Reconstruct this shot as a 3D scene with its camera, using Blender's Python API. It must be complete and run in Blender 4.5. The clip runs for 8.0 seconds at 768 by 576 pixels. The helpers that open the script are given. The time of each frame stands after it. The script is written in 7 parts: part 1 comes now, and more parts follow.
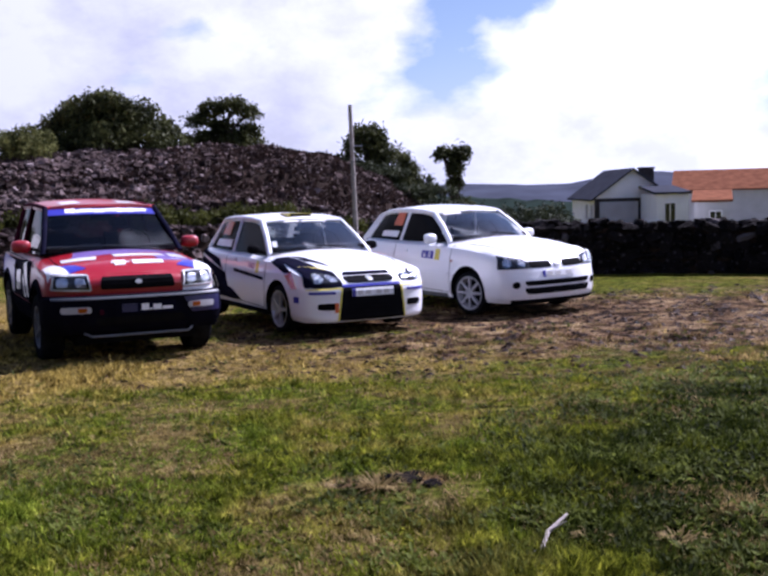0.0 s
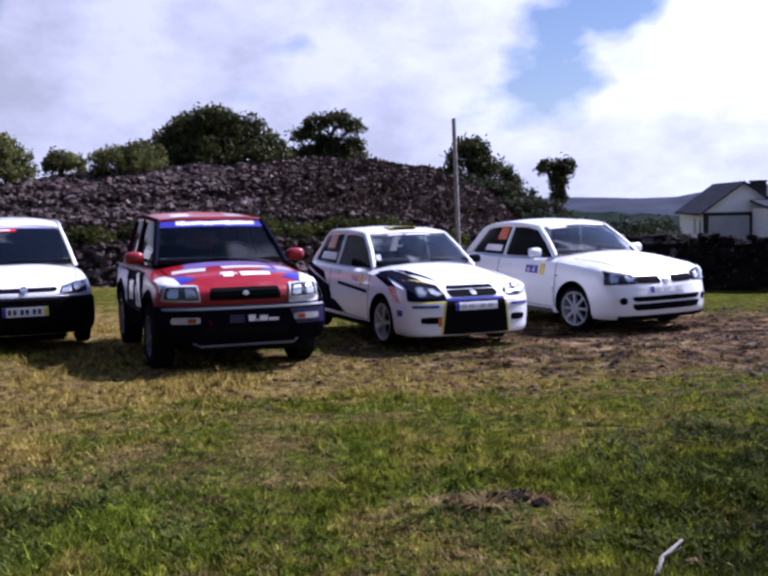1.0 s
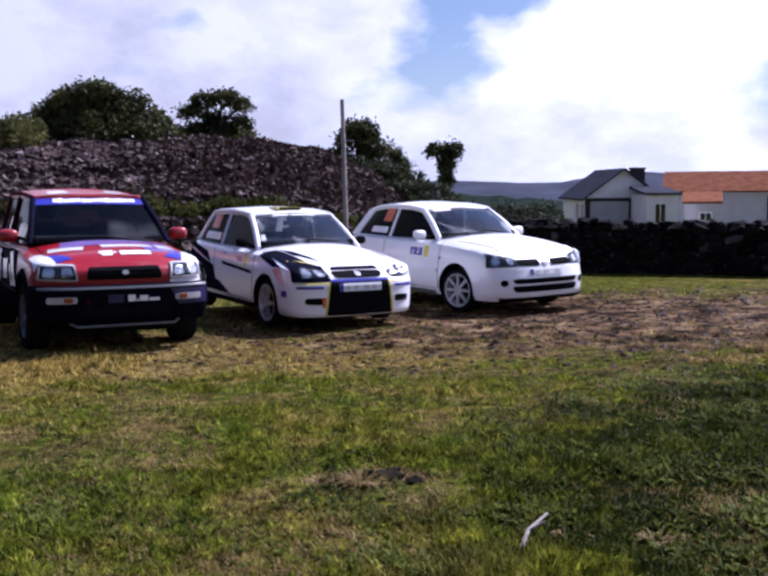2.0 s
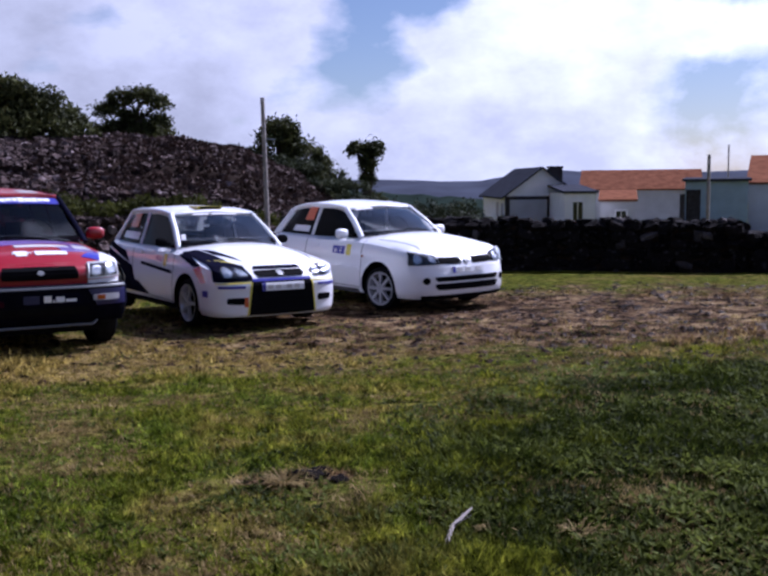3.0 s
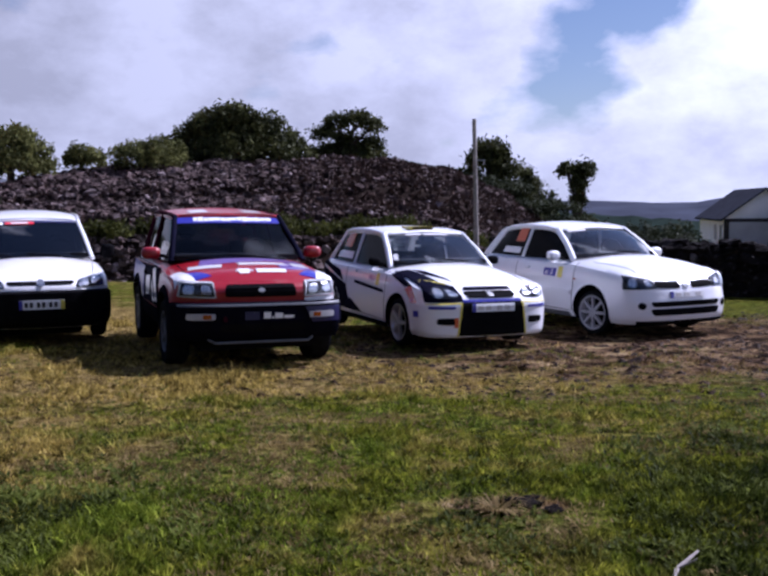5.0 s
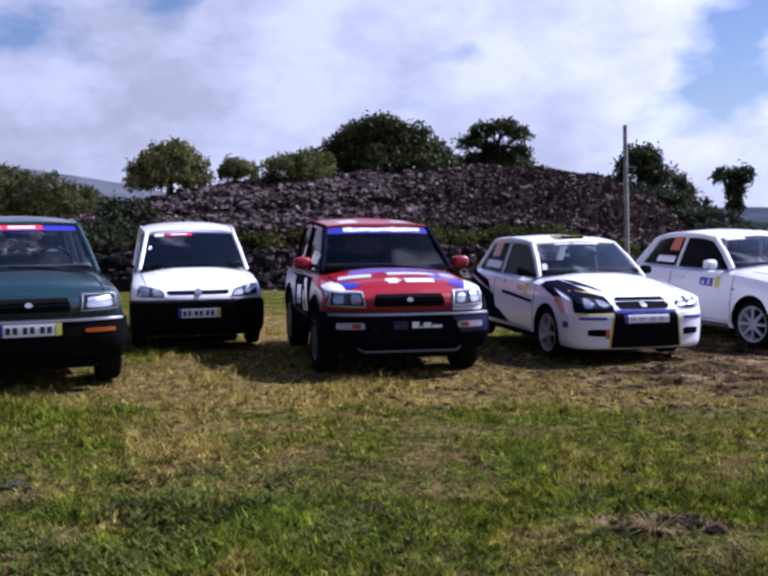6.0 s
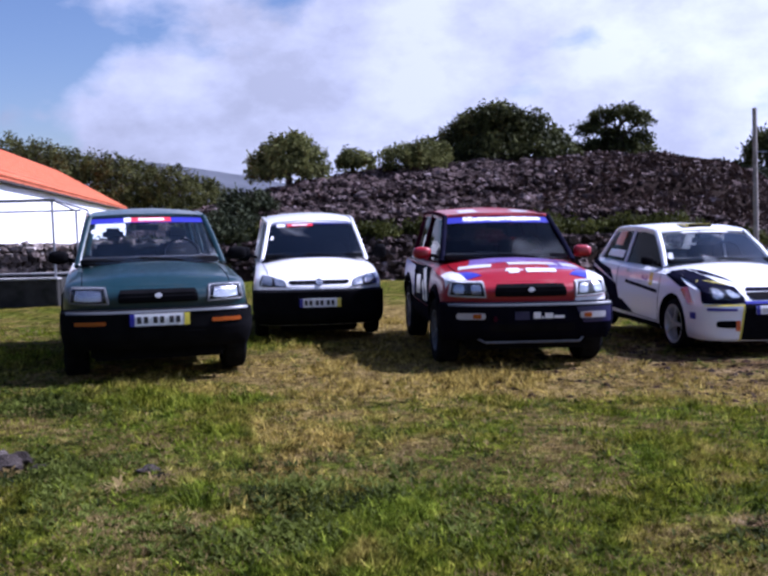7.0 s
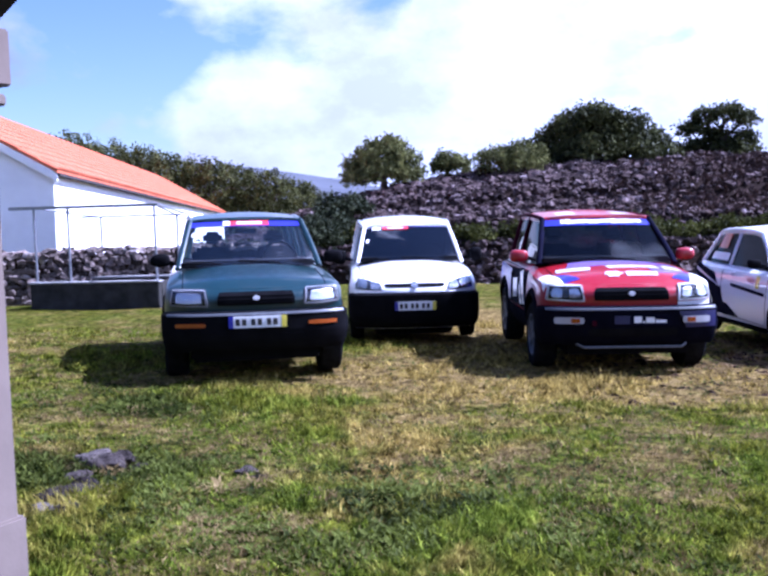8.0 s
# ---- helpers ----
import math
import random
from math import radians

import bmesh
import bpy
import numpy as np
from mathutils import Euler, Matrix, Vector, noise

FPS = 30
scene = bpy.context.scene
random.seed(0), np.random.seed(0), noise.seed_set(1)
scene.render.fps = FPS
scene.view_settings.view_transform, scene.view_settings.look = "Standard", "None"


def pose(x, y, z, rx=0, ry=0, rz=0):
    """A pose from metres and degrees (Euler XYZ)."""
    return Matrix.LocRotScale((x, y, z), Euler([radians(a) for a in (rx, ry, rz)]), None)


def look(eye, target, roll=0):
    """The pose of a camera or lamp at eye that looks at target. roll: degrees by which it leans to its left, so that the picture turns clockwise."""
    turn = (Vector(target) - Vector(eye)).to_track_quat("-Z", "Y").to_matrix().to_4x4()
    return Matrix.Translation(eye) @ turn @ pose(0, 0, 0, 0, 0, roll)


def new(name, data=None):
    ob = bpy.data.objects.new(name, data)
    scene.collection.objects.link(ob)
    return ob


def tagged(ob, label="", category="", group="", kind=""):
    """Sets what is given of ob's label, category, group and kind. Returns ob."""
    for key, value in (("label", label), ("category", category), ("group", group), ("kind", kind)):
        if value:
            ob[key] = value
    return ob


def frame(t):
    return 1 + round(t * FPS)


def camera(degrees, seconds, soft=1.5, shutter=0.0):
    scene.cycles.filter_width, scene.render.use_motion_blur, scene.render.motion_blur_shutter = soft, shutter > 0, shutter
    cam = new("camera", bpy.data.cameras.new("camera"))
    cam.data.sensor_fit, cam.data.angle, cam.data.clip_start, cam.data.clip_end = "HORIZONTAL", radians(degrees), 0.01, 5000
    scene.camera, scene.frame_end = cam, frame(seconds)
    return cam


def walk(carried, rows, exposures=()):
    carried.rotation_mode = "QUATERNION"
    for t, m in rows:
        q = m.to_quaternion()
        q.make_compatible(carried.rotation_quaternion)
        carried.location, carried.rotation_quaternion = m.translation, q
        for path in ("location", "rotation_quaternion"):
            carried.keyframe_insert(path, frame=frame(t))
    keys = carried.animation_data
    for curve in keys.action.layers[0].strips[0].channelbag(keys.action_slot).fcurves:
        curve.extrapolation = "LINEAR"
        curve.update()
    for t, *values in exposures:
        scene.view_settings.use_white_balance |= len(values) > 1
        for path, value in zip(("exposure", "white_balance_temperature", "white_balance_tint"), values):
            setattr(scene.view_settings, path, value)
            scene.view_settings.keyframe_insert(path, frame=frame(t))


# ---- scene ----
from mathutils.bvhtree import BVHTree

# ---------- camera: seconds, x, y, z from the standing place, yaw, pitch, roll ----------
EYE = 1.60
cam = camera(42.77, 8.0, soft=2.8)
ROWS = [
    (0.0, 0.057, -0.057, -0.003, 2.13, -5.73, 1.61),
    (0.5, 0.027, -0.037, 0.002, 4.83, -5.61, 1.57),
    (1.0, 0.012, -0.030, 0.003, 8.00, -4.81, 1.49),
    (1.5, 0.042, -0.033, -0.001, 6.22, -5.28, 1.08),
    (2.0, 0.080, -0.050, 0.001, 1.65, -6.01, 0.49),
    (2.2, 0.087, -0.053, -0.012, -0.94, -6.20, -0.14),
    (3.3, 0.062, -0.045, 0.005, -2.95, -5.98, 0.59),
    (3.5, 0.049, -0.051, 0.008, -2.12, -5.77, 0.57),
    (4.0, 0.029, -0.036, 0.004, 0.61, -5.25, 0.50),
    (4.5, 0.019, -0.011, 0.001, 4.51, -5.31, 0.60),
    (5.0, 0.012, 0.031, -0.001, 9.10, -4.81, 0.43),
    (5.2, -0.014, 0.013, 0.005, 10.74, -4.72, 0.34),
    (6.3, -0.033, 0.043, 0.006, 19.42, -4.31, 0.97),
    (6.5, -0.045, 0.010, 0.012, 20.39, -4.71, 0.90),
    (7.0, -0.087, 0.042, 0.011, 24.21, -4.66, 1.43),
    (7.5, -0.111, 0.057, 0.003, 27.29, -4.56, 1.37),
    (8.0, -0.126, 0.078, 0.008, 29.69, -4.33, 1.68),
]
EXPOSURES = [(0.0, 1.12, 5450, 33), (1.0, 0.92, 5300, 32), (2.0, 0.96, 5350, 33), (3.5, 0.54, 5050, 31), (4.0, 0.54, 4900, 31), (4.5, 0.64, 5250, 32), (5.2, 0.68, 5300, 32), (6.5, 0.98, 5150, 31), (7.5, 1.16, 5050, 32), (8.0, 1.72, 4700, 37)]
walk(cam, [(t, pose(x, y, EYE + z, 90 + pitch, roll, yaw)) for t, x, y, z, yaw, pitch, roll in ROWS], EXPOSURES)

# ---------- light ----------
SUN_AZ, SUN_EL = -53.0, 46.5          # azimuth: anticlockwise from +y
to_sun = Vector((-math.sin(radians(SUN_AZ)) * math.cos(radians(SUN_EL)),
                 math.cos(radians(SUN_AZ)) * math.cos(radians(SUN_EL)), math.sin(radians(SUN_EL))))
sun = new("sun", bpy.data.lights.new("sun", "SUN"))
sun.data.energy, sun.data.angle, sun.data.color = 5.0, radians(0.6), (1.0, 0.95, 0.86)
sun.matrix_world = look(to_sun * 60, (0, 0, 0))


def make_world():
    """A blue sky with broken bright cloud, brighter towards the sun."""
    w = bpy.data.worlds.new("sky")
    scene.world = w
    w.use_nodes = True
    nt = w.node_tree
    nt.nodes.clear()
    N, K = nt.nodes.new, nt.links.new
    out, bg = N("ShaderNodeOutputWorld"), N("ShaderNodeBackground")
    sky = N("ShaderNodeTexSky")
    sky.sky_type, sky.sun_disc = "NISHITA", False
    sky.sun_elevation, sky.sun_rotation = radians(SUN_EL), radians(-SUN_AZ)
    sky.air_density, sky.dust_density = 1.0, 0.6
    tc = N("ShaderNodeTexCoord")
    sep = N("ShaderNodeSeparateXYZ")
    K(tc.outputs["Generated"], sep.inputs[0])
    # billowing cloud on the dome, slightly flattened
    mp = N("ShaderNodeMapping")
    mp.inputs["Location"].default_value = (4.3, 1.2, 0.4)
    mp.inputs["Scale"].default_value = (1.0, 1.0, 1.7)
    K(tc.outputs["Generated"], mp.inputs["Vector"])
    n1 = N("ShaderNodeTexNoise")
    n1.inputs["Scale"].default_value, n1.inputs["Detail"].default_value = 4.2, 9.0
    n1.inputs["Roughness"].default_value, n1.inputs["Distortion"].default_value = 0.55, 0.15
    K(mp.outputs[0], n1.inputs["Vector"])
    cover = N("ShaderNodeMapRange")
    cover.inputs["From Min"].default_value, cover.inputs["From Max"].default_value = 0.39, 0.50
    zz = N("ShaderNodeMath"); zz.operation = "MAXIMUM"; zz.inputs[1].default_value = 0.0
    K(sep.outputs["Z"], zz.inputs[0])
    thin = N("ShaderNodeMapRange")          # the cloud bank thins out overhead
    thin.inputs["From Min"].default_value, thin.inputs["From Max"].default_value = 0.25, 0.50
    thin.inputs["To Min"].default_value, thin.inputs["To Max"].default_value = 0.03, -0.20
    K(zz.outputs[0], thin.inputs["Value"])
    dens = N("ShaderNodeMath"); dens.operation = "ADD"
    K(n1.outputs["Fac"], dens.inputs[0]); K(thin.outputs[0], dens.inputs[1])
    # open blue between the banks (negative) and piled cumulus (positive): azimuth, elevation, radius, weight
    for az, el, rad, wt in ((47, 8, 9, -0.26), (37.5, 9, 5, -0.14), (-1.2, 8.2, 3.2, -0.09), (-7, 10.4, 3.6, -0.13), (-3, 12.5, 5, -0.05), (37, 4.2, 6, 0.16), (-11, 5.5, 8, 0.15), (22, 9, 8, 0.08)):
        dd = N("ShaderNodeVectorMath"); dd.operation = "DOT_PRODUCT"
        dd.inputs[1].default_value = (-math.sin(radians(az)) * math.cos(radians(el)), math.cos(radians(az)) * math.cos(radians(el)), math.sin(radians(el)))
        K(tc.outputs["Generated"], dd.inputs[0])
        mr = N("ShaderNodeMapRange"); mr.interpolation_type = "SMOOTHSTEP"
        mr.inputs["From Min"].default_value, mr.inputs["From Max"].default_value = math.cos(radians(rad)), 1.0
        mr.inputs["To Max"].default_value = wt
        K(dd.outputs["Value"], mr.inputs["Value"])
        more = N("ShaderNodeMath"); more.operation = "ADD"
        K(dens.outputs[0], more.inputs[0]); K(mr.outputs[0], more.inputs[1])
        dens = more
    K(dens.outputs[0], cover.inputs["Value"])
    n2 = N("ShaderNodeTexNoise")
    n2.inputs["Scale"].default_value, n2.inputs["Detail"].default_value = 7.0, 9.0
    n2.inputs["Roughness"].default_value = 0.6
    K(mp.outputs[0], n2.inputs["Vector"])
    dot = N("ShaderNodeVectorMath"); dot.operation = "DOT_PRODUCT"
    dot.inputs[1].default_value = to_sun
    K(tc.outputs["Generated"], dot.inputs[0])
    glow = N("ShaderNodeFloatCurve")           # cloud is brightest towards the sun
    half = N("ShaderNodeMath"); half.operation = "MULTIPLY_ADD"
    half.inputs[1].default_value = half.inputs[2].default_value = 0.5
    K(dot.outputs["Value"], half.inputs[0])
    K(half.outputs[0], glow.inputs["Value"])
    pts = glow.mapping.curves[0].points
    for at, up in ((0.0, 0.12), (1.0, 1.0)):
        p = pts[0] if at == 0 else pts[-1]
        p.location = (at, up)
    for at, up in ((0.46, 0.18), (0.52, 0.33), (0.58, 0.36), (0.70, 0.43), (0.81, 0.68), (0.9, 0.90)):
        pts.new(at, up)
    glow.mapping.update()
    shade = N("ShaderNodeMapRange")
    shade.inputs["From Min"].default_value, shade.inputs["From Max"].default_value = 0.36, 0.62
    shade.inputs["To Min"].default_value, shade.inputs["To Max"].default_value = 0.80, 1.18
    K(n2.outputs["Fac"], shade.inputs["Value"])
    mul = N("ShaderNodeMath"); mul.operation = "MULTIPLY"
    K(glow.outputs[0], mul.inputs[0]); K(shade.outputs[0], mul.inputs[1])
    cloud = N("ShaderNodeVectorMath"); cloud.operation = "SCALE"
    cloud.inputs[0].default_value = (0.92, 0.945, 0.98)
    K(mul.outputs[0], cloud.inputs["Scale"])
    blue = N("ShaderNodeVectorMath"); blue.operation = "SCALE"
    blue.inputs["Scale"].default_value = 0.048
    K(sky.outputs[0], blue.inputs[0])
    mix = N("ShaderNodeMix"); mix.data_type = "RGBA"
    K(cover.outputs[0], mix.inputs["Factor"])
    K(blue.outputs[0], mix.inputs["A"]); K(cloud.outputs[0], mix.inputs["B"])
    K(mix.outputs["Result"], bg.inputs["Color"])
    bg.inputs["Strength"].default_value = 1.0
    K(bg.outputs[0], out.inputs[0])


make_world()

# ---------- materials ----------
def principled(name):
    m = bpy.data.materials.new(name)
    m.use_nodes = True
    return m, m.node_tree, m.node_tree.nodes["Principled BSDF"]


def ramp(nt, fac, stops):
    r = nt.nodes.new("ShaderNodeValToRGB")
    while len(r.color_ramp.elements) < len(stops):
        r.color_ramp.elements.new(0.5)
    for e, (p, c) in zip(r.color_ramp.elements, stops):
        e.position, e.color = p, (*c, 1)
    nt.links.new(fac, r.inputs[0])
    return r.outputs[0]


def noise_tex(nt, scale, detail=4.0, rough=0.55, coord="Object", stretch=(1, 1, 1)):
    tc, mp, n = nt.nodes.new("ShaderNodeTexCoord"), nt.nodes.new("ShaderNodeMapping"), nt.nodes.new("ShaderNodeTexNoise")
    mp.inputs["Scale"].default_value = stretch
    nt.links.new(tc.outputs[coord], mp.inputs[0])
    nt.links.new(mp.outputs[0], n.inputs["Vector"])
    n.inputs["Scale"].default_value, n.inputs["Detail"].default_value, n.inputs["Roughness"].default_value = scale, detail, rough
    return n.outputs["Fac"]


def mixed(nt, fac, a, b, mode="MIX"):
    m = nt.nodes.new("ShaderNodeMix")
    m.data_type, m.blend_type = "RGBA", mode
    for key, v in (("Factor", fac), ("A", a), ("B", b)):
        if isinstance(v, bpy.types.NodeSocket):
            nt.links.new(v, m.inputs[key])
        else:
            m.inputs[key].default_value = v if key == "Factor" else (*v, 1)
    return m.outputs["Result"]


def bumped(nt, b, height, strength, distance):
    n = nt.nodes.new("ShaderNodeBump")
    n.inputs["Strength"].default_value, n.inputs["Distance"].default_value = strength, distance
    nt.links.new(height, n.inputs["Height"])
    nt.links.new(n.outputs[0], b.inputs["Normal"])


def simple(name, color, rough=0.5, metal=0.0, vary=0.15, scale=6.0, bump=0.0, coat=0.0):
    m, nt, b = principled(name)
    n = noise_tex(nt, scale, 5)
    lo, hi = [c * (1 - vary) for c in color], [min(1, c * (1 + vary)) for c in color]
    nt.links.new(ramp(nt, n, [(0.3, lo), (0.7, hi)]), b.inputs["Base Color"])
    b.inputs["Roughness"].default_value, b.inputs["Metallic"].default_value = rough, metal
    b.inputs["Coat Weight"].default_value, b.inputs["Coat Roughness"].default_value = coat, 0.06
    b.inputs["Specular IOR Level"].default_value = 0.08 if rough > 0.6 else 0.5
    if bump:
        bumped(nt, b, noise_tex(nt, scale * 6, 4), bump, 0.01)
    return m


def paint(name, color, rough=0.35, dust=0.10, coat=0.9):
    """Car paint under a clear coat, with a thin film of road dust."""
    m, nt, b = principled(name)
    d = noise_tex(nt, 2.2, 6, 0.65)
    dirt = ramp(nt, d, [(0.45, (0, 0, 0)), (0.85, (dust, dust, dust))])
    sep = nt.nodes.new("ShaderNodeSeparateColor")
    nt.links.new(dirt, sep.inputs[0])
    nt.links.new(mixed(nt, sep.outputs[0], color, (0.30, 0.25, 0.19)), b.inputs["Base Color"])
    nt.links.new(ramp(nt, noise_tex(nt, 14, 4), [(0.3, (rough * 0.8,) * 3), (0.8, (rough * 1.2,) * 3)]), b.inputs["Roughness"])
    b.inputs["Coat Weight"].default_value, b.inputs["Coat Roughness"].default_value = coat, 0.07
    return m


def glass_mat(name, tint, rough=0.0, ior=1.45):
    m, nt, b = principled(name)
    b.inputs["Base Color"].default_value = (*tint, 1)
    b.inputs["Transmission Weight"].default_value, b.inputs["Roughness"].default_value = 1.0, rough
    b.inputs["IOR"].default_value = ior
    return m


def leaf_mat(name, dark, light, through_light=0.35):
    m, nt, b = principled(name)
    geo = nt.nodes.new("ShaderNodeNewGeometry")
    c = ramp(nt, geo.outputs["Random Per Island"], [(0.0, dark), (0.6, [(a + c) / 2 for a, c in zip(dark, light)]), (1.0, light)])
    nt.links.new(mixed(nt, 0.5, c, ramp(nt, noise_tex(nt, 1.6, 3), [(0.42, dark), (0.60, light)])), b.inputs["Base Color"])
    b.inputs["Roughness"].default_value = 0.6
    b.inputs["Specular IOR Level"].default_value = 0.05
    tr, mx = nt.nodes.new("ShaderNodeBsdfTranslucent"), nt.nodes.new("ShaderNodeMixShader")
    nt.links.new(b.inputs["Base Color"].links[0].from_socket, tr.inputs["Color"])
    mx.inputs[0].default_value = through_light
    nt.links.new(b.outputs[0], mx.inputs[1]); nt.links.new(tr.outputs[0], mx.inputs[2])
    nt.links.new(mx.outputs[0], nt.nodes["Material Output"].inputs["Surface"])
    return m


def stone_mat(name, dark, mid, light, scale=2.5):
    m, nt, b = principled(name)
    geo, info = nt.nodes.new("ShaderNodeNewGeometry"), nt.nodes.new("ShaderNodeObjectInfo")
    add = nt.nodes.new("ShaderNodeMath"); add.operation = "ADD"
    nt.links.new(geo.outputs["Random Per Island"], add.inputs[0]); nt.links.new(info.outputs["Random"], add.inputs[1])
    fr = nt.nodes.new("ShaderNodeMath"); fr.operation = "FRACT"
    nt.links.new(add.outputs[0], fr.inputs[0])
    base = ramp(nt, fr.outputs[0], [(0.0, dark), (0.7, mid), (0.93, mid), (1.0, light)])
    grain = ramp(nt, noise_tex(nt, scale * 8, 6), [(0.3, (0.45, 0.43, 0.45)), (0.7, (1.25, 1.2, 1.2))])
    col = mixed(nt, 1.0, base, grain, "MULTIPLY")
    lichen = noise_tex(nt, scale * 1.7, 5)
    sp = ramp(nt, lichen, [(0.58, (0, 0, 0)), (0.68, (0.5, 0.5, 0.5))])
    sc = nt.nodes.new("ShaderNodeSeparateColor"); nt.links.new(sp, sc.inputs[0])
    nt.links.new(mixed(nt, sc.outputs[0], col, [c * 0.8 for c in light]), b.inputs["Base Color"])
    b.inputs["Roughness"].default_value = 0.9
    b.inputs["Specular IOR Level"].default_value = 0.04
    bumped(nt, b, noise_tex(nt, scale * 10, 5), 0.6, 0.03)
    return m


def turf_colour(nt):
    """Colour of the meadow by place: fresh green, olive, straw, and trodden earth."""
    K = nt.links.new
    tc = nt.nodes.new("ShaderNodeTexCoord")

    def bell(cx, cy, wx, wy, turn=0.0):
        """A soft patch on the plan: 1 in its middle, 0 outside."""
        mp = nt.nodes.new("ShaderNodeMapping")
        mp.vector_type = "TEXTURE"
        mp.inputs["Location"].default_value = (cx, cy, 0)
        mp.inputs["Rotation"].default_value = (0, 0, radians(turn))
        mp.inputs["Scale"].default_value = (wx, wy, 1e6)
        K(tc.outputs["Object"], mp.inputs[0])
        ln = nt.nodes.new("ShaderNodeVectorMath"); ln.operation = "LENGTH"
        K(mp.outputs[0], ln.inputs[0])
        mr = nt.nodes.new("ShaderNodeMapRange")
        mr.inputs["From Min"].default_value, mr.inputs["From Max"].default_value = 1.0, 0.25
        K(ln.outputs["Value"], mr.inputs[0])
        return mr.outputs[0]

    def plus(a, other, k):
        q = nt.nodes.new("ShaderNodeMath"); q.operation = "MULTIPLY_ADD"
        K(other, q.inputs[0]); q.inputs[1].default_value = k; K(a, q.inputs[2])
        return q.outputs[0]

    def sharp(v, lo, hi):
        mr = nt.nodes.new("ShaderNodeMapRange")
        mr.inputs["From Min"].default_value, mr.inputs["From Max"].default_value = lo, hi
        K(v, mr.inputs[0])
        return mr.outputs[0]

    big, mid, fine = noise_tex(nt, 0.40, 3, 0.6), noise_tex(nt, 2.1, 6, 0.66), noise_tex(nt, 9.0, 8, 0.75)
    hue = noise_tex(nt, 1.3, 5, 0.7)
    green = ramp(nt, fine, [(0.39, (0.010, 0.013, 0.001)), (0.5, (0.090, 0.096, 0.009)), (0.64, (0.245, 0.23, 0.028))])
    fresh = ramp(nt, fine, [(0.39, (0.010, 0.018, 0.001)), (0.5, (0.080, 0.104, 0.009)), (0.64, (0.205, 0.225, 0.028))])
    dry = ramp(nt, fine, [(0.39, (0.045, 0.028, 0.008)), (0.5, (0.225, 0.160, 0.046)), (0.64, (0.44, 0.325, 0.125))])
    soil = noise_tex(nt, 2.4, 9, 0.74)
    earth = ramp(nt, soil, [(0.40, (0.006, 0.004, 0.002)), (0.46, (0.070, 0.040, 0.021)), (0.54, (0.205, 0.132, 0.070)), (0.64, (0.42, 0.31, 0.155))])
    # weed green, darkened further to imitate the picture's dim lower right corner
    weeds = ramp(nt, fine, [(0.38, (0.004, 0.007, 0.001)), (0.52, (0.019, 0.026, 0.004)), (0.66, (0.075, 0.085, 0.016))])
    dryness = plus(plus(mid, big, 0.55), bell(-2.4, 8.7, 6.5, 1.3, 14), 0.22)
    dryness = plus(dryness, bell(-3.5, 6.0, 0.6, 2.4, 22), 0.15)
    dryness = plus(dryness, bell(-3.2, 9.8, 5.0, 1.7, 14), 0.26)
    dryness = plus(dryness, bell(-5.6, 13.5, 2.2, 5.0, 22), 0.40)
    col = mixed(nt, sharp(plus(hue, bell(-2.6, 5.0, 2.2, 2.2, 0), 0.16), 0.47, 0.60), green, fresh)
    col = mixed(nt, sharp(dryness, 0.76, 0.98), col, dry)
    lush = bell(-5.0, 4.4, 1.6, 0.8, 40)
    # the first patch is real weeds plus painted lens falloff at near right
    for q in ((2.4, 4.8, 3.6, 3.0, 20), (3.6, 7.2, 3.0, 2.2, 0), (-5.9, 6.2, 0.9, 0.7, 40)):
        lush = plus(lush, bell(*q), 1.0)
    col = mixed(nt, sharp(plus(mid, lush, 0.42), 0.66, 0.84), col, weeds)
    bare = plus(plus(mid, fine, 0.25), bell(2.6, 12.6, 8.4, 4.9, 12), 0.46)
    bare = plus(bare, bell(4.5, 10.5, 4.2, 3.0, 0), 0.15)
    for cx, cy, wx, wy, turn, k in ((-0.15, 5.1, 0.5, 0.25, 0, 0.5), (1.7, 4.6, 1.4, 1.0, 0, 0.10), (-5.0, 4.6, 0.8, 0.4, 40, 0.26), (2.6, 5.4, 2.6, 1.8, 20, 0.06)):
        bare = plus(bare, bell(cx, cy, wx, wy, turn), k)
    return mixed(nt, sharp(bare, 0.80, 0.98), col, earth)


def ground_mat():
    """Meadow turf: green and dry grass, trodden brown earth before the cars."""
    m, nt, b = principled("meadow")
    nt.links.new(turf_colour(nt), b.inputs["Base Color"])
    b.inputs["Roughness"].default_value = 0.95
    b.inputs["Specular IOR Level"].default_value = 0.02
    h = nt.nodes.new("ShaderNodeMath"); h.operation = "ADD"
    nt.links.new(noise_tex(nt, 6.0, 8, 0.7), h.inputs[0])
    nt.links.new(noise_tex(nt, 60, 4, 0.7, stretch=(1, 0.5, 1)), h.inputs[1])
    bumped(nt, b, h.outputs[0], 1.0, 0.10)
    return m


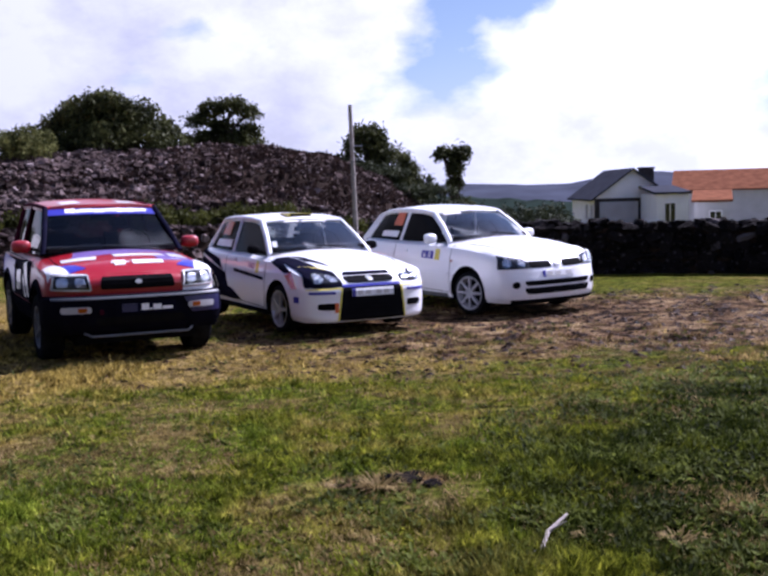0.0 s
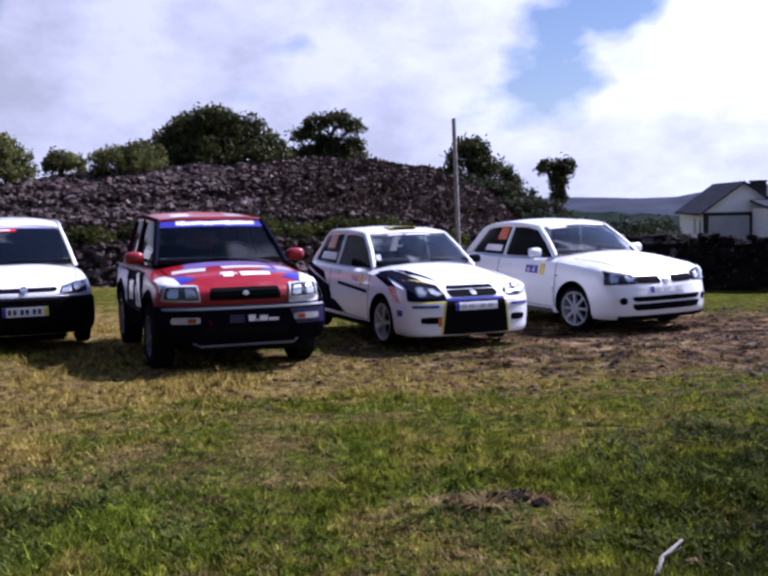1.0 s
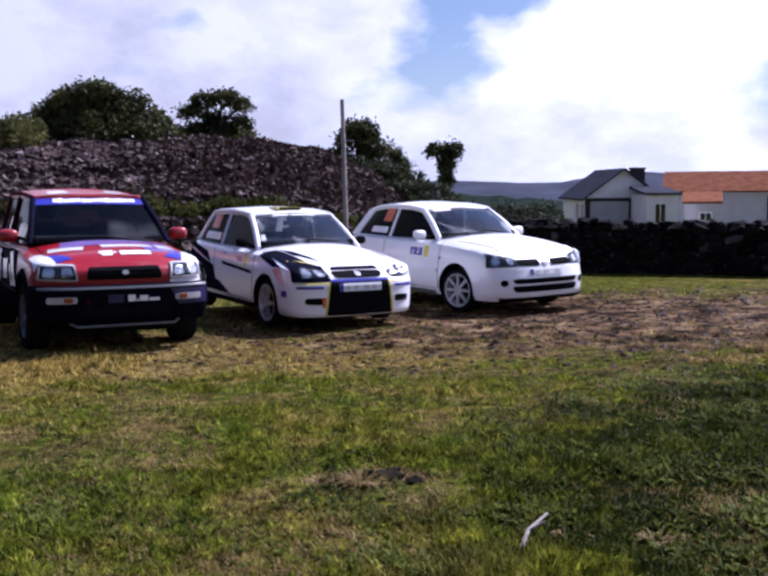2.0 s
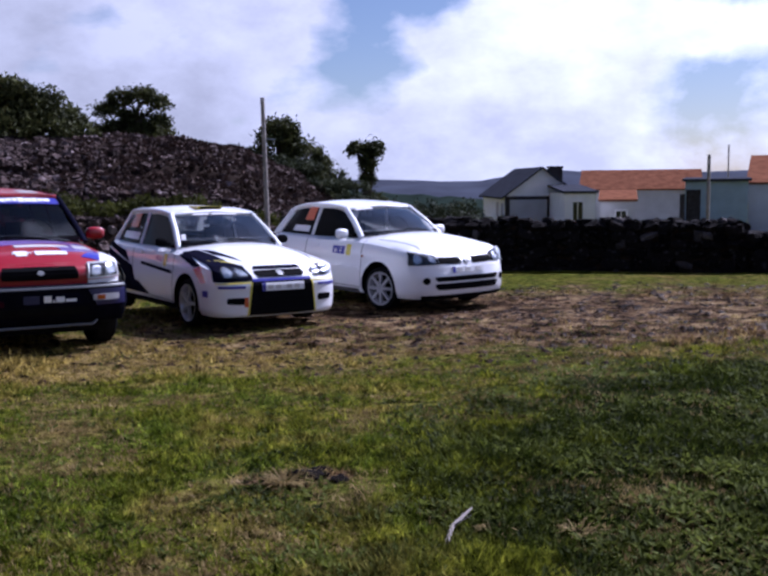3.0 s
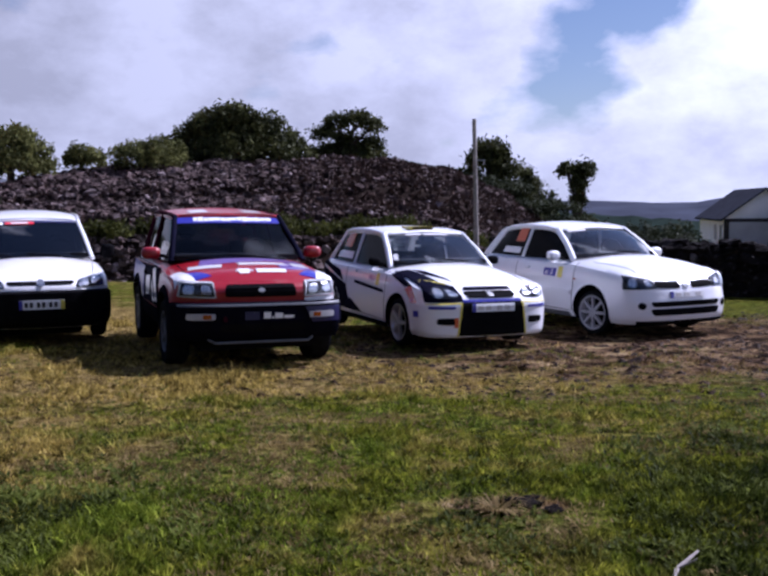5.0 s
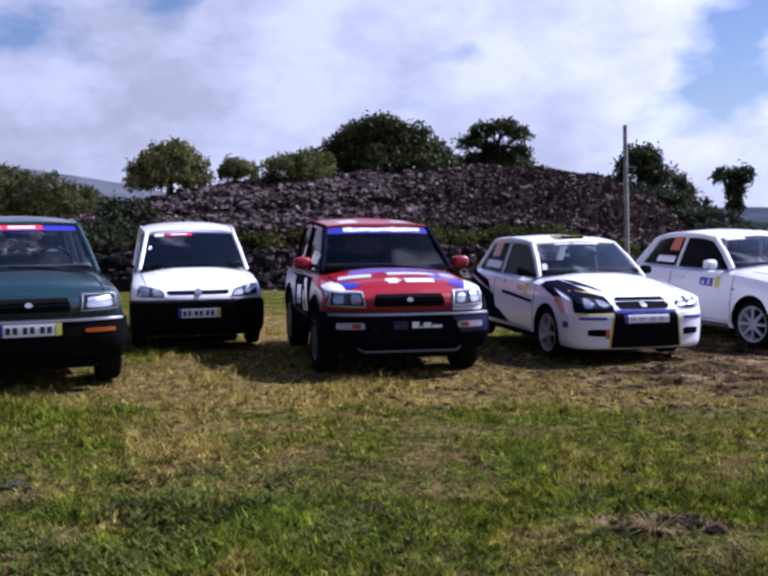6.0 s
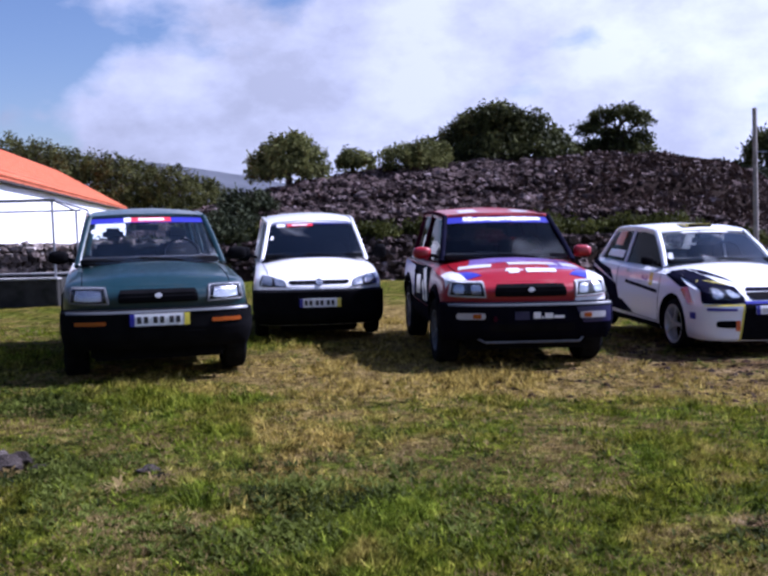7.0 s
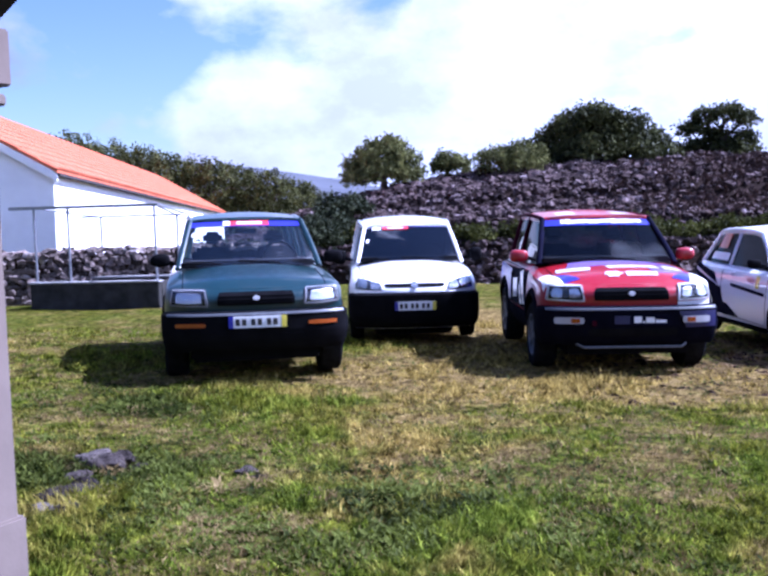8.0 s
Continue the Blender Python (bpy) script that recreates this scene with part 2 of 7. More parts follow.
def blade_mat(name, gain, tint, clear=0.40):
    """Grass blades that share the turf's colour by place, each a little lighter or darker."""
    m, nt, b = principled(name)
    geo = nt.nodes.new("ShaderNodeNewGeometry")
    each = ramp(nt, geo.outputs["Random Per Island"], [(0.0, [0.45 * gain * c for c in tint]), (1.0, [1.5 * gain * c for c in tint])])
    col = mixed(nt, 1.0, turf_colour(nt), each, "MULTIPLY")
    nt.links.new(col, b.inputs["Base Color"])
    b.inputs["Roughness"].default_value, b.inputs["Specular IOR Level"].default_value = 0.7, 0.05
    tr, mx = nt.nodes.new("ShaderNodeBsdfTranslucent"), nt.nodes.new("ShaderNodeMixShader")
    nt.links.new(col, tr.inputs["Color"])
    mx.inputs[0].default_value = clear
    nt.links.new(b.outputs[0], mx.inputs[1]); nt.links.new(tr.outputs[0], mx.inputs[2])
    nt.links.new(mx.outputs[0], nt.nodes["Material Output"].inputs["Surface"])
    return m


MEADOW = ground_mat()
GRASS = blade_mat("grass_blades", 1.38, (1.0, 1.06, 0.8))
WEED = leaf_mat("weed_leaves", (0.008, 0.014, 0.002), (0.155, 0.185, 0.032), 0.4)
HEATH = leaf_mat("brown_heath", (0.022, 0.014, 0.012), (0.090, 0.060, 0.050), 0.1)
GRASS_DRY = leaf_mat("dry_grass_blades", (0.10, 0.068, 0.022), (0.36, 0.27, 0.115))
LAVA = stone_mat("dark_lava_stone", (0.012, 0.011, 0.012), (0.078, 0.062, 0.060), (0.26, 0.23, 0.22))
LAVA_MOUND = stone_mat("brown_lava_stone", (0.020, 0.015, 0.013), (0.105, 0.080, 0.074), (0.27, 0.23, 0.23))
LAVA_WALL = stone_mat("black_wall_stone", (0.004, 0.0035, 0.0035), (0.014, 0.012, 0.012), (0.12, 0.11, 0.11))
LAVA_BED = stone_mat("lava_rubble", (0.010, 0.007, 0.005), (0.030, 0.020, 0.015), (0.050, 0.035, 0.026), 1.6)
FIELDSTONE = stone_mat("grey_field_stone", (0.016, 0.013, 0.011), (0.070, 0.060, 0.053), (0.20, 0.18, 0.16), 5.0)
WALLSTONE = stone_mat("grey_wall_stone", (0.035, 0.030, 0.026), (0.24, 0.20, 0.175), (0.60, 0.56, 0.52))
LEAF_DARK = leaf_mat("dark_evergreen_leaves", (0.009, 0.013, 0.006), (0.098, 0.105, 0.034), 0.2)
LEAF_SCRUB = leaf_mat("dull_scrub_leaves", (0.010, 0.015, 0.008), (0.062, 0.072, 0.034), 0.15)
LEAF_OLIVE = leaf_mat("olive_green_leaves", (0.030, 0.036, 0.011), (0.20, 0.205, 0.066), 0.28)
LEAF_BUSH = leaf_mat("bright_green_leaves", (0.014, 0.018, 0.004), (0.082, 0.088, 0.020))
LEAF_HEDGE = leaf_mat("hedge_leaves", (0.012, 0.015, 0.005), (0.120, 0.122, 0.036), 0.25)
BARK = simple("bark", (0.07, 0.055, 0.045), 0.9, vary=0.4, scale=9, bump=0.5)
WEATHERED = simple("weathered_wood", (0.30, 0.27, 0.25), 0.85, vary=0.3, scale=12, bump=0.3)
WHITEWASH = simple("white_render", (0.86, 0.86, 0.88), 0.85, vary=0.06, scale=1.5, bump=0.15)
# pale pillar render with the porch's shade darkened and warmed into its colour
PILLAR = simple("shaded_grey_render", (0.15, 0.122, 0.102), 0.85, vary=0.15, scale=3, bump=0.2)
GREYWASH = simple("grey_render", (0.50, 0.50, 0.52), 0.85, vary=0.10, scale=1.2, bump=0.15)
TERRACOTTA = simple("orange_roof_tile", (0.46, 0.125, 0.06), 0.8, vary=0.22, scale=3, bump=0.2)
OLD_TILE = simple("weathered_roof_tile", (0.165, 0.072, 0.042), 0.85, vary=0.25, scale=2, bump=0.2)
SLATE = simple("grey_roof_sheet", (0.045, 0.048, 0.06), 0.9, vary=0.2, scale=2)
BLUE_SHEET = simple("pale_blue_sheet", (0.30, 0.40, 0.48), 0.6, vary=0.12, scale=1.5)
CONCRETE = simple("concrete", (0.34, 0.33, 0.32), 0.9, vary=0.2, scale=3, bump=0.3)
DARK_CONCRETE = simple("dark_mottled_concrete", (0.035, 0.034, 0.032), 0.9, vary=0.4, scale=4, bump=0.3)
STEEL = simple("galvanised_steel", (0.30, 0.31, 0.35), 0.4, 0.7, vary=0.15)
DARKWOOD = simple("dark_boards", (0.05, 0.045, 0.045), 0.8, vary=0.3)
# aerial haze is mixed into the base colours of the far hill and mountain
FAR_BLUE_HAZE = simple("haze_blue_slope", (0.050, 0.056, 0.076), 0.95, vary=0.25, scale=0.02)
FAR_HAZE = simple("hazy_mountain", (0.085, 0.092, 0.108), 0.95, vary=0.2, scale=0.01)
FAR_SCRUB = simple("far_scrub", (0.016, 0.024, 0.020), 0.95, vary=0.45, scale=0.25)
SEA = simple("sea", (0.05, 0.07, 0.12), 0.9, vary=0.1, scale=0.01)

for far in (SLATE, OLD_TILE, FAR_BLUE_HAZE, FAR_HAZE, FAR_SCRUB, SEA):
    far.node_tree.nodes["Principled BSDF"].inputs["Specular IOR Level"].default_value = 0.0

P_WHITE = paint("white_car_paint", (0.82, 0.83, 0.86), dust=0.06)
P_VAN = paint("white_van_paint", (0.80, 0.80, 0.81), dust=0.06)
P_RED = paint("red_car_paint", (0.27, 0.003, 0.010), dust=0.03, coat=0.4)
P_MAROON = simple("dark_maroon_film", (0.030, 0.004, 0.010), 0.7, vary=0.3)
P_GREEN = paint("dark_green_car_paint", (0.003, 0.022, 0.026), dust=0.04, coat=0.5)
P_BLUE = paint("blue_decal_film", (0.028, 0.028, 0.30), dust=0.03, coat=0.3)
P_DEEP = paint("deep_blue_decal_film", (0.008, 0.008, 0.055), dust=0.03, coat=0.2)
P_PURPLE = paint("violet_decal_film", (0.22, 0.14, 0.42), dust=0.04)
P_NAVY = simple("navy_decal_film", (0.005, 0.005, 0.014), 0.7, vary=0.3)
P_FILM = paint("white_decal_film", (0.82, 0.82, 0.84), dust=0.03)
P_YELLOW = paint("yellow_decal_film", (0.70, 0.60, 0.06), dust=0.03)
P_ORANGE = paint("orange_decal_film", (0.62, 0.12, 0.03), dust=0.03)
P_STICKRED = paint("red_decal_film", (0.62, 0.03, 0.05), dust=0.03)
P_BUMPER = simple("dark_blue_bumper_plastic", (0.004, 0.004, 0.008), 0.85, vary=0.3)
PLASTIC = simple("black_plastic", (0.006, 0.006, 0.007), 0.7, vary=0.25)
PLASTIC_GREY = simple("grey_plastic", (0.10, 0.105, 0.115), 0.5, vary=0.2)
TRIM_LIGHT = simple("pale_bumper_trim", (0.095, 0.10, 0.11), 0.4, vary=0.1)
PALE_BEZEL = simple("pale_lamp_frame", (0.34, 0.35, 0.37), 0.4, vary=0.1)
CHROME = simple("chrome", (0.75, 0.76, 0.78), 0.15, 1.0, vary=0.05)
ALLOY = simple("silver_alloy", (0.50, 0.51, 0.54), 0.3, 0.6, vary=0.1)
WHITE_RIM = simple("white_painted_rim", (0.36, 0.36, 0.38), 0.4, 0.0, vary=0.15)
TYRE = simple("tyre_rubber", (0.011, 0.011, 0.012), 0.85, vary=0.4, scale=12)
SEATS = simple("grey_seat_cloth", (0.018, 0.018, 0.02), 0.9, vary=0.3)
CABIN = simple("cabin_trim", (0.022, 0.022, 0.024), 0.7, vary=0.3)
AMBER = simple("amber_lens", (0.30, 0.065, 0.008), 0.2, vary=0.1, coat=0.6)
PLATE = simple("white_number_plate", (0.78, 0.79, 0.80), 0.45, vary=0.05)
PALE_INK = simple("faded_grey_print", (0.55, 0.54, 0.52), 0.5, vary=0.1)
INK = simple("black_ink", (0.02, 0.02, 0.022), 0.5, vary=0.1)
GLASS = glass_mat("clear_car_glass", (0.80, 0.84, 0.85), 0.0, 1.55)
GLASS_SMOKE = glass_mat("smoked_car_glass", (0.30, 0.33, 0.36), 0.0, 1.3)
GLASS_TINT = glass_mat("tinted_car_glass", (0.012, 0.013, 0.015), 0.0, 1.15)
GLASS_GREY = glass_mat("grey_reflecting_car_glass", (0.12, 0.13, 0.14), 0.0, 1.7)
LENS = glass_mat("lamp_lens", (0.92, 0.94, 0.96), 0.05)
LAMP_BOWL = simple("lamp_reflector", (0.46, 0.47, 0.50), 0.18, 0.9, vary=0.25, scale=25)
DARK_EARTH = simple("dark_turned_earth", (0.006, 0.004, 0.003), 0.95, vary=0.5, scale=20, bump=0.6)
CLOD = leaf_mat("dry_earth_clods", (0.006, 0.003, 0.002), (0.050, 0.026, 0.013), 0.0)
WINDOW_GLASS = simple("dark_window_glass", (0.02, 0.022, 0.026), 0.08, vary=0.1, coat=0.5)

for dull in (PLASTIC, P_BUMPER, P_NAVY, P_MAROON, TYRE, CABIN, DARKWOOD):      # dusty blacks with hardly any gloss
    dull.node_tree.nodes["Principled BSDF"].inputs["Specular IOR Level"].default_value = 0.01

# ---------- building helpers ----------
def part(name, bm, material, parent=None, label="", smooth=False, angle=40):
    """Link a bmesh as one mesh object, under a thing or a part."""
    me = bpy.data.meshes.new(name)
    bm.normal_update()
    bm.to_mesh(me)
    bm.free()
    for mat in (material if isinstance(material, (list, tuple)) else [material]):
        me.materials.append(mat)
    if smooth:
        me.shade_smooth()
        me.set_sharp_from_angle(angle=radians(angle))
    ob = new(name, me)
    if parent is not None:
        ob.parent = parent
    if label:
        ob["label"] = label
    return ob


def thing(name, m, label, category, group="", kind=""):
    ob = new(name)
    ob.empty_display_size = 0.2
    ob.matrix_world = m
    return tagged(ob, label, category, group, kind)


def box(bm, x0, x1, y0, y1, z0, z1, bevel=0.0, m=None):
    r = bmesh.ops.create_cube(bm, size=1)
    vs = r["verts"]
    bmesh.ops.scale(bm, vec=(x1 - x0, y1 - y0, z1 - z0), verts=vs)
    bmesh.ops.translate(bm, vec=((x0 + x1) / 2, (y0 + y1) / 2, (z0 + z1) / 2), verts=vs)
    if bevel:
        es = list({e for v in vs for e in v.link_edges})
        b = bmesh.ops.bevel(bm, geom=es, offset=bevel, segments=2, affect="EDGES")
        vs = list({v for f in b["faces"] for v in f.verts} | {v for v in vs if v.is_valid})
    if m is not None:
        bmesh.ops.transform(bm, matrix=m, verts=vs)
    return bm


def boxed(*a, **k):
    return box(bmesh.new(), *a, **k)


def tube(bm, pts, radii, sides=8, cap=True):
    """A round bar along points, with a radius at each."""
    pts = [Vector(p) for p in pts]
    rings = []
    for i, p in enumerate(pts):
        d = (pts[min(i + 1, len(pts) - 1)] - pts[max(i - 1, 0)]).normalized()
        u = d.cross(Vector((0, 0, 1)) if abs(d.z) < 0.9 else Vector((1, 0, 0))).normalized()
        v = d.cross(u)
        r = radii[i] if isinstance(radii, (list, tuple)) else radii
        rings.append([bm.verts.new(p + r * (math.cos(a) * u + math.sin(a) * v))
                      for a in (2 * math.pi * k / sides for k in range(sides))])
    for a, b in zip(rings, rings[1:]):
        for k in range(sides):
            bm.faces.new((a[k], a[(k + 1) % sides], b[(k + 1) % sides], b[k]))
    if cap:
        bm.faces.new(rings[0][::-1])
        bm.faces.new(rings[-1])
    return bm


def lathe(bm, prof, sides, m):
    """Turn a closed profile of (radius, height) about the local z axis."""
    rings = [[bm.verts.new(m @ Vector((r * math.cos(a), r * math.sin(a), h)))
              for a in (2 * math.pi * k / sides for k in range(sides))] for r, h in prof]
    n = len(rings)
    for i in range(n):
        a, b = rings[i], rings[(i + 1) % n]
        for k in range(sides):
            bm.faces.new((a[k], a[(k + 1) % sides], b[(k + 1) % sides], b[k]))
    return bm


def sheet(bm, top, bottom):
    """A solid between two grids of points of the same size."""
    n, k = len(top), len(top[0])
    a = [[bm.verts.new(p) for p in row] for row in top]
    b = [[bm.verts.new(p) for p in row] for row in bottom]
    for i in range(n - 1):
        for j in range(k - 1):
            bm.faces.new((a[i][j], a[i + 1][j], a[i + 1][j + 1], a[i][j + 1]))
            bm.faces.new((b[i][j], b[i][j + 1], b[i + 1][j + 1], b[i + 1][j]))
    rim_a = [a[i][0] for i in range(n)] + [a[n - 1][j] for j in range(1, k)] + [a[i][k - 1] for i in range(n - 2, -1, -1)] + [a[0][j] for j in range(k - 2, 0, -1)]
    rim_b = [b[i][0] for i in range(n)] + [b[n - 1][j] for j in range(1, k)] + [b[i][k - 1] for i in range(n - 2, -1, -1)] + [b[0][j] for j in range(k - 2, 0, -1)]
    for i in range(len(rim_a)):
        j = (i + 1) % len(rim_a)
        bm.faces.new((rim_a[i], rim_b[i], rim_b[j], rim_a[j]))
    bmesh.ops.recalc_face_normals(bm, faces=bm.faces)
    return bm


def prism(bm, outline, depth, m):
    """A flat outline (x, y) pushed along local z."""
    lo = [bm.verts.new(m @ Vector((x, y, 0))) for x, y in outline]
    hi = [bm.verts.new(m @ Vector((x, y, depth))) for x, y in outline]
    bm.faces.new(lo[::-1])
    bm.faces.new(hi)
    for i in range(len(lo)):
        j = (i + 1) % len(lo)
        bm.faces.new((lo[i], lo[j], hi[j], hi[i]))
    bmesh.ops.recalc_face_normals(bm, faces=bm.faces)
    return bm


def lerp(table, x):
    return float(np.interp(x, [a for a, _ in table], [b for _, b in table]))


def polar(az, d):
    """Plan place at an azimuth (degrees anticlockwise from +y) and distance from the standing place."""
    return -math.sin(radians(az)) * d, math.cos(radians(az)) * d


# ---------- the ground ----------
FALL = [(-4000, 0.0), (6, 0.0), (22, -0.32), (60, -1.65), (140, -5.0), (600, -14.0), (4000, -15.5)]


def ground_z(x, y):
    z = (0.008 if x > -3 else -0.014) * (max(-9, min(10, x)) + 3) + lerp(FALL, y)
    if abs(x) < 40 and -10 < y < 40:
        z += 0.035 * noise.noise(Vector((x * 0.5, y * 0.5, 0))) + 0.012 * noise.noise(Vector((x * 2.3, y * 2.3, 4)))
    return z


def axis(fine0, fine1, step, far):
    a = list(np.arange(fine0, fine1, step))
    grow, s = [], step
    while (grow[-1] if grow else 0) < far:
        s *= 1.35
        grow.append((grow[-1] if grow else 0) + s)
    return [fine0 - g for g in grow[::-1]] + a + [fine1 + g for g in grow]


def build_ground():
    xs, ys = axis(-13, 9, 0.22, 4000), axis(2.5, 26, 0.22, 4000)
    bm = bmesh.new()
    g = [[bm.verts.new((x, y, ground_z(x, y))) for x in xs] for y in ys]
    for i in range(len(ys) - 1):
        for j in range(len(xs) - 1):
            bm.faces.new((g[i][j], g[i][j + 1], g[i + 1][j + 1], g[i + 1][j]))
    ob = part("ground", bm, MEADOW, smooth=True, angle=80)
    tagged(ob, "rough meadow of green and dry grass with trodden earth", "ground", kind="structure")


build_ground()


def flat_stuff(name, verts, faces, material, parent=None, label="", category="", kind="stuff"):
    me = bpy.data.meshes.new(name)
    me.from_pydata(verts, [], faces)
    me.materials.append(material)
    ob = new(name, me)
    if parent is not None:
        ob.parent = parent
    return tagged(ob, label, category, kind=kind)


def bareness(x, y):
    """How trodden the turf is at a place, 0 to 1, for the spread of blades."""
    e = 0.0
    for cx, cy, wx, wy, t, k in ((2.6, 12.6, 8.4, 4.9, 12, 1.0), (4.5, 10.5, 4.2, 3.0, 0, 0.5), (-0.2, 4.9, 1.1, 0.5, 0, 0.8), (-5.0, 4.6, 0.8, 0.4, 40, 0.9)):
        c, s = math.cos(radians(t)), math.sin(radians(t))
        u, v = ((x - cx) * c + (y - cy) * s) / wx, (-(x - cx) * s + (y - cy) * c) / wy
        e = max(e, k * max(0, 1 - math.hypot(u, v)))
    return e


def build_grass():
    """Tufts of blades over the turf, longer and thicker where the meadow is fresh."""
    rng = np.random.default_rng(5)
    for name, mat, count, h0, h1, label in (
            ("grass", GRASS, 15000, 0.020, 0.052, "short green meadow grass in uneven backlit tufts"),
            ("dry_grass", GRASS_DRY, 6000, 0.010, 0.036, "short dry yellowed grass between the green")):
        vs, fs = [], []
        made, dry = 0, name == "dry_grass"
        while made < count:
            az, d = rng.uniform(-28, 55), 3.3 * (16 / 3.3) ** rng.random()
            x, y = polar(az, d)
            patch = noise.noise(Vector((x * 0.8, y * 0.8, 9))) + 0.6 * noise.noise(Vector((x * 2.6, y * 2.6, 2)))
            if (-patch - 0.25 if dry else patch) < rng.uniform(-0.5, 0.25) or rng.random() < (0.8 if dry else 1.3) * bareness(x, y):
                continue
            made += 1
            tall = 1 if dry else 0.7 + 1.3 * max(0, patch) * (1.5 if x < -2.5 else 0.8) + rng.random() ** 4
            z = ground_z(x, y) - 0.005
            spread, lean = rng.uniform(0.02, 0.05), rng.normal(0, 0.3, 2)
            for _ in range(rng.integers(6, 15)):
                a, h, w = rng.uniform(0, 6.28), rng.uniform(h0, h1) * tall, rng.uniform(0.003, 0.007) * (0.7 + d / 9)
                lx, ly = (rng.normal(0, 0.5, 2) + lean) * h
                bx, by = x + rng.normal(0, spread), y + rng.normal(0, spread)
                n = len(vs)
                vs += [(bx - w * math.cos(a), by - w * math.sin(a), z), (bx + w * math.cos(a), by + w * math.sin(a), z),
                       (bx + lx, by + ly, z + h)]
                fs.append((n, n + 1, n + 2))
        flat_stuff(name, vs, fs, mat, None, label, "grass")


build_grass()


def build_weeds():
    """Broad-leaved weeds in flat rosettes and clumps, thick in the lush places."""
    rng = np.random.default_rng(15)
    lush = ((-5.0, 4.4, 1.8, 1.0), (-2.6, 4.6, 1.2, 1.0), (2.6, 5.0, 3.0, 2.6), (3.4, 7.2, 2.6, 1.8), (-6.2, 6.3, 1.2, 0.8))
    vs, fs = [], []
    made = 0
    while made < 11000:
        az, d = rng.uniform(-27, 54), 3.3 * (12 / 3.3) ** rng.random()
        x, y = polar(az, d)
        k = max(max(0, 1.15 - math.hypot((x - a) / w, (y - b) / h)) for a, b, w, h in lush)
        if rng.random() > 0.10 + 0.9 * k or noise.noise(Vector((x * 2.2, y * 2.2, 5))) < rng.uniform(-0.3, 0.25):
            continue
        made += 1
        z, big = ground_z(x, y), rng.uniform(0.5, 1.0) * (1 + 0.5 * k)
        for _ in range(rng.integers(4, 8)):
            a, r, w = rng.uniform(0, 6.28), rng.uniform(0.018, 0.058) * big, rng.uniform(0.005, 0.013) * big
            c, s, up = math.cos(a), math.sin(a), rng.uniform(0.2, 0.9)
            n = len(vs)
            vs += [(x, y, z), (x + 0.55 * r * c - w * s, y + 0.55 * r * s + w * c, z + r * up * 0.7), (x + r * c, y + r * s, z + r * up), (x + 0.55 * r * c + w * s, y + 0.55 * r * s - w * c, z + r * up * 0.7)]
            fs.append((n, n + 1, n + 2, n + 3))
    flat_stuff("weeds", vs, fs, WEED, None, "low dark green broad-leaved weeds in the turf", "weeds")


build_weeds()


def build_clods():
    """Crumbs of earth and trodden turf over the bare ground."""
    rng = np.random.default_rng(9)
    base = [np.array((math.cos(a) * 0.5, math.sin(a) * 0.5, 0)) for a in (0, 1.3, 2.5, 3.7, 5.1)]
    vs, fs = [], []
    made = 0
    while made < 5200:
        az, d = rng.uniform(-26, 20), rng.uniform(4, 17)
        x, y = polar(az, d)
        if d < 7 or rng.random() > 2.2 * bareness(x, y):
            continue
        made += 1
        s, t, n = 0.02 + 0.11 * rng.random() ** 2.6, rng.uniform(0, 6), len(vs)
        c, si = math.cos(t), math.sin(t)
        z = ground_z(x, y)
        for b in base:
            k = s * rng.uniform(0.7, 1.3)
            vs.append((x + k * (c * b[0] - si * b[1]) * 1.5, y + k * (si * b[0] + c * b[1]), z - 0.01))
        vs.append((x + rng.normal(0, s * 0.2), y + rng.normal(0, s * 0.2), z + s * rng.uniform(0.10, 0.28)))
        fs += [(n + q, n + (q + 1) % 5, n + 5) for q in range(5)]
    flat_stuff("earth_clods", vs, fs, CLOD, None, "loose brown crumbs of trodden earth", "earth")


build_clods()


# ---------- far things ----------
def ridge(name, az0, az1, d, table, material, label, deep, rough=0.1, n=70):
    """A long hill: a height profile over the azimuth, with slopes before and behind it."""
    bm = bmesh.new()
    rows = []
    for i in range(n + 1):
        az = az0 + (az1 - az0) * i / n
        h = lerp(table, az) + rough * d * 0.01 * noise.fractal(Vector((az * 0.9, 0, d)), 1.0, 2.0, 4)
        row = []
        for s, k in ((-1.0, 0.0), (-0.66, 0.35), (-0.33, 0.75), (0, 1.0), (0.5, 0.6), (1.0, 0.0)):
            x, y = polar(az, d + s * deep)
            zb = lerp(FALL, y) - 3
            row.append(bm.verts.new((x, y, zb + (h - zb) * k + rough * 0.004 * d * noise.noise(Vector((az, s * 4, 1))))))
        rows.append(row)
    for a, b in zip(rows, rows[1:]):
        for k in range(5):
            bm.faces.new((a[k], b[k], b[k + 1], a[k + 1]))
    ob = part(name, bm, material, smooth=True, angle=80)
    return tagged(ob, label, "hill", kind="structure")


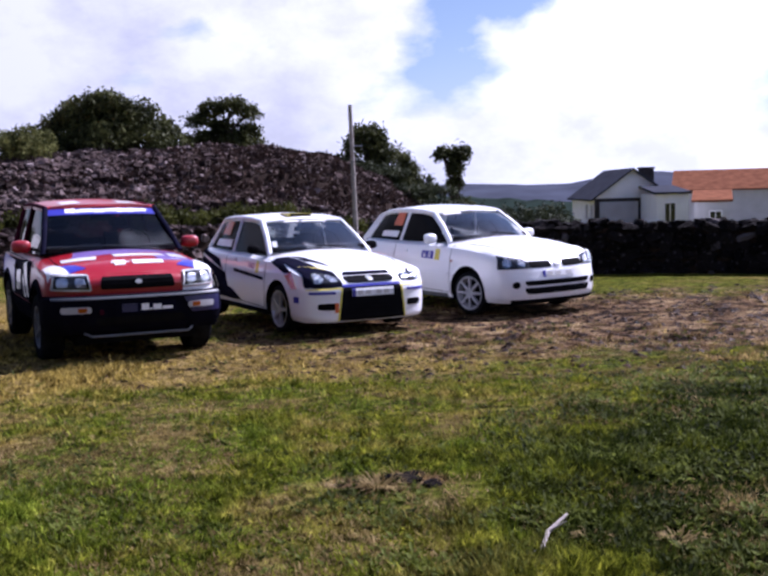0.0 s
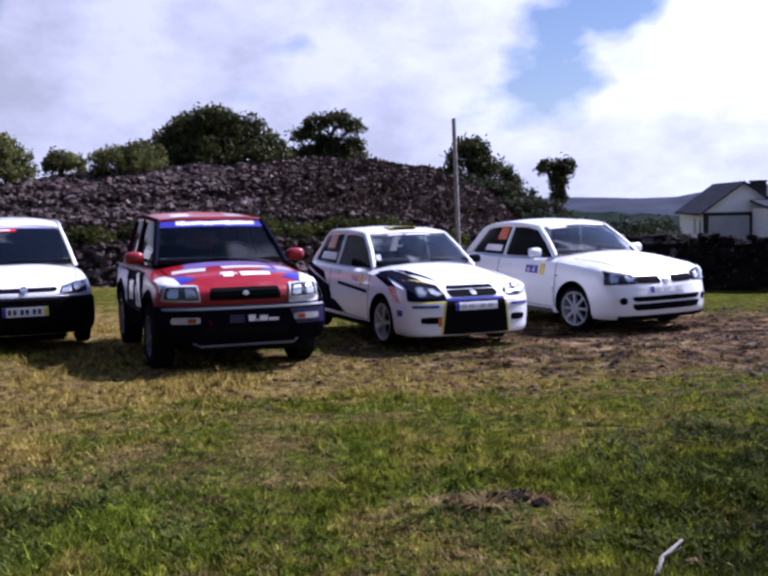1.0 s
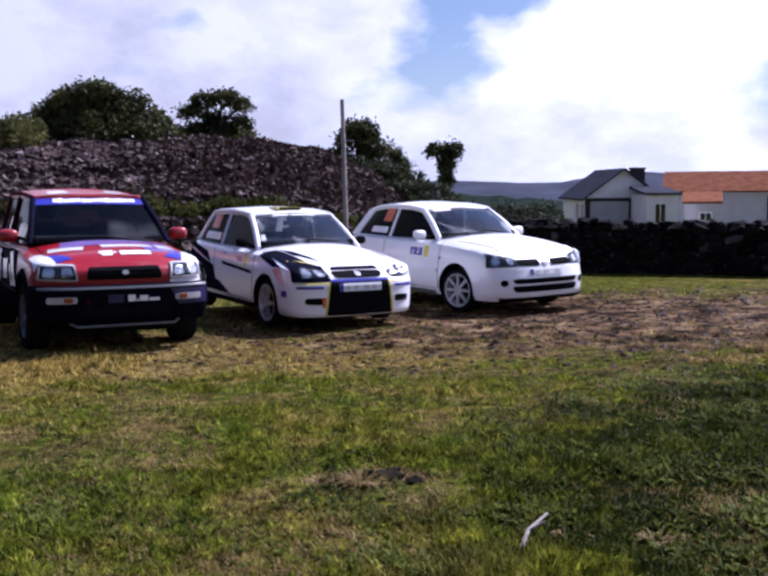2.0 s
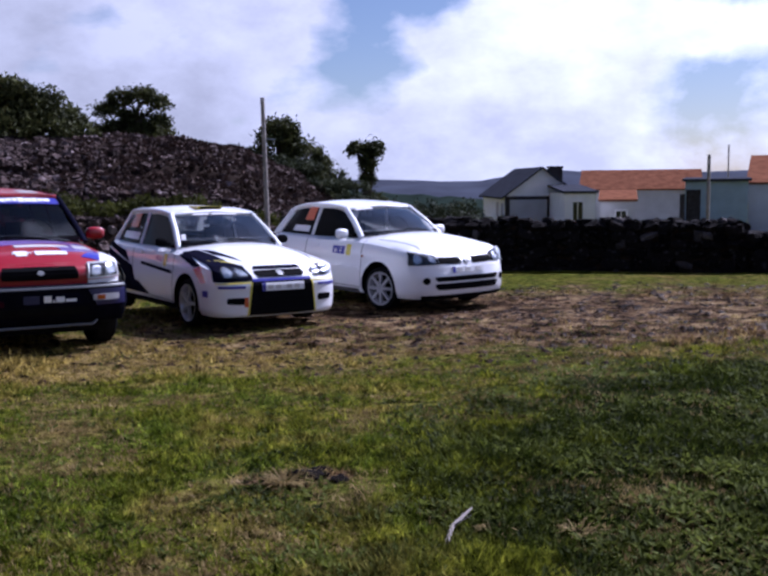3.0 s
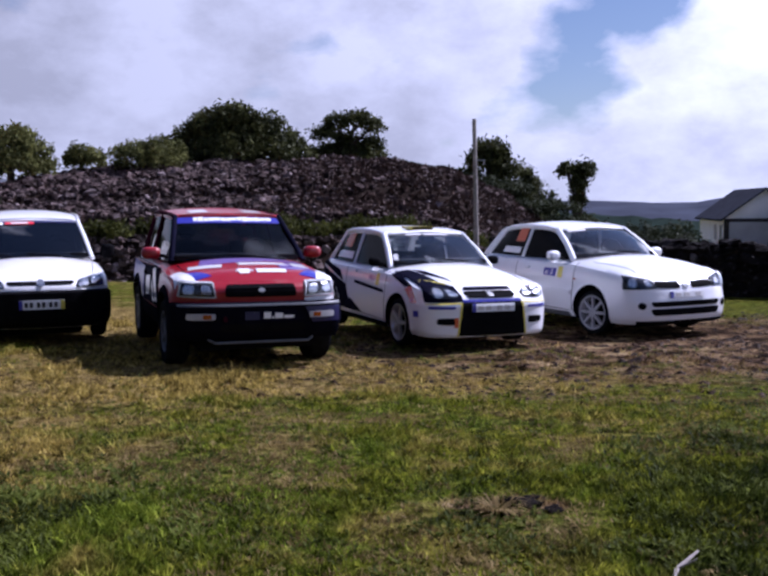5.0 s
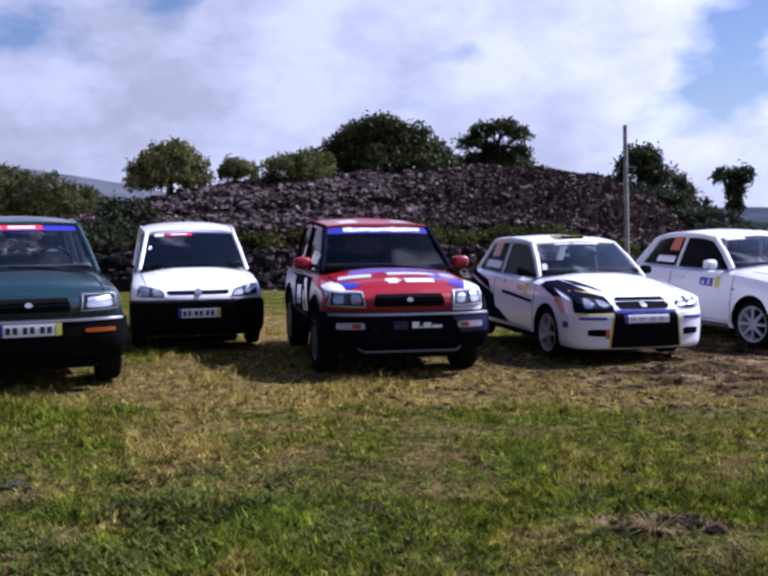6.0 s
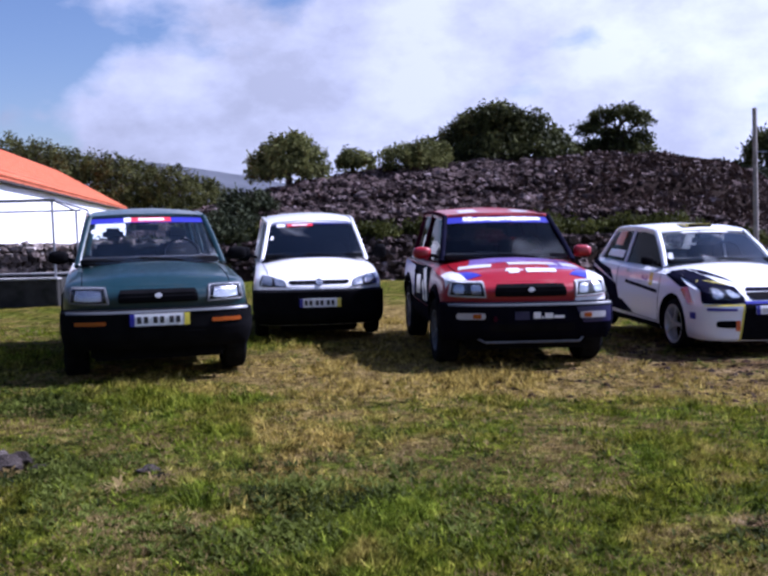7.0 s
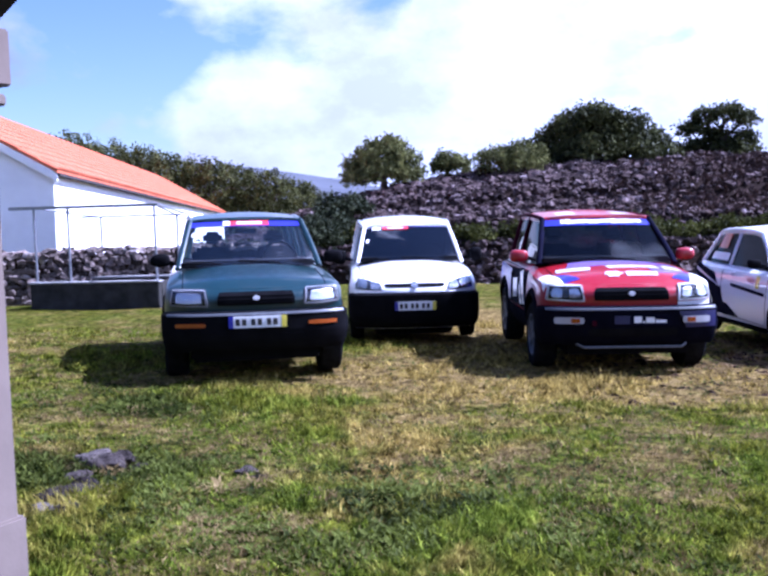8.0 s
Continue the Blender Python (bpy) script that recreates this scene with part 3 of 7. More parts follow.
ridge("backdrop_hill", -40, 4, 900, [(-40, 2), (-30, 12), (-20, 8), (-15, 9), (-12.5, 12.0), (-11, 10.5), (-10, 6.5), (-8.6, 2.8), (-7, 2.0), (-5, 3.2), (-3, 4.6), (4, 5)], FAR_BLUE_HAZE,
      "far hill with blue haze in its colour", 160, 0.05)
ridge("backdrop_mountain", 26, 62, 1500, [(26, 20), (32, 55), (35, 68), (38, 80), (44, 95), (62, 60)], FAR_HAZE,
      "far mountain slope under cloud, haze painted into its grey", 350, 0.1)
ridge("backdrop_scrub", -30, 8, 210, [(-30, -5), (-12, -3.2), (-6, -1.2), (-3, -0.6), (0, 0.5), (8, 3)], FAR_SCRUB,
      "dark scrub-covered slope towards the sea", 60, 0.35)
bm = bmesh.new()
for q in ((-4500, 700), (4500, 700), (4500, 4600), (-4500, 4600)):
    bm.verts.new((*q, -12.5))
bm.faces.new(bm.verts)
tagged(part("water", bm, SEA), "blue-grey open sea on the horizon", "sea", kind="structure")


# ---------- stones ----------
def stone_mesh(name, seed, material, cuts=1):
    rng = random.Random(seed)
    bm = bmesh.new()
    if seed % 3:                         # broken block
        bmesh.ops.create_cube(bm, size=0.78)
        bmesh.ops.subdivide_edges(bm, edges=bm.edges[:], cuts=1, use_grid_fill=True)
        for v in bm.verts:
            v.co = v.co * (1 + 0.34 * (0.55 - v.co.length)) + Vector([rng.uniform(-0.09, 0.09) for _ in range(3)])
    else:                                # rough lump
        bmesh.ops.create_icosphere(bm, subdivisions=1, radius=0.5)
        for v in bm.verts:
            v.co = v.co.normalized() * (0.36 + 0.22 * rng.random())
            v.co.z *= 0.8
    me = bpy.data.meshes.new(name)
    bm.to_mesh(me)
    bm.free()
    me.materials.append(material)
    return me


def stone_shapes(seed, n=6):
    """Vertex sets and faces of a few rough stones, about 1 m across."""
    out = []
    for k in range(n):
        me = stone_mesh("stone_shape", seed + k, LAVA)
        out.append((np.array([v.co[:] for v in me.vertices]), [tuple(p.vertices) for p in me.polygons]))
        bpy.data.meshes.remove(me)
    return out


def strew(name, places, material, parent, label, seed):
    """Many stones in one mesh: places of (x, y, z, size x, y, z)."""
    shapes, rng = stone_shapes(seed), np.random.default_rng(seed)
    vs, fs, n = [], [], 0
    for x, y, z, sx, sy, sz in places:
        v, f = shapes[rng.integers(len(shapes))]
        e = Euler(rng.uniform(-3, 3, 3)).to_matrix()
        w = (v @ np.array(e).T) * (sx, sy, sz) + (x, y, z)
        vs += w.tolist()
        fs += [tuple(i + n for i in q) for q in f]
        n += len(v)
    return flat_stuff(name, vs, fs, material, parent, label)


def single_stones(places, material, parent, seed, turn=0.0):
    rng = random.Random(seed)
    shapes = [stone_mesh("stone", seed + k, material) for k in range(7)]
    for x, y, z, sx, sy, sz in places:
        ob = new("stone", rng.choice(shapes))
        ob.parent = parent
        ob.matrix_basis = pose(x, y, z, rng.uniform(-25, 25), rng.uniform(-25, 25), turn + rng.choice((0, 180)) + rng.uniform(-20, 20)) @ Matrix.Diagonal((sx, sy, sz, 1))


def dry_wall(name, a, b, height, thick, material, core_mat, label, seed, size=0.22, near=None, sink=0.1):
    """A dry-stone wall from a to b on the plan: a dark core, faced and topped with single stones."""
    a, b = Vector((*a, 0)), Vector((*b, 0))
    run, L = (b - a).normalized(), (b - a).length
    side = Vector((-run.y, run.x, 0))
    if side.dot(-a) < 0:
        side = -side                    # side: towards the standing place
    rng = random.Random(seed)
    base = (a + b) / 2
    z0 = min(ground_z(a.x, a.y), ground_z(b.x, b.y)) - sink
    root = thing(name, Matrix.Translation((base.x, base.y, z0)), label, "stone wall", kind="structure")
    n = max(2, int(L / 0.5))
    hh = lambda s: height * (1 + 0.05 * noise.noise(Vector((s * 0.8, seed, 0)))) if not callable(height) else height(s)
    core = bmesh.new()
    front, back = [], []
    for i in range(n + 1):
        s = L * i / n
        p = a + run * s - base
        front.append([p + side * (thick / 2 - 0.05), p + side * (thick / 2 - 0.08) + Vector((0, 0, hh(s) + sink - 0.08))])
        back.append([p - side * (thick / 2 - 0.05), p - side * (thick / 2 - 0.08) + Vector((0, 0, hh(s) + sink - 0.08))])
    sheet(core, front, back)
    part("core", core, core_mat, root)
    singles, rest = [], []
    for face in (1, -1):
        z = sink
        row = 0
        while z < 3:
            s, any_in = rng.uniform(0, size), False
            h = size * rng.uniform(0.7, 1.0)
            while s < L:
                w = size * rng.uniform(0.7, 1.9)
                if z < sink + hh(s) - 0.3 * h:
                    any_in = True
                    p = a + run * (s + w / 2) - base + side * face * (thick / 2 - 0.06 + rng.uniform(-0.03, 0.03))
                    q = (p.x, p.y, z + h / 2 + rng.uniform(-0.02, 0.02), w * 1.25, size * 1.1, h * 1.35)
                    (singles if face == 1 and near and near[0] < s < near[1] and len(singles) < 300 else rest).append(q)
                s += w
            if not any_in:
                break
            z += h
    s = 0
    while s < L:                        # loose coping
        w = size * rng.uniform(0.8, 1.6)
        p = a + run * s - base
        rest.append((p.x, p.y, sink + hh(s) + rng.uniform(-0.03, 0.04), w * 1.2, thick * 0.8, size * 0.9))
        s += w * 0.8
    ang = math.degrees(math.atan2(run.y, run.x))
    if singles:
        single_stones(singles, material, root, seed, ang)
    strew("stones", rest, material, root, "", seed + 40)
    return root


# ---------- the lava-stone mound ----------
CREST = [(-30, -2.5), (-23, -2.0), (-21.6, 0.0), (-20.2, 1.45), (-18.4, 2.1), (-17.2, 2.4), (-15.4, 2.75), (-11.7, 3.03), (-7.4, 3.22), (-4.9, 3.08), (-3.3, 2.82), (-2.4, 2.42), (-1.2, 1.9), (0.4, 0.6), (2, -0.4), (4, -1.0), (8, -1.6)]
STEP = [(0.0, 0.0), (0.02, 0.05), (0.09, 0.34), (0.24, 0.37), (0.30, 0.52), (0.52, 0.66), (0.57, 0.76), (0.80, 0.90), (1.0, 1.0), (1.5, 0.95), (2.4, 0.3), (3.0, 0.0)]


def mound_foot(x):
    return 23.2 + 0.30 * (x + 11)


def mound_z(x, y):
    u = (y - mound_foot(x)) / 8.5
    g = lerp(FALL, y) - 0.1
    k = lerp(STEP, u + 0.04 * noise.noise(Vector((x * 0.7, y * 0.2, 3))))
    return g + k * (lerp(CREST, x) - g) + (0.16 * k ** 0.5) * noise.noise(Vector((x * 1.1, y * 1.1, 7)))


def build_mound():
    root = thing("mound", Matrix.Translation((-10, 29, ground_z(-10, 29))), "heaped dark lava-stone mound in low terraces", "stone mound", kind="structure")
    inv = root.matrix_world.inverted()
    bm = bmesh.new()
    xs, ys = np.arange(-31, 9, 0.3), np.arange(-0.3, 26, 0.3)
    g = [[bm.verts.new(inv @ Vector((x, mound_foot(x) + v, mound_z(x, mound_foot(x) + v)))) for x in xs] for v in ys]
    for i in range(len(ys) - 1):
        for j in range(len(xs) - 1):
            bm.faces.new((g[i][j], g[i][j + 1], g[i + 1][j + 1], g[i + 1][j]))
    part("bed", bm, LAVA_BED, root)
    rng = random.Random(11)
    near, rest = [], []
    for k in range(17000):
        x, v = rng.uniform(-21, 3.5), 10.5 * rng.random()
        y = mound_foot(x) + v
        s = rng.uniform(0.07, 0.195) * (1.5 if rng.random() < 0.12 else 1)
        if x > -9 and v > 2.8 and rng.random() < min(0.85, (x + 9) / 4):
            continue                      # the eastern slope is earth and low heath
        p = inv @ Vector((x, y, mound_z(x, y) + s * 0.15))
        q = (*p, s * rng.uniform(0.9, 1.5), s * rng.uniform(0.9, 1.3), s * rng.uniform(0.7, 1.0))
        (near if v < 2.6 and -16 < x < -5 and s > 0.16 and len(near) < 280 else rest).append(q)
    rh = np.random.default_rng(77)
    vs, fs = [], []
    for k in range(8500):                 # low brown heath on the eastern slope
        x, v = rh.uniform(-10.5, 4), rh.uniform(1.6, 11)
        if x < -7 and rh.random() < (-7 - x) / 3.5:
            continue
        y = mound_foot(x) + v
        p = np.array(inv @ Vector((x, y, mound_z(x, y))))
        for _ in range(3):
            d = rh.normal(size=3); d[2] = abs(d[2]) + 0.3; d /= np.linalg.norm(d)
            u = np.cross(d, rh.normal(size=3)); u /= np.linalg.norm(u)
            s, n = rh.uniform(0.05, 0.14), len(vs)
            vs += [tuple(p - u * s * 0.4), tuple(p + d * s * 0.7 - u * s * 0.5), tuple(p + d * s * 1.4), tuple(p + d * s * 0.7 + u * s * 0.5)]
            fs.append((n, n + 1, n + 2, n + 3))
    flat_stuff("heath", vs, fs, HEATH, root, "", "")
    single_stones(near, LAVA_MOUND, root, 21)
    strew("stones", rest, LAVA_MOUND, root, "", 31)


build_mound()


# ---------- trees and bushes ----------
def leaf_cloud(lobes, count, size, seed, fill=0.35):
    """Leaves in small bunches over the lobes (centre, radii): verts and faces."""
    rng = np.random.default_rng(seed)
    vs, fs = [], []
    vol = np.array([l[1][0] * l[1][1] + l[1][0] * l[1][2] for l in lobes])
    for li, (c, r) in enumerate(lobes):
        bunches = max(6, int(count * vol[li] / vol.sum() / 14))
        for _ in range(bunches):
            d = rng.normal(size=3)
            d /= np.linalg.norm(d)
            if d[2] < -0.55:
                d[2] *= -0.5
            k = 1 - fill * rng.random() ** 1.5
            k *= 1 + 0.16 * noise.noise(Vector((d[0] * 2.3 + seed, d[1] * 2.3, d[2] * 2.3 + li)))
            centre = np.array(c) + d * np.array(r) * k
            for _ in range(14):
                p = centre + rng.normal(0, size * 1.05, 3)
                e = rng.normal(size=3) + d * 0.8
                e /= np.linalg.norm(e)
                u = np.cross(e, rng.normal(size=3))
                u /= np.linalg.norm(u)
                w = np.cross(e, u)
                s = size * rng.uniform(0.6, 1.25)
                n = len(vs)
                vs += [tuple(p + u * s), tuple(p + w * s * 0.42), tuple(p - u * s), tuple(p - w * s * 0.42)]
                fs.append((n, n + 1, n + 2, n + 3))
    return vs, fs


def tree(name, x, y, z, lobes, leaf, label, category, seed, count=5000, size=0.11, trunk=True, fill=0.35):
    """A trunk with limbs to each lobe of the crown, and the crown's leaves. Lobes are given from the trunk's foot."""
    root = thing(name, Matrix.Translation((x, y, z)), label, category, {"tree": "trees round the meadow", "bush": "bushes on the mound"}.get(name, "shrubs along the ledge"))
    rng = random.Random(seed)
    bm = bmesh.new()
    fork = Vector((rng.uniform(-0.1, 0.1), rng.uniform(-0.1, 0.1), 0.35 * max(l[0][2] for l in lobes)))
    r0 = 0.09 + 0.02 * max(l[0][2] for l in lobes)
    tube(bm, [(0, 0, -0.15), fork * 0.5 + Vector((0.04, 0, 0)), fork], [r0 * 1.3, r0, r0 * 0.85], 7)
    for c, r in lobes:
        c = Vector(c)
        mid = fork.lerp(c, 0.5) + Vector((rng.uniform(-0.15, 0.15), rng.uniform(-0.15, 0.15), 0.1))
        tube(bm, [fork, mid, c], [r0 * 0.7, r0 * 0.45, r0 * 0.2], 5)
        for _ in range(3):
            tip = c + Vector([rng.uniform(-0.8, 0.8) * q for q in r])
            tube(bm, [mid, c.lerp(tip, 0.5), tip], [r0 * 0.3, r0 * 0.2, r0 * 0.08], 4)
    part("trunk", bm, BARK, root)
    vs, fs = leaf_cloud(lobes, count, size, seed, fill)
    me = bpy.data.meshes.new("crown")
    me.from_pydata(vs, [], fs)
    me.materials.append(leaf)
    crown = new("crown", me)
    crown.parent = root
    return root


def on_mound(az, d):
    x, y = polar(az, d)
    return x, y, max(mound_z(x, y), ground_z(x, y)) + 0.02


def lobes_from(rng, n, rx, rz, zc, lobe):
    out = []
    for k in range(n):
        a = 2 * math.pi * k / n + rng.uniform(-0.4, 0.4)
        q = rng.uniform(0.35, 0.8)
        out.append(((rx * q * math.cos(a), rx * q * math.sin(a), zc + rz * rng.uniform(-0.6, 0.75)), (lobe * rng.uniform(0.8, 1.2),) * 2 + (lobe * rng.uniform(0.6, 0.9),)))
    out.append(((0, 0, zc + rz * 0.5), (lobe * 1.1, lobe * 1.1, lobe * 0.85)))
    return out


TR = random.Random(4)
tree("tree", *on_mound(29.8, 34), [((0, 0, 1.15), (0.95, 0.9, 0.62)), ((-0.75, 0, 0.75), (0.75, 0.8, 0.55)), ((0.7, 0, 0.85), (0.72, 0.8, 0.62)), ((0.1, -0.4, 0.55), (1.1, 0.8, 0.5)), ((-1.15, 0, 0.5), (0.4, 0.5, 0.35)), ((1.05, 0, 0.4), (0.5, 0.5, 0.45)), ((0.2, 0, 1.5), (0.6, 0.6, 0.35))],
     LEAF_OLIVE, "round dense evergreen tree on the stone mound", "tree", 101, 11000, 0.08)
tree("bush", *on_mound(26.0, 34), [((0, 0, 0.45), (0.55, 0.5, 0.42)), ((-0.3, 0, 0.3), (0.4, 0.4, 0.35)), ((0.35, 0, 0.35), (0.4, 0.4, 0.38))], LEAF_OLIVE, "small olive-green bush on the mound's crest", "bush", 102, 3000, 0.07)
tree("bush", *on_mound(22.4, 33), [((-0.55, 0, 0.38), (0.78, 0.7, 0.5)), ((0.35, 0.1, 0.42), (0.85, 0.7, 0.58)), ((0, 0, 0.3), (1.1, 0.8, 0.5))], LEAF_OLIVE,
     "low rounded olive-green bush on the mound", "bush", 103, 7500, 0.06, fill=0.2)
tree("tree", *on_mound(17.65, 35), [((0.1, 0, 1.2), (1.3, 1.1, 0.8)), ((-0.9, 0, 1.15), (1.0, 0.9, 0.65)), ((1.0, 0, 1.15), (0.95, 0.9, 0.65)), ((-1.3, 0.1, 0.75), (1.2, 1.0, 0.7)), ((1.25, 0, 0.75), (1.05, 1.0, 0.68)), ((0.25, -0.5, 1.65), (0.75, 0.7, 0.5)),
     ((-0.6, -0.3, 1.35), (0.85, 0.8, 0.6)), ((2.0, 0, 0.4), (0.75, 0.7, 0.55)), ((-2.05, 0, 0.45), (0.7, 0.7, 0.5)), ((0.3, -0.8, 0.6), (1.3, 0.8, 0.6)), ((-1.2, -0.6, 0.35), (1.1, 0.7, 0.5)), ((1.4, -0.6, 0.3), (1.1, 0.7, 0.5)), ((-2.5, -0.8, 0.1), (0.8, 0.7, 0.5)), ((-1.6, -1.1, 0.0), (1.0, 0.7, 0.45)), ((0.2, -1.2, 0.1), (1.1, 0.7, 0.45)), ((2.4, -0.8, 0.0), (0.8, 0.7, 0.4))], LEAF_DARK,
     "large spreading dark evergreen on the stone mound", "tree", 104, 26000, 0.085)
tree("tree", *on_mound(11.2, 36), [((-0.75, 0, 1.15), (0.55, 0.5, 0.42)), ((-0.35, 0.2, 1.62), (0.5, 0.5, 0.30)), ((0.40, 0, 1.60), (0.62, 0.5, 0.34)), ((0.95, 0, 1.35), (0.45, 0.5, 0.38)), ((0.85, 0, 0.75), (0.5, 0.5, 0.35)), ((0.1, 0, 0.95), (0.4, 0.4, 0.3)), ((-0.3, 0, 0.55), (0.6, 0.5, 0.35)), ((0.5, 0, 0.3), (1.0, 0.7, 0.35)), ((-1.0, 0, 0.35), (0.7, 0.6, 0.4))],
     LEAF_DARK, "open-crowned dark evergreen with gaps on the mound", "tree", 105, 8500, 0.08, fill=0.5)
x, y = polar(2.6, 40)
tree("tree", x, y, ground_z(x, y), [((-0.3, 0, 4.2), (0.95, 0.9, 0.75)), ((0.55, 0, 3.6), (0.9, 0.9, 0.75)), ((0, 0, 2.7), (1.25, 1.1, 0.9)), ((1.1, 0, 2.5), (0.75, 0.8, 0.7)), ((-1.2, 0, 3.5), (0.55, 0.6, 0.5)), ((-0.8, 0, 2.9), (0.7, 0.7, 0.6)), ((1.3, 0, 3.2), (0.55, 0.6, 0.6)), ((-0.2, -0.3, 4.75), (0.7, 0.6, 0.4)), ((-0.3, 0, 1.5), (1.2, 1.0, 0.8)), ((1.5, 0, 1.6), (0.8, 0.8, 0.7))],
     LEAF_DARK, "tall dark bushy tree behind the wooden post", "tree", 106, 17000, 0.10, fill=0.35)
x, y = polar(0.1, 42)
tree("tree", x, y, ground_z(x, y), [((0, 0, 2.7), (0.32, 0.3, 0.5)), ((-0.25, 0, 3.2), (0.3, 0.3, 0.35)), ((0.3, 0, 2.3), (0.4, 0.4, 0.5)), ((0.5, 0, 2.9), (0.15, 0.2, 0.35))], LEAF_DARK, "thin sparse young tree", "tree", 107, 1500, 0.08, fill=0.7)
x, y = polar(-2.0, 45)
tree("tree", x, y, ground_z(x, y), [((-0.36, 0, 4.15), (0.5, 0.45, 0.42)), ((0.36, 0, 4.1), (0.48, 0.45, 0.45)), ((0.05, 0, 3.5), (0.42, 0.4, 0.5)), ((0.05, 0, 2.8), (0.36, 0.4, 0.5)), ((0.3, 0, 1.6), (0.7, 0.6, 0.6)), ((-0.4, 0, 1.4), (0.7, 0.6, 0.6))],
     LEAF_DARK, "slender tufted tree with a twin top", "tree", 108, 7500, 0.09, fill=0.4)


def shrub_row(name, spots, leaf, label, seed, size, count, tops=False):
    for k, (x, y, r, h) in enumerate(spots):
        z = max(ground_z(x, y), mound_z(x, y) if -30 < x < 8 and y > mound_foot(x) else -99)
        h = max(0.5, h - z) if tops else h
        tree(name, x, y, z - 0.05, [((0, 0, h * 0.45), (r, r * 0.8, h * 0.55)), ((r * 0.6, 0, h * 0.35), (r * 0.7, r * 0.6, h * 0.4)), ((-r * 0.6, 0.1, h * 0.4), (r * 0.7, r * 0.6, h * 0.45))],
             leaf, label, "bush", seed + k, count, size)


SH = random.Random(8)
spots = []
for k in range(14):
    x = -18.6 + 1.25 * k + SH.uniform(-0.3, 0.3)
    spots.append((x, mound_foot(x) + SH.uniform(1.0, 1.7), SH.uniform(0.5, 0.85), SH.uniform(0.35, 0.7)))
shrub_row("shrub", spots, LEAF_BUSH, "low bright green shrub on the mound's first ledge", 200, 0.075, 1300)
spots = [(*polar(az, d), r, h) for az, d, r, h in ((33.0, 28.5, 0.9, 1.0), (34.3, 28.0, 1.0, 0.9), (35.6, 27.0, 0.9, 0.8), (32.2, 30.0, 0.8, 1.0))]
shrub_row("shrub", spots, LEAF_SCRUB, "dark green shrub at the low end of the mound", 225, 0.08, 2400)
spots = []
for k in range(13):
    az, d = 5.0 - 1.05 * k + SH.uniform(-0.3, 0.3), SH.uniform(34, 44)
    x, y = polar(az, d)
    el = lerp([(-11, -1.1), (-4, -0.95), (-2.5, -0.6), (0, -0.2), (5, 0.2)], az) + SH.uniform(-0.3, 0.15)
    spots.append((x, y, SH.uniform(0.9, 1.5), 1.6 + d * math.tan(radians(el))))
shrub_row("shrub", spots, LEAF_SCRUB, "wild dark green shrub behind the field wall", 240, 0.075, 2800, True)

HEDGE = [(33.9, 1.2), (35.0, 2.2), (36.6, 2.8), (38.3, 3.15), (40.0, 3.5), (41.8, 3.75), (43.6, 4.2), (45.4, 4.55), (47.2, 4.9), (49, 4.9)]
for k, (az, el) in enumerate(HEDGE):
    d = 62 + 3 * (k % 2)
    x, y = polar(az, d)
    z = ground_z(x, y)
    top = 1.6 + d * math.tan(radians(el)) - z
    tree("tree", x, y, z, [((0, 0, top - 1.0), (1.5, 1.5, 1.0)), ((0.9, 0, top - 1.7), (1.4, 1.4, 1.1)), ((-0.9, 0, top - 1.9), (1.4, 1.4, 1.1)), ((0, -0.6, top - 2.9), (1.9, 1.6, 1.2)), ((0, 0, top * 0.3), (1.9, 1.6, top * 0.3))],
         LEAF_HEDGE, "leafy green tree in a dense belt of trees", "tree", 300 + k, 7000, 0.12, fill=0.25)

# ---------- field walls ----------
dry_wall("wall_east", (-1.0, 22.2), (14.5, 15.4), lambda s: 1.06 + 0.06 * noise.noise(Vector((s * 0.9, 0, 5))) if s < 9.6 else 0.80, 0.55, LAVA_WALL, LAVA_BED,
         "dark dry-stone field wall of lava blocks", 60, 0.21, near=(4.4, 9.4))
dry_wall("wall_west", (-19.5, 11.0), (-13.0, 18.2), 1.15, 0.5, WALLSTONE, LAVA_BED, "weathered grey dry-stone wall of mixed field stones", 70, 0.125, near=(2.4, 9.0))


# ---------- houses ----------
def roof_tiles(bm, p0, along, up, length, rise, tile_w=0.24, row_h=0.38, lift=0.045):
    """Rows of half-round tiles on a slope: p0 the low corner, along the eave, up the slope."""
    nrm = along.cross(up).normalized()
    if nrm.z < 0:
        nrm = -nrm
    n, rows = int(length / tile_w), int(rise / row_h)
    for r in range(rows):
        for k in range(n):
            o = p0 + along * (k * tile_w) + up * (r * row_h)
            a = []
            for end, dz in ((0, lift * 0.55), (row_h * 1.06, 0.0)):
                a.append([bm.verts.new(o + up * end + along * (tile_w * (0.5 - 0.5 * math.cos(t))) + nrm * (dz + 0.07 * math.sin(t))) for t in (0, math.pi / 3, 2 * math.pi / 3, math.pi)])
            for q in range(3):
                bm.faces.new((a[0][q], a[0][q + 1], a[1][q + 1], a[1][q]))
            bm.faces.new(a[0][::-1])


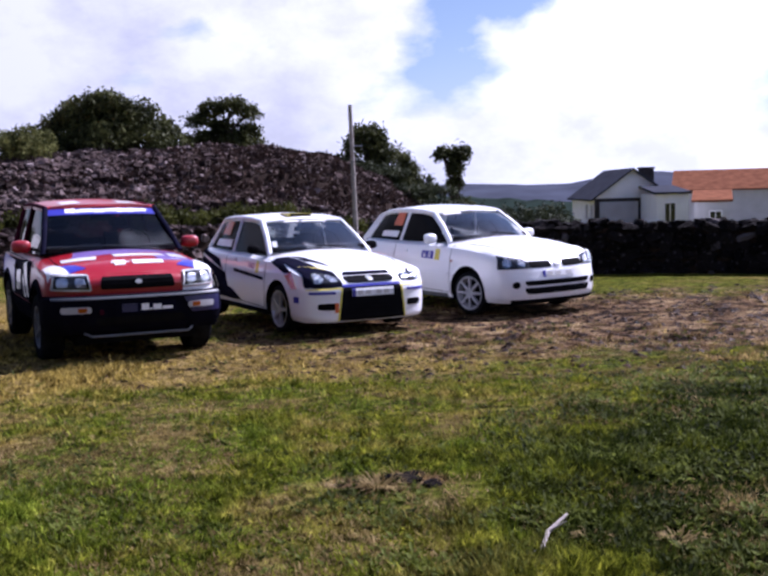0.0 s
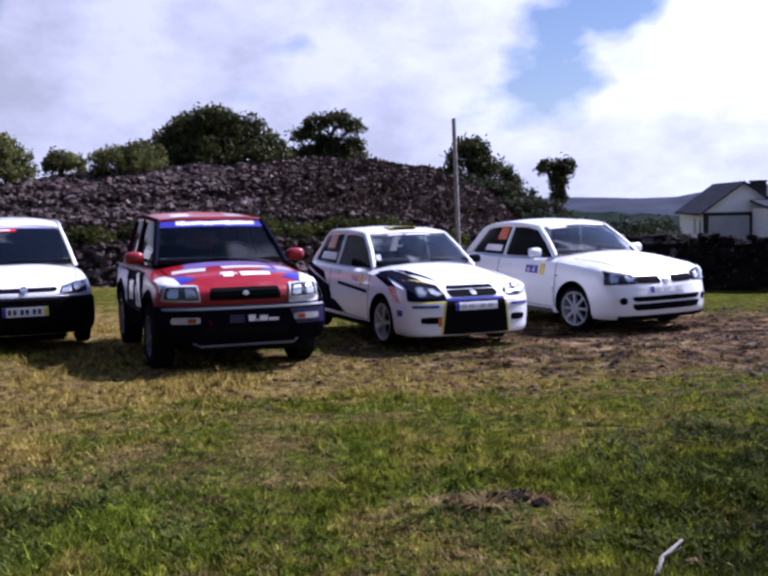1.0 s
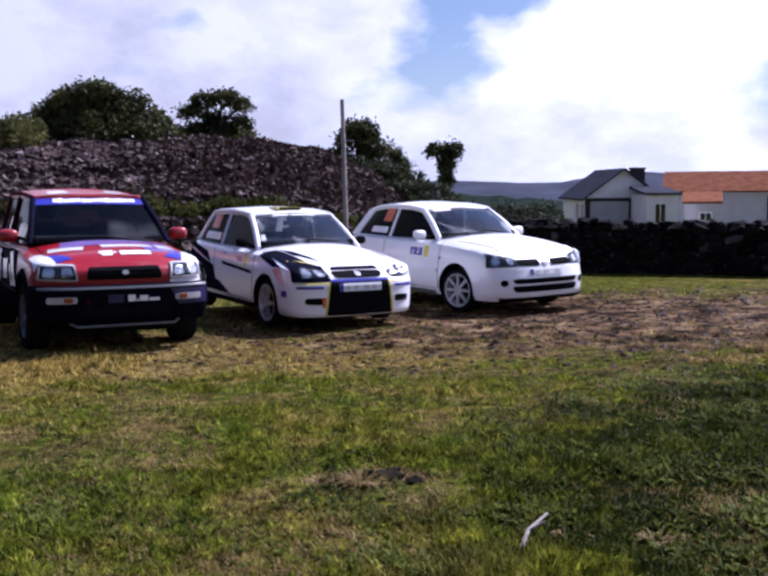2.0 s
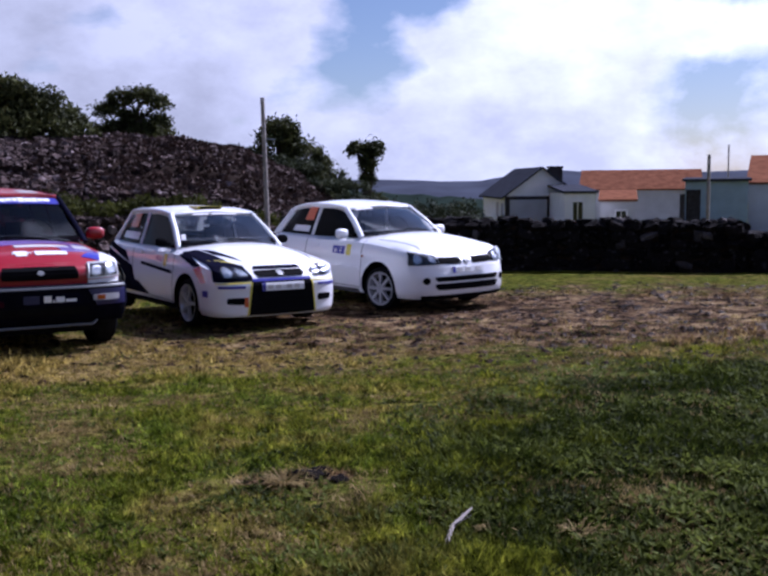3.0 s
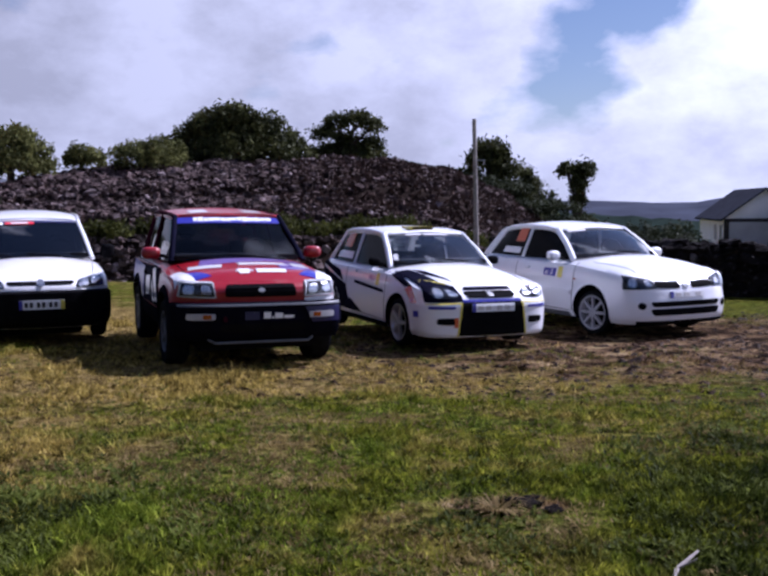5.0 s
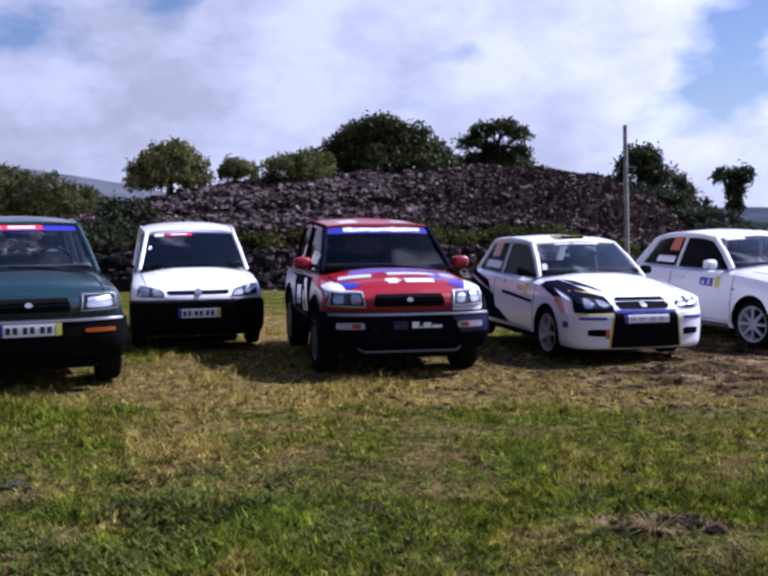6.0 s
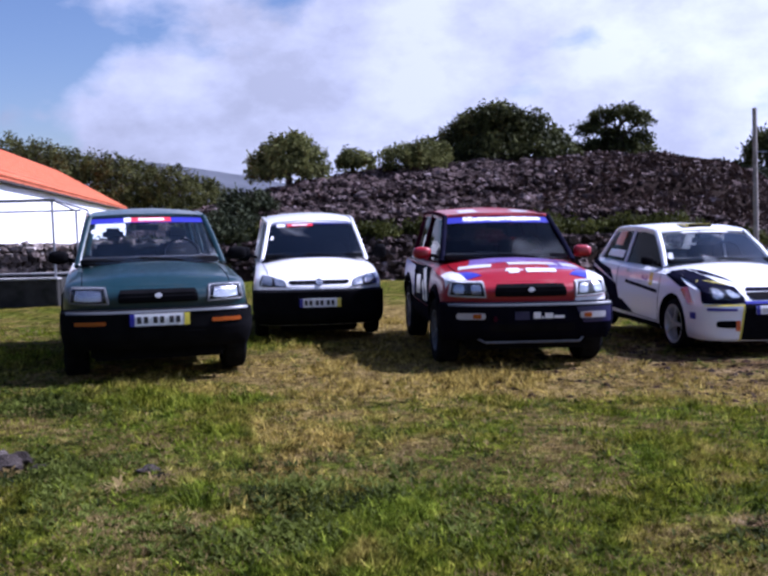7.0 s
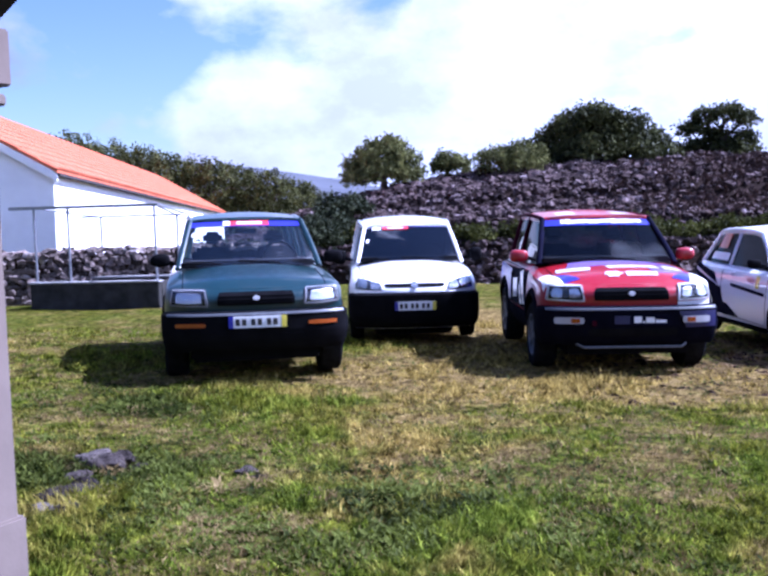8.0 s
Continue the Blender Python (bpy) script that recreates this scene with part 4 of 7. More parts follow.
def gabled(name, m, L, W, eave, peak, wall_mat, roof_mat, label, over=0.35, tiles=True, slab=0.12, fascia=None, base=-1.0, tw=0.24, rh=0.38):
    """A house: local x along its length from 0 to L, y from 0 to W, ridge along x."""
    root = thing(name, m, label, "house")
    bm = bmesh.new()
    t = 0.25
    box(bm, 0, L, 0, t, base, eave)
    box(bm, 0, L, W - t, W, base, eave)
    part("wall", bm, wall_mat, root)
    for x0 in (0, L - t):
        bm = bmesh.new()
        prism(bm, [(t, base), (W - t, base), (W - t, eave), (W, eave), (W / 2, peak), (0, eave), (t, eave)], t, Matrix.Translation((x0, 0, 0)) @ Matrix(((0, 0, 1, 0), (1, 0, 0, 0), (0, 1, 0, 0), (0, 0, 0, 1))))
        part("gable_wall", bm, wall_mat, root)
    k = (peak - eave) / (W / 2)
    for s in (0, 1):
        bm = bmesh.new()
        y0, y1 = (-over, W / 2) if s == 0 else (W + over, W / 2)
        z0 = eave - over * k
        top = [[Vector((x, y0, z0 + slab)), Vector((x, y1, peak + slab))] for x in (-over, L + over)]
        bot = [[Vector((x, y0, z0 + 0.01)), Vector((x, y1, peak + 0.01))] for x in (-over, L + over)]
        sheet(bm, top, bot)
        r = part("roof", bm, roof_mat, root)
        if tiles:
            bt = bmesh.new()
            p0 = Vector((-over, y0, z0 + slab))
            up = Vector((0, y1 - y0, peak - z0))
            roof_tiles(bt, p0, Vector((1, 0, 0)), up.normalized(), L + 2 * over, up.length, tw, rh)
            tagged(part("tiles", bt, roof_mat, r), kind="stuff")
        if fascia:
            bm = boxed(-over, L + over, min(y0, y0 + (0.05 if s == 0 else -0.05)) - 0.06, max(y0, y0 + (0.05 if s == 0 else -0.05)), z0 - 0.07, z0 + 0.0)
            part("fascia", bm, fascia, root)
    return root


def window_on(root, x0, x1, y, z0, z1, face, glass=WINDOW_GLASS, frame_mat=WHITEWASH, along="x"):
    """A framed window set on a wall: along local x at y, or along local y at x."""
    s = -1 if face < 0 else 1
    def bx(a0, a1, b0, b1, c0, c1):
        return boxed(a0, a1, min(b0, b1), max(b0, b1), c0, c1) if along == "x" else boxed(min(b0, b1), max(b0, b1), a0, a1, c0, c1)
    w = part("window", bx(x0, x1, y, y + s * 0.03, z0, z1), glass, root)
    for a0, a1, c0, c1 in ((x0 - 0.06, x1 + 0.06, z1, z1 + 0.07), (x0 - 0.06, x1 + 0.06, z0 - 0.07, z0), (x0 - 0.06, x0, z0, z1), (x1, x1 + 0.06, z0, z1), ((x0 + x1) / 2 - 0.02, (x0 + x1) / 2 + 0.02, z0, z1)):
        part("frame", bx(a0, a1, y, y + s * 0.06, c0, c1), frame_mat, w)


# long white farm building with the orange roof: its near corner, then along its lit side
P0, P1 = Vector((-17.9, 15.97, 0)), Vector((-35.06, 42.4, 0))
run = (P1 - P0).normalized()
yaw = math.degrees(math.atan2(run.y, run.x))
white_house = gabled("house", pose(P0.x, P0.y, 0, 0, 1.35, yaw), 36.8, 8.0, 2.83, 5.16, WHITEWASH, TERRACOTTA,
                     "long white rendered farm building with orange tile roof", over=0.13, fascia=DARKWOOD, tw=0.30, rh=0.5, slab=0.07)
for k in (0, 1):                        # pale barge boards under the tiles of the near gable
    y0, y1 = ((-0.13, 4.0), (8.13, 4.0))[k]
    zb, bm = 2.83 - 0.13 * 0.5825, bmesh.new()
    sheet(bm, [[Vector((-0.15, y0, zb - 0.20)), Vector((-0.15, y0, zb - 0.02))], [Vector((-0.15, y1, 4.96)), Vector((-0.15, y1, 5.14))]],
          [[Vector((-0.10, y0, zb - 0.20)), Vector((-0.10, y0, zb - 0.02))], [Vector((-0.10, y1, 4.96)), Vector((-0.10, y1, 5.14))]])
    part("barge_board", bm, WHITEWASH, white_house)
# behind the field wall, towards the sea: garage house, annexe, orange-roofed house, blue shed
gx, gy, ex, ey = 10.47, 59.1, 14.85, 59.1
wide = math.hypot(ex - gx, ey - gy)
ang = math.degrees(math.atan2(ey - gy, ex - gx))
front = pose(gx, gy, -1.6, 0, 0, ang)        # x along the front, y away
house_b = gabled("house", front @ pose(0, 0, 0, 0, 0, 90) @ Matrix.Translation((0, -wide, 0)), 9.0, wide, 2.35, 3.95, WHITEWASH, SLATE,
                 "pale grey gabled house with a wide garage door", over=0.3, tiles=False, base=-0.6)


def garage_door(root, y0, y1, z1):
    d = part("garage_door", boxed(-0.05, -0.005, y0, y1, 0, z1), GREYWASH, root)
    for k in range(5):
        part("panel", boxed(-0.075, -0.052, y0 + 0.04, y1 - 0.04, 0.04 + k * z1 / 5, (k + 1) * z1 / 5 - 0.03), GREYWASH, d)
    for q in ((y0 - 0.14, y0, 0, z1 + 0.2), (y1, y1 + 0.30, 0, z1 + 0.2), (y0, y1, z1, z1 + 0.2)):
        part("surround", boxed(-0.06, -0.004, q[0], q[1], q[2], q[3]), DARKWOOD, d)


garage_door(house_b, wide - 2.50, wide - 0.22, 2.1)
window_on(house_b, 0.8, 1.5, wide, 1.0, 1.9, 1)
window_on(house_b, 2.6, 3.3, wide, 1.0, 1.9, 1)
chimney = part("chimney", boxed(1.6, 2.4, 0.55, 1.35, 2.5, 4.0, 0.03), DARKWOOD, house_b)
part("cap", boxed(1.55, 2.45, 0.50, 1.40, 4.004, 4.12, 0.02), DARKWOOD, chimney)


def flat_block(name, az0, az1, d, z0, z1, wall, roof, label, deep=4.0, drop=0.25, category="shed", lip=0.15, square=False):
    """A block with a lean-to roof; square sets its front along x at that y."""
    (ax, ay), (bx_, by_) = polar(az0, d), polar(az1, d)
    if square:
        ax, ay, bx_, by_ = -math.tan(radians(az0)) * d, d, -math.tan(radians(az1)) * d, d
    w = math.hypot(bx_ - ax, by_ - ay)
    root = thing(name, pose(ax, ay, z0, 0, 0, math.degrees(math.atan2(by_ - ay, bx_ - ax))), label, category)
    part("wall", boxed(0, w, 0, deep, -0.6, z1 - z0), wall, root)
    h = z1 - z0
    bm = bmesh.new()
    sheet(bm, [[Vector((-lip, -lip, h + 0.13)), Vector((-lip, deep, h + 0.13 + drop))], [Vector((w + lip, -lip, h + 0.13)), Vector((w + lip, deep, h + 0.13 + drop))]],
          [[Vector((-lip, -lip, h + 0.004)), Vector((-lip, deep, h + drop))], [Vector((w + lip, -lip, h + 0.004)), Vector((w + lip, deep, h + drop))]])
    part("roof", bm, roof, root)
    return root, w


annexe, aw = flat_block("annexe", -13.4, -15.1, 55, -1.55, 0.90, WHITEWASH, SLATE, "white flat-roofed annexe beside the garage house", 3.9, 0.35, square=True)
window_on(annexe, aw * 0.26, aw * 0.58, 0, 0.75, 1.95, -1)
shed, sw = flat_block("shed", -15.4, -17.3, 60, -1.6, 0.35, GREYWASH, OLD_TILE, "low shed with rusty orange tile roof", 4, 0.55)
window_on(shed, sw * 0.45, sw * 0.75, 0, 0.9, 1.4, -1)
blue, bw = flat_block("shed", -20.0, -23.3, 52, -1.5, 1.50, BLUE_SHEET, SLATE, "pale blue sheet-clad shed with a flat roof", 6, 0.1)
part("doorway", boxed(0.05, 0.75, -0.03, -0.004, 0, 2.6), DARKWOOD, blue)
grey, gw = flat_block("house", -23.3, -27.5, 58, -1.5, 1.3, GREYWASH, OLD_TILE, "grey house with a rust-red roof", 6, 1.6, "house")
ox, oy = polar(-14.4, 72)
px, py = polar(-20.7, 72)
ow = math.hypot(px - ox, py - oy)
orange = gabled("house", pose(ox, oy, -2.0, 0, 0, math.degrees(math.atan2(py - oy, px - ox))), ow, 6.0, 3.0, 4.25, GREYWASH, OLD_TILE,
                "low house with an old orange tile roof", over=0.3, tiles=False)
part("doorway", boxed(ow * 0.84, ow * 0.90, -0.03, -0.004, 0, 2.6), DARKWOOD, orange)


# ---------- posts ----------
def post(name, x, y, top, r, label, lean=(0, 0), foot=None, bracket=0.0):
    z = ground_z(x, y) if foot is None else foot
    root = thing(name, Matrix.Translation((x, y, z)), label, "post", "wooden posts")
    bm = bmesh.new()
    h = top - z
    tube(bm, [(0, 0, -0.3), (lean[0] * 0.5, lean[1] * 0.5, h * 0.5), (lean[0], lean[1], h)], [r * 1.15, r, r * 0.85], 10)
    part("shaft", bm, WEATHERED, root, smooth=True, angle=50)
    if bracket:
        k = (h - bracket) / h
        part("bracket", tube(bmesh.new(), [(lean[0] * k, 0, h - bracket), (lean[0] * k + 0.24, 0.0, h - bracket - 0.01)], 0.016, 6), STEEL, root)
    return root


x, y = polar(3.65, 22.5)
post("wooden_post", x, y, 1.6 + 22.5 * math.tan(radians(4.9)), 0.055, "tall weathered wooden post leaning slightly", lean=(-0.07, 0), bracket=0.92)
x, y = polar(-21.25, 40)
post("wooden_post", x, y, 1.6 + 40 * math.tan(radians(1.36)), 0.07, "dark wooden pole beside the blue shed")
x, y = polar(-22.2, 75)
post("wooden_post", x, y, 1.6 + 75 * math.tan(radians(1.87)), 0.06, "thin distant utility pole")


# ---------- trough and pergola before the white building ----------
def build_trough():
    a, b = Vector((*polar(49.75, 20.4), 0)), Vector((*polar(42.9, 19.3), 0))
    r = (b - a).normalized()
    back = Vector((-r.y, r.x, 0))
    m = pose(a.x, a.y, ground_z(a.x, a.y) - 0.05, 0, 0, math.degrees(math.atan2(r.y, r.x)))
    L = (b - a).length
    root = thing("trough", m, "long low dark concrete trough on the grass", "trough")
    for q in ((0, L, 0, 0.18), (0, L, 1.6, 1.78), (0, 0.18, 0.184, 1.596), (L - 0.18, L, 0.184, 1.596)):
        part("side", boxed(*q, 0, 0.52, 0.015), DARK_CONCRETE, root)
    part("floor", boxed(0.184, L - 0.184, 0.184, 1.596, 0, 0.12), DARK_CONCRETE, root)
    part("rim", boxed(-0.03, L + 0.03, -0.03, 0.19, 0.524, 0.56, 0.01), CONCRETE, root)
    part("rim", boxed(-0.03, L + 0.03, 1.59, 1.81, 0.524, 0.56, 0.01), CONCRETE, root)
    perg = thing("pergola", m.copy(), "light pergola frame of thin galvanised posts", "pergola")

    def along(az, y):
        """How far along the trough a post stands at that azimuth, y behind its front."""
        d = Vector((-math.sin(radians(az)), math.cos(radians(az)), 0))
        o = a + back * y
        return (o.x * d.y - o.y * d.x) / (r.y * d.x - r.x * d.y)

    top, low = 1.97, 1.79
    f = [along(az, 0.09) for az in (49.35, 47.6, 42.95)]
    g = [along(az, 2.1) for az in (45.85, 41.7, 41.05)]
    for s in f:
        part("post", tube(bmesh.new(), [(s, 0.09, 0.56), (s, 0.09, top)], 0.024, 6), STEEL, perg)
    for s in g:
        part("post", tube(bmesh.new(), [(s, 2.1, 0.0), (s, 2.1, low)], 0.024, 6), STEEL, perg)
    part("beam", boxed(f[0] - 0.5, f[2] + 0.08, 0.05, 0.13, top, top + 0.06), STEEL, perg)
    part("beam", boxed(g[0] - 0.45, g[1] + 0.1, 2.07, 2.13, low, low + 0.04), STEEL, perg)
    for s, e in ((f[2], g[1]), (f[2] + 0.05, g[2]), (f[0], g[0])):
        part("beam", tube(bmesh.new(), [(s, 0.14, top + 0.03), (e, 2.06, low + 0.02)], 0.022, 6), STEEL, perg)


build_trough()


# ---------- the arched porch that the camera looks out of ----------
def build_porch():
    x0, y0 = polar(51.2, 3.3)                # right edge of the pillar, on the outer face
    x1, t, spring, top = 1.95, 0.36, 2.185, 3.75
    root = thing("porch", Matrix.Translation((x0, y0, 0)), "pale grey rendered porch with a wide arch on pillars", "porch")
    w = x1 - x0
    for a, b in ((-0.42, 0.0), (w, w + 0.42)):
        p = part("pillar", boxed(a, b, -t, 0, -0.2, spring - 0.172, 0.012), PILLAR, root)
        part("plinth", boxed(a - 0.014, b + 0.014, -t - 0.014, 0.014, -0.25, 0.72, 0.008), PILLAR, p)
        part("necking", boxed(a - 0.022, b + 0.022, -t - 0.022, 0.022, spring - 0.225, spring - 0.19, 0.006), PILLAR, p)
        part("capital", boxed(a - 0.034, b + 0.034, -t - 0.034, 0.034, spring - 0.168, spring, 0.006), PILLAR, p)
    half, slope = w / 2, radians(30)
    R = half / math.sin(slope)
    arc = [(half + R * math.sin(q), spring + 0.004 + R * (math.cos(q) - math.cos(slope))) for q in (slope * (1 - k / 14) for k in range(29))]
    bm = bmesh.new()
    prism(bm, [(-0.42, spring + 0.004)] + arc[::-1] + [(w + 0.42, spring + 0.004), (w + 0.42, top), (-0.42, top)], t, Matrix(((1, 0, 0, 0), (0, 0, -1, 0), (0, 1, 0, 0), (0, 0, 0, 1))))
    # dark material stands in for the shade on the backlit arch
    part("arch", bm, DARKWOOD, root, "arch over the opening, painted dark for its backlit shade")
    # walls and ceiling out of view, added to cut skylight on the car fronts
    part("wall", boxed(-0.42, w + 0.42, -6.0, -5.8, -0.2, top), GREYWASH, root)
    part("wall", boxed(-0.42, -0.25, -5.8, -2.2, -0.2, top), GREYWASH, root)
    part("wall", boxed(w + 0.25, w + 0.42, -5.8, -t - 0.05, -0.2, top), GREYWASH, root)
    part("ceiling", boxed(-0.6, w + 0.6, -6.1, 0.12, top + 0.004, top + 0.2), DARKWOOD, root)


build_porch()


# ---------- loose things on the grass ----------
def stick():
    x, y = polar(-8.3, 4.17)
    root = thing("stick", pose(x, y, ground_z(x, y) + 0.02, 0, -16, 43) @ Matrix.Scale(1.5, 4), "dry pale bent stick lying on the grass", "stick")
    part("shaft", tube(bmesh.new(), [(-0.13, 0.02, 0), (-0.05, 0.0, 0.01), (0.02, 0.035, 0.012), (0.13, 0.05, 0.006)], [0.006, 0.008, 0.007, 0.004], 6), WEATHERED, root)
    part("twig", tube(bmesh.new(), [(0.02, 0.035, 0.012), (0.07, 0.0, 0.03)], [0.004, 0.002], 5), WEATHERED, root)


stick()


def lump(name, x, y, s, tall, seed, material, label, category):
    """A rough rounded lump, half sunk in the turf."""
    rng = random.Random(seed)
    bm = bmesh.new()
    bmesh.ops.create_icosphere(bm, subdivisions=3, radius=0.5)
    for v in bm.verts:
        n = noise.noise(v.co * 2.6 + Vector((seed, 0, 0))) * 0.40 + noise.noise(v.co * 7 + Vector((0, seed, 0))) * 0.24
        v.co *= 1 + n
    ob = part(name, bm, material)
    ob.matrix_world = pose(x, y, ground_z(x, y) + 0.004, 0, 0, rng.uniform(0, 360)) @ Matrix.Diagonal((s, s * 0.75, s * tall, 1))
    tagged(ob, label, category, "stones in the turf")


def scattered_rocks():
    rng = random.Random(77)
    for az, d, s in ((47.6, 6.2, 0.26), (48.5, 6.1, 0.30), (49.3, 6.05, 0.24), (46.4, 6.75, 0.30), (45.5, 6.8, 0.22), (47.0, 6.9, 0.26), (38.7, 6.25, 0.16), (38.1, 6.1, 0.11), (48.6, 5.8, 0.14),
                     (49.8, 5.85, 0.18), (47.9, 6.5, 0.2), (46.2, 6.2, 0.11), (44.6, 6.6, 0.12)):
        x, y = polar(az, d)
        lump("rock", x, y, s, rng.uniform(0.4, 0.6), rng.randint(1, 900), FIELDSTONE, "low grey field stone half sunk in the turf", "rock")
    for az, d, s in ((0.9, 5.12, 0.22), (0.2, 5.2, 0.13), (-0.9, 5.05, 0.12)):
        x, y = polar(az, d)
        lump("earth_lump", x, y, s, 0.35, rng.randint(1, 900), DARK_EARTH, "dark lump of turned earth in the grass", "earth")


scattered_rocks()


def straw_tuft(az, d, size, count, seed):
    """Long dry blades fanned out flat from one root."""
    rng = np.random.default_rng(seed)
    x, y = polar(az, d)
    z = ground_z(x, y)
    vs, fs = [], []
    for _ in range(count):
        a, r, w = rng.uniform(0, 6.28), size * rng.uniform(0.4, 1.0), rng.uniform(0.003, 0.006)
        c, s, up = math.cos(a), math.sin(a), rng.uniform(0.1, 0.6)
        n = len(vs)
        vs += [(x + 0.02 * c - w * s, y + 0.02 * s + w * c, z), (x + 0.02 * c + w * s, y + 0.02 * s - w * c, z),
               (x + r * 0.6 * c + w * s, y + r * 0.6 * s - w * c, z + r * up * 0.6), (x + r * 0.6 * c - w * s, y + r * 0.6 * s + w * c, z + r * up * 0.6), (x + r * c, y + r * s, z + r * up * 0.45)]
        fs += [(n, n + 1, n + 2, n + 3), (n + 3, n + 2, n + 4)]
    flat_stuff("straw_tuft", vs, fs, GRASS_DRY, None, "pale dry grass fanned out from one root", "grass")


for az, d, size, count, seed in ((2.3, 5.02, 0.20, 140, 1), (-10.6, 4.25, 0.14, 60, 2), (34.5, 5.6, 0.16, 60, 3), (47.2, 6.0, 0.16, 60, 4), (40.2, 5.9, 0.2, 70, 5), (48.4, 5.95, 0.16, 80, 7), (47.2, 6.1, 0.15, 70, 8), (46.2, 6.5, 0.16, 50, 9), (38.2, 5.95, 0.2, 80, 10), (37.0, 6.1, 0.18, 60, 11), (-15.5, 4.3, 0.15, 60, 6)):
    straw_tuft(az, d, size, count, seed)

# ---------- cars ----------
class Car:
    """A car under construction. Local: x forward with 0 at the nose, y to its left, z up."""

    def __init__(self, name, m, label, length, nose, wide=1.05):
        self.root = thing(name, m, label, "car")
        self.shift = Matrix.Diagonal((1.03, wide, 1, 1)) @ Matrix.Translation((nose, 0, 0))
        self.ride = 0.0                 # how far the wheels stand up in a low body

    def add(self, name, bm, material, parent=None, label="", smooth=True, angle=35):
        bmesh.ops.transform(bm, matrix=self.shift, verts=bm.verts)
        return part(name, bm, material, parent or self.root, label, smooth, angle)

    def hull(self, name, material, L, W, front, rear, low, shoulder, crown, face, flank, wells=(), nose=0.0, r=0.06, label="", keep=False):
        """A body by its plan, heights and profiles: front and rear give depth and squareness of the rounded ends;
        low, shoulder and crown are heights over x; face and flank are insets over z, in front and on the sides."""
        rows, across = 18, 12
        ring = []                        # half outline from the nose's middle to the tail's: x, y, normal x, normal y
        R, n = front
        for i in range(17):
            t = math.pi / 2 * (i / 16) ** 1.15
            ring.append((-R + R * max(0.0, math.cos(t)) ** (2 / n), W * math.sin(t) ** (2 / n)))
        R2, n2 = rear
        m = max(2, int((L - R - R2) / 0.11))
        ring += [(-R - (L - R - R2) * i / m, W) for i in range(1, m)]
        for i in range(11):
            t = math.pi / 2 * i / 10
            ring.append((-L + R2 - R2 * math.sin(t) ** (2 / n2), W * max(0.0, math.cos(t)) ** (2 / n2)))
        bm = bmesh.new()
        cols = []
        for i, (x, y) in enumerate(ring):
            (xa, ya), (xb, yb) = ring[max(0, i - 1)], ring[min(len(ring) - 1, i + 1)]
            d = Vector((-(yb - ya), xb - xa))
            nx, ny = (1.0, 0.0) if i == 0 else (-1.0, 0.0) if i == len(ring) - 1 else tuple(-d.normalized())
            z0, z1 = lerp(low, x), lerp(shoulder, x)
            col = []
            for k in range(rows + 1):
                z = z0 + (z1 - z0) * k / rows
                f = max(0.0, abs(nx)) ** 1.5
                ins = f * lerp(face, z) + (1 - f) * lerp(flank, z)
                q = max(0.0, (z - (z1 - r)) / r)
                ins += r * (1 - math.sqrt(max(0.0, 1 - q * q)))
                yy = 0.0 if y < 1e-4 else max(0.012, y - ny * ins)
                col.append((nose + x - nx * ins, yy, z))
            cols.append(col)
        left = [[bm.verts.new(p) for p in col] for col in cols]
        right = [[l if p[1] == 0 else bm.verts.new((p[0], -p[1], p[2])) for l, p in zip(lc, col)] for lc, col in zip(left, cols)]

        def face_of(vs):
            vs = [v for i, v in enumerate(vs) if v not in vs[:i]]
            if len(vs) > 2:
                bm.faces.new(vs)
        for side in (left, right):
            for a, b in zip(side, side[1:]):
                for k in range(rows):
                    face_of((a[k], b[k], b[k + 1], a[k + 1]))
        for k, up in ((rows, 1), (0, 0)):
            strips = []
            for lc, rc, col in zip(left, right, cols):
                x, y, z = col[k]
                if y == 0:
                    strips.append([lc[k]] * (across + 1))
                    continue
                hi = lerp(crown, x - nose) * min(1.0, y / W * 1.15) ** 1.6 if up else 0.0
                strips.append([lc[k]] + [bm.verts.new((x, y * u, z + hi * (1 - abs(u) ** 2.3))) for u in (1 - 2 * j / across for j in range(1, across))] + [rc[k]])
            for a, b in zip(strips, strips[1:]):
                for j in range(across):
                    face_of((a[j], a[j + 1], b[j + 1], b[j]))
        bmesh.ops.recalc_face_normals(bm, faces=bm.faces)
        me = bpy.data.meshes.new(name)
        bm.to_mesh(me)
        bm.free()
        me.materials.append(material)
        me.materials.append(PLASTIC)
        ob = new(name, me)
        cutter = None
        if wells:
            cb = bmesh.new()
            for wx, wz, r in wells:
                for s in (1, -1):
                    bmesh.ops.create_cone(cb, cap_ends=True, segments=36, radius1=r, radius2=r, depth=0.42, matrix=pose(wx, s * 0.80, wz, 90, 0, 0))
            cm = bpy.data.meshes.new("cutter")
            cb.to_mesh(cm)
            cb.free()
            cm.materials.append(PLASTIC)
            cutter = new("cutter", cm)
            bo = ob.modifiers.new("wells", "BOOLEAN")
            bo.operation, bo.object, bo.solver, bo.material_mode = "DIFFERENCE", cutter, "EXACT", "TRANSFER"
        dg = bpy.context.evaluated_depsgraph_get()
        dg.update()
        done = bpy.data.meshes.new_from_object(ob.evaluated_get(dg))
        bpy.data.objects.remove(ob)
        if cutter:
            bpy.data.objects.remove(cutter)
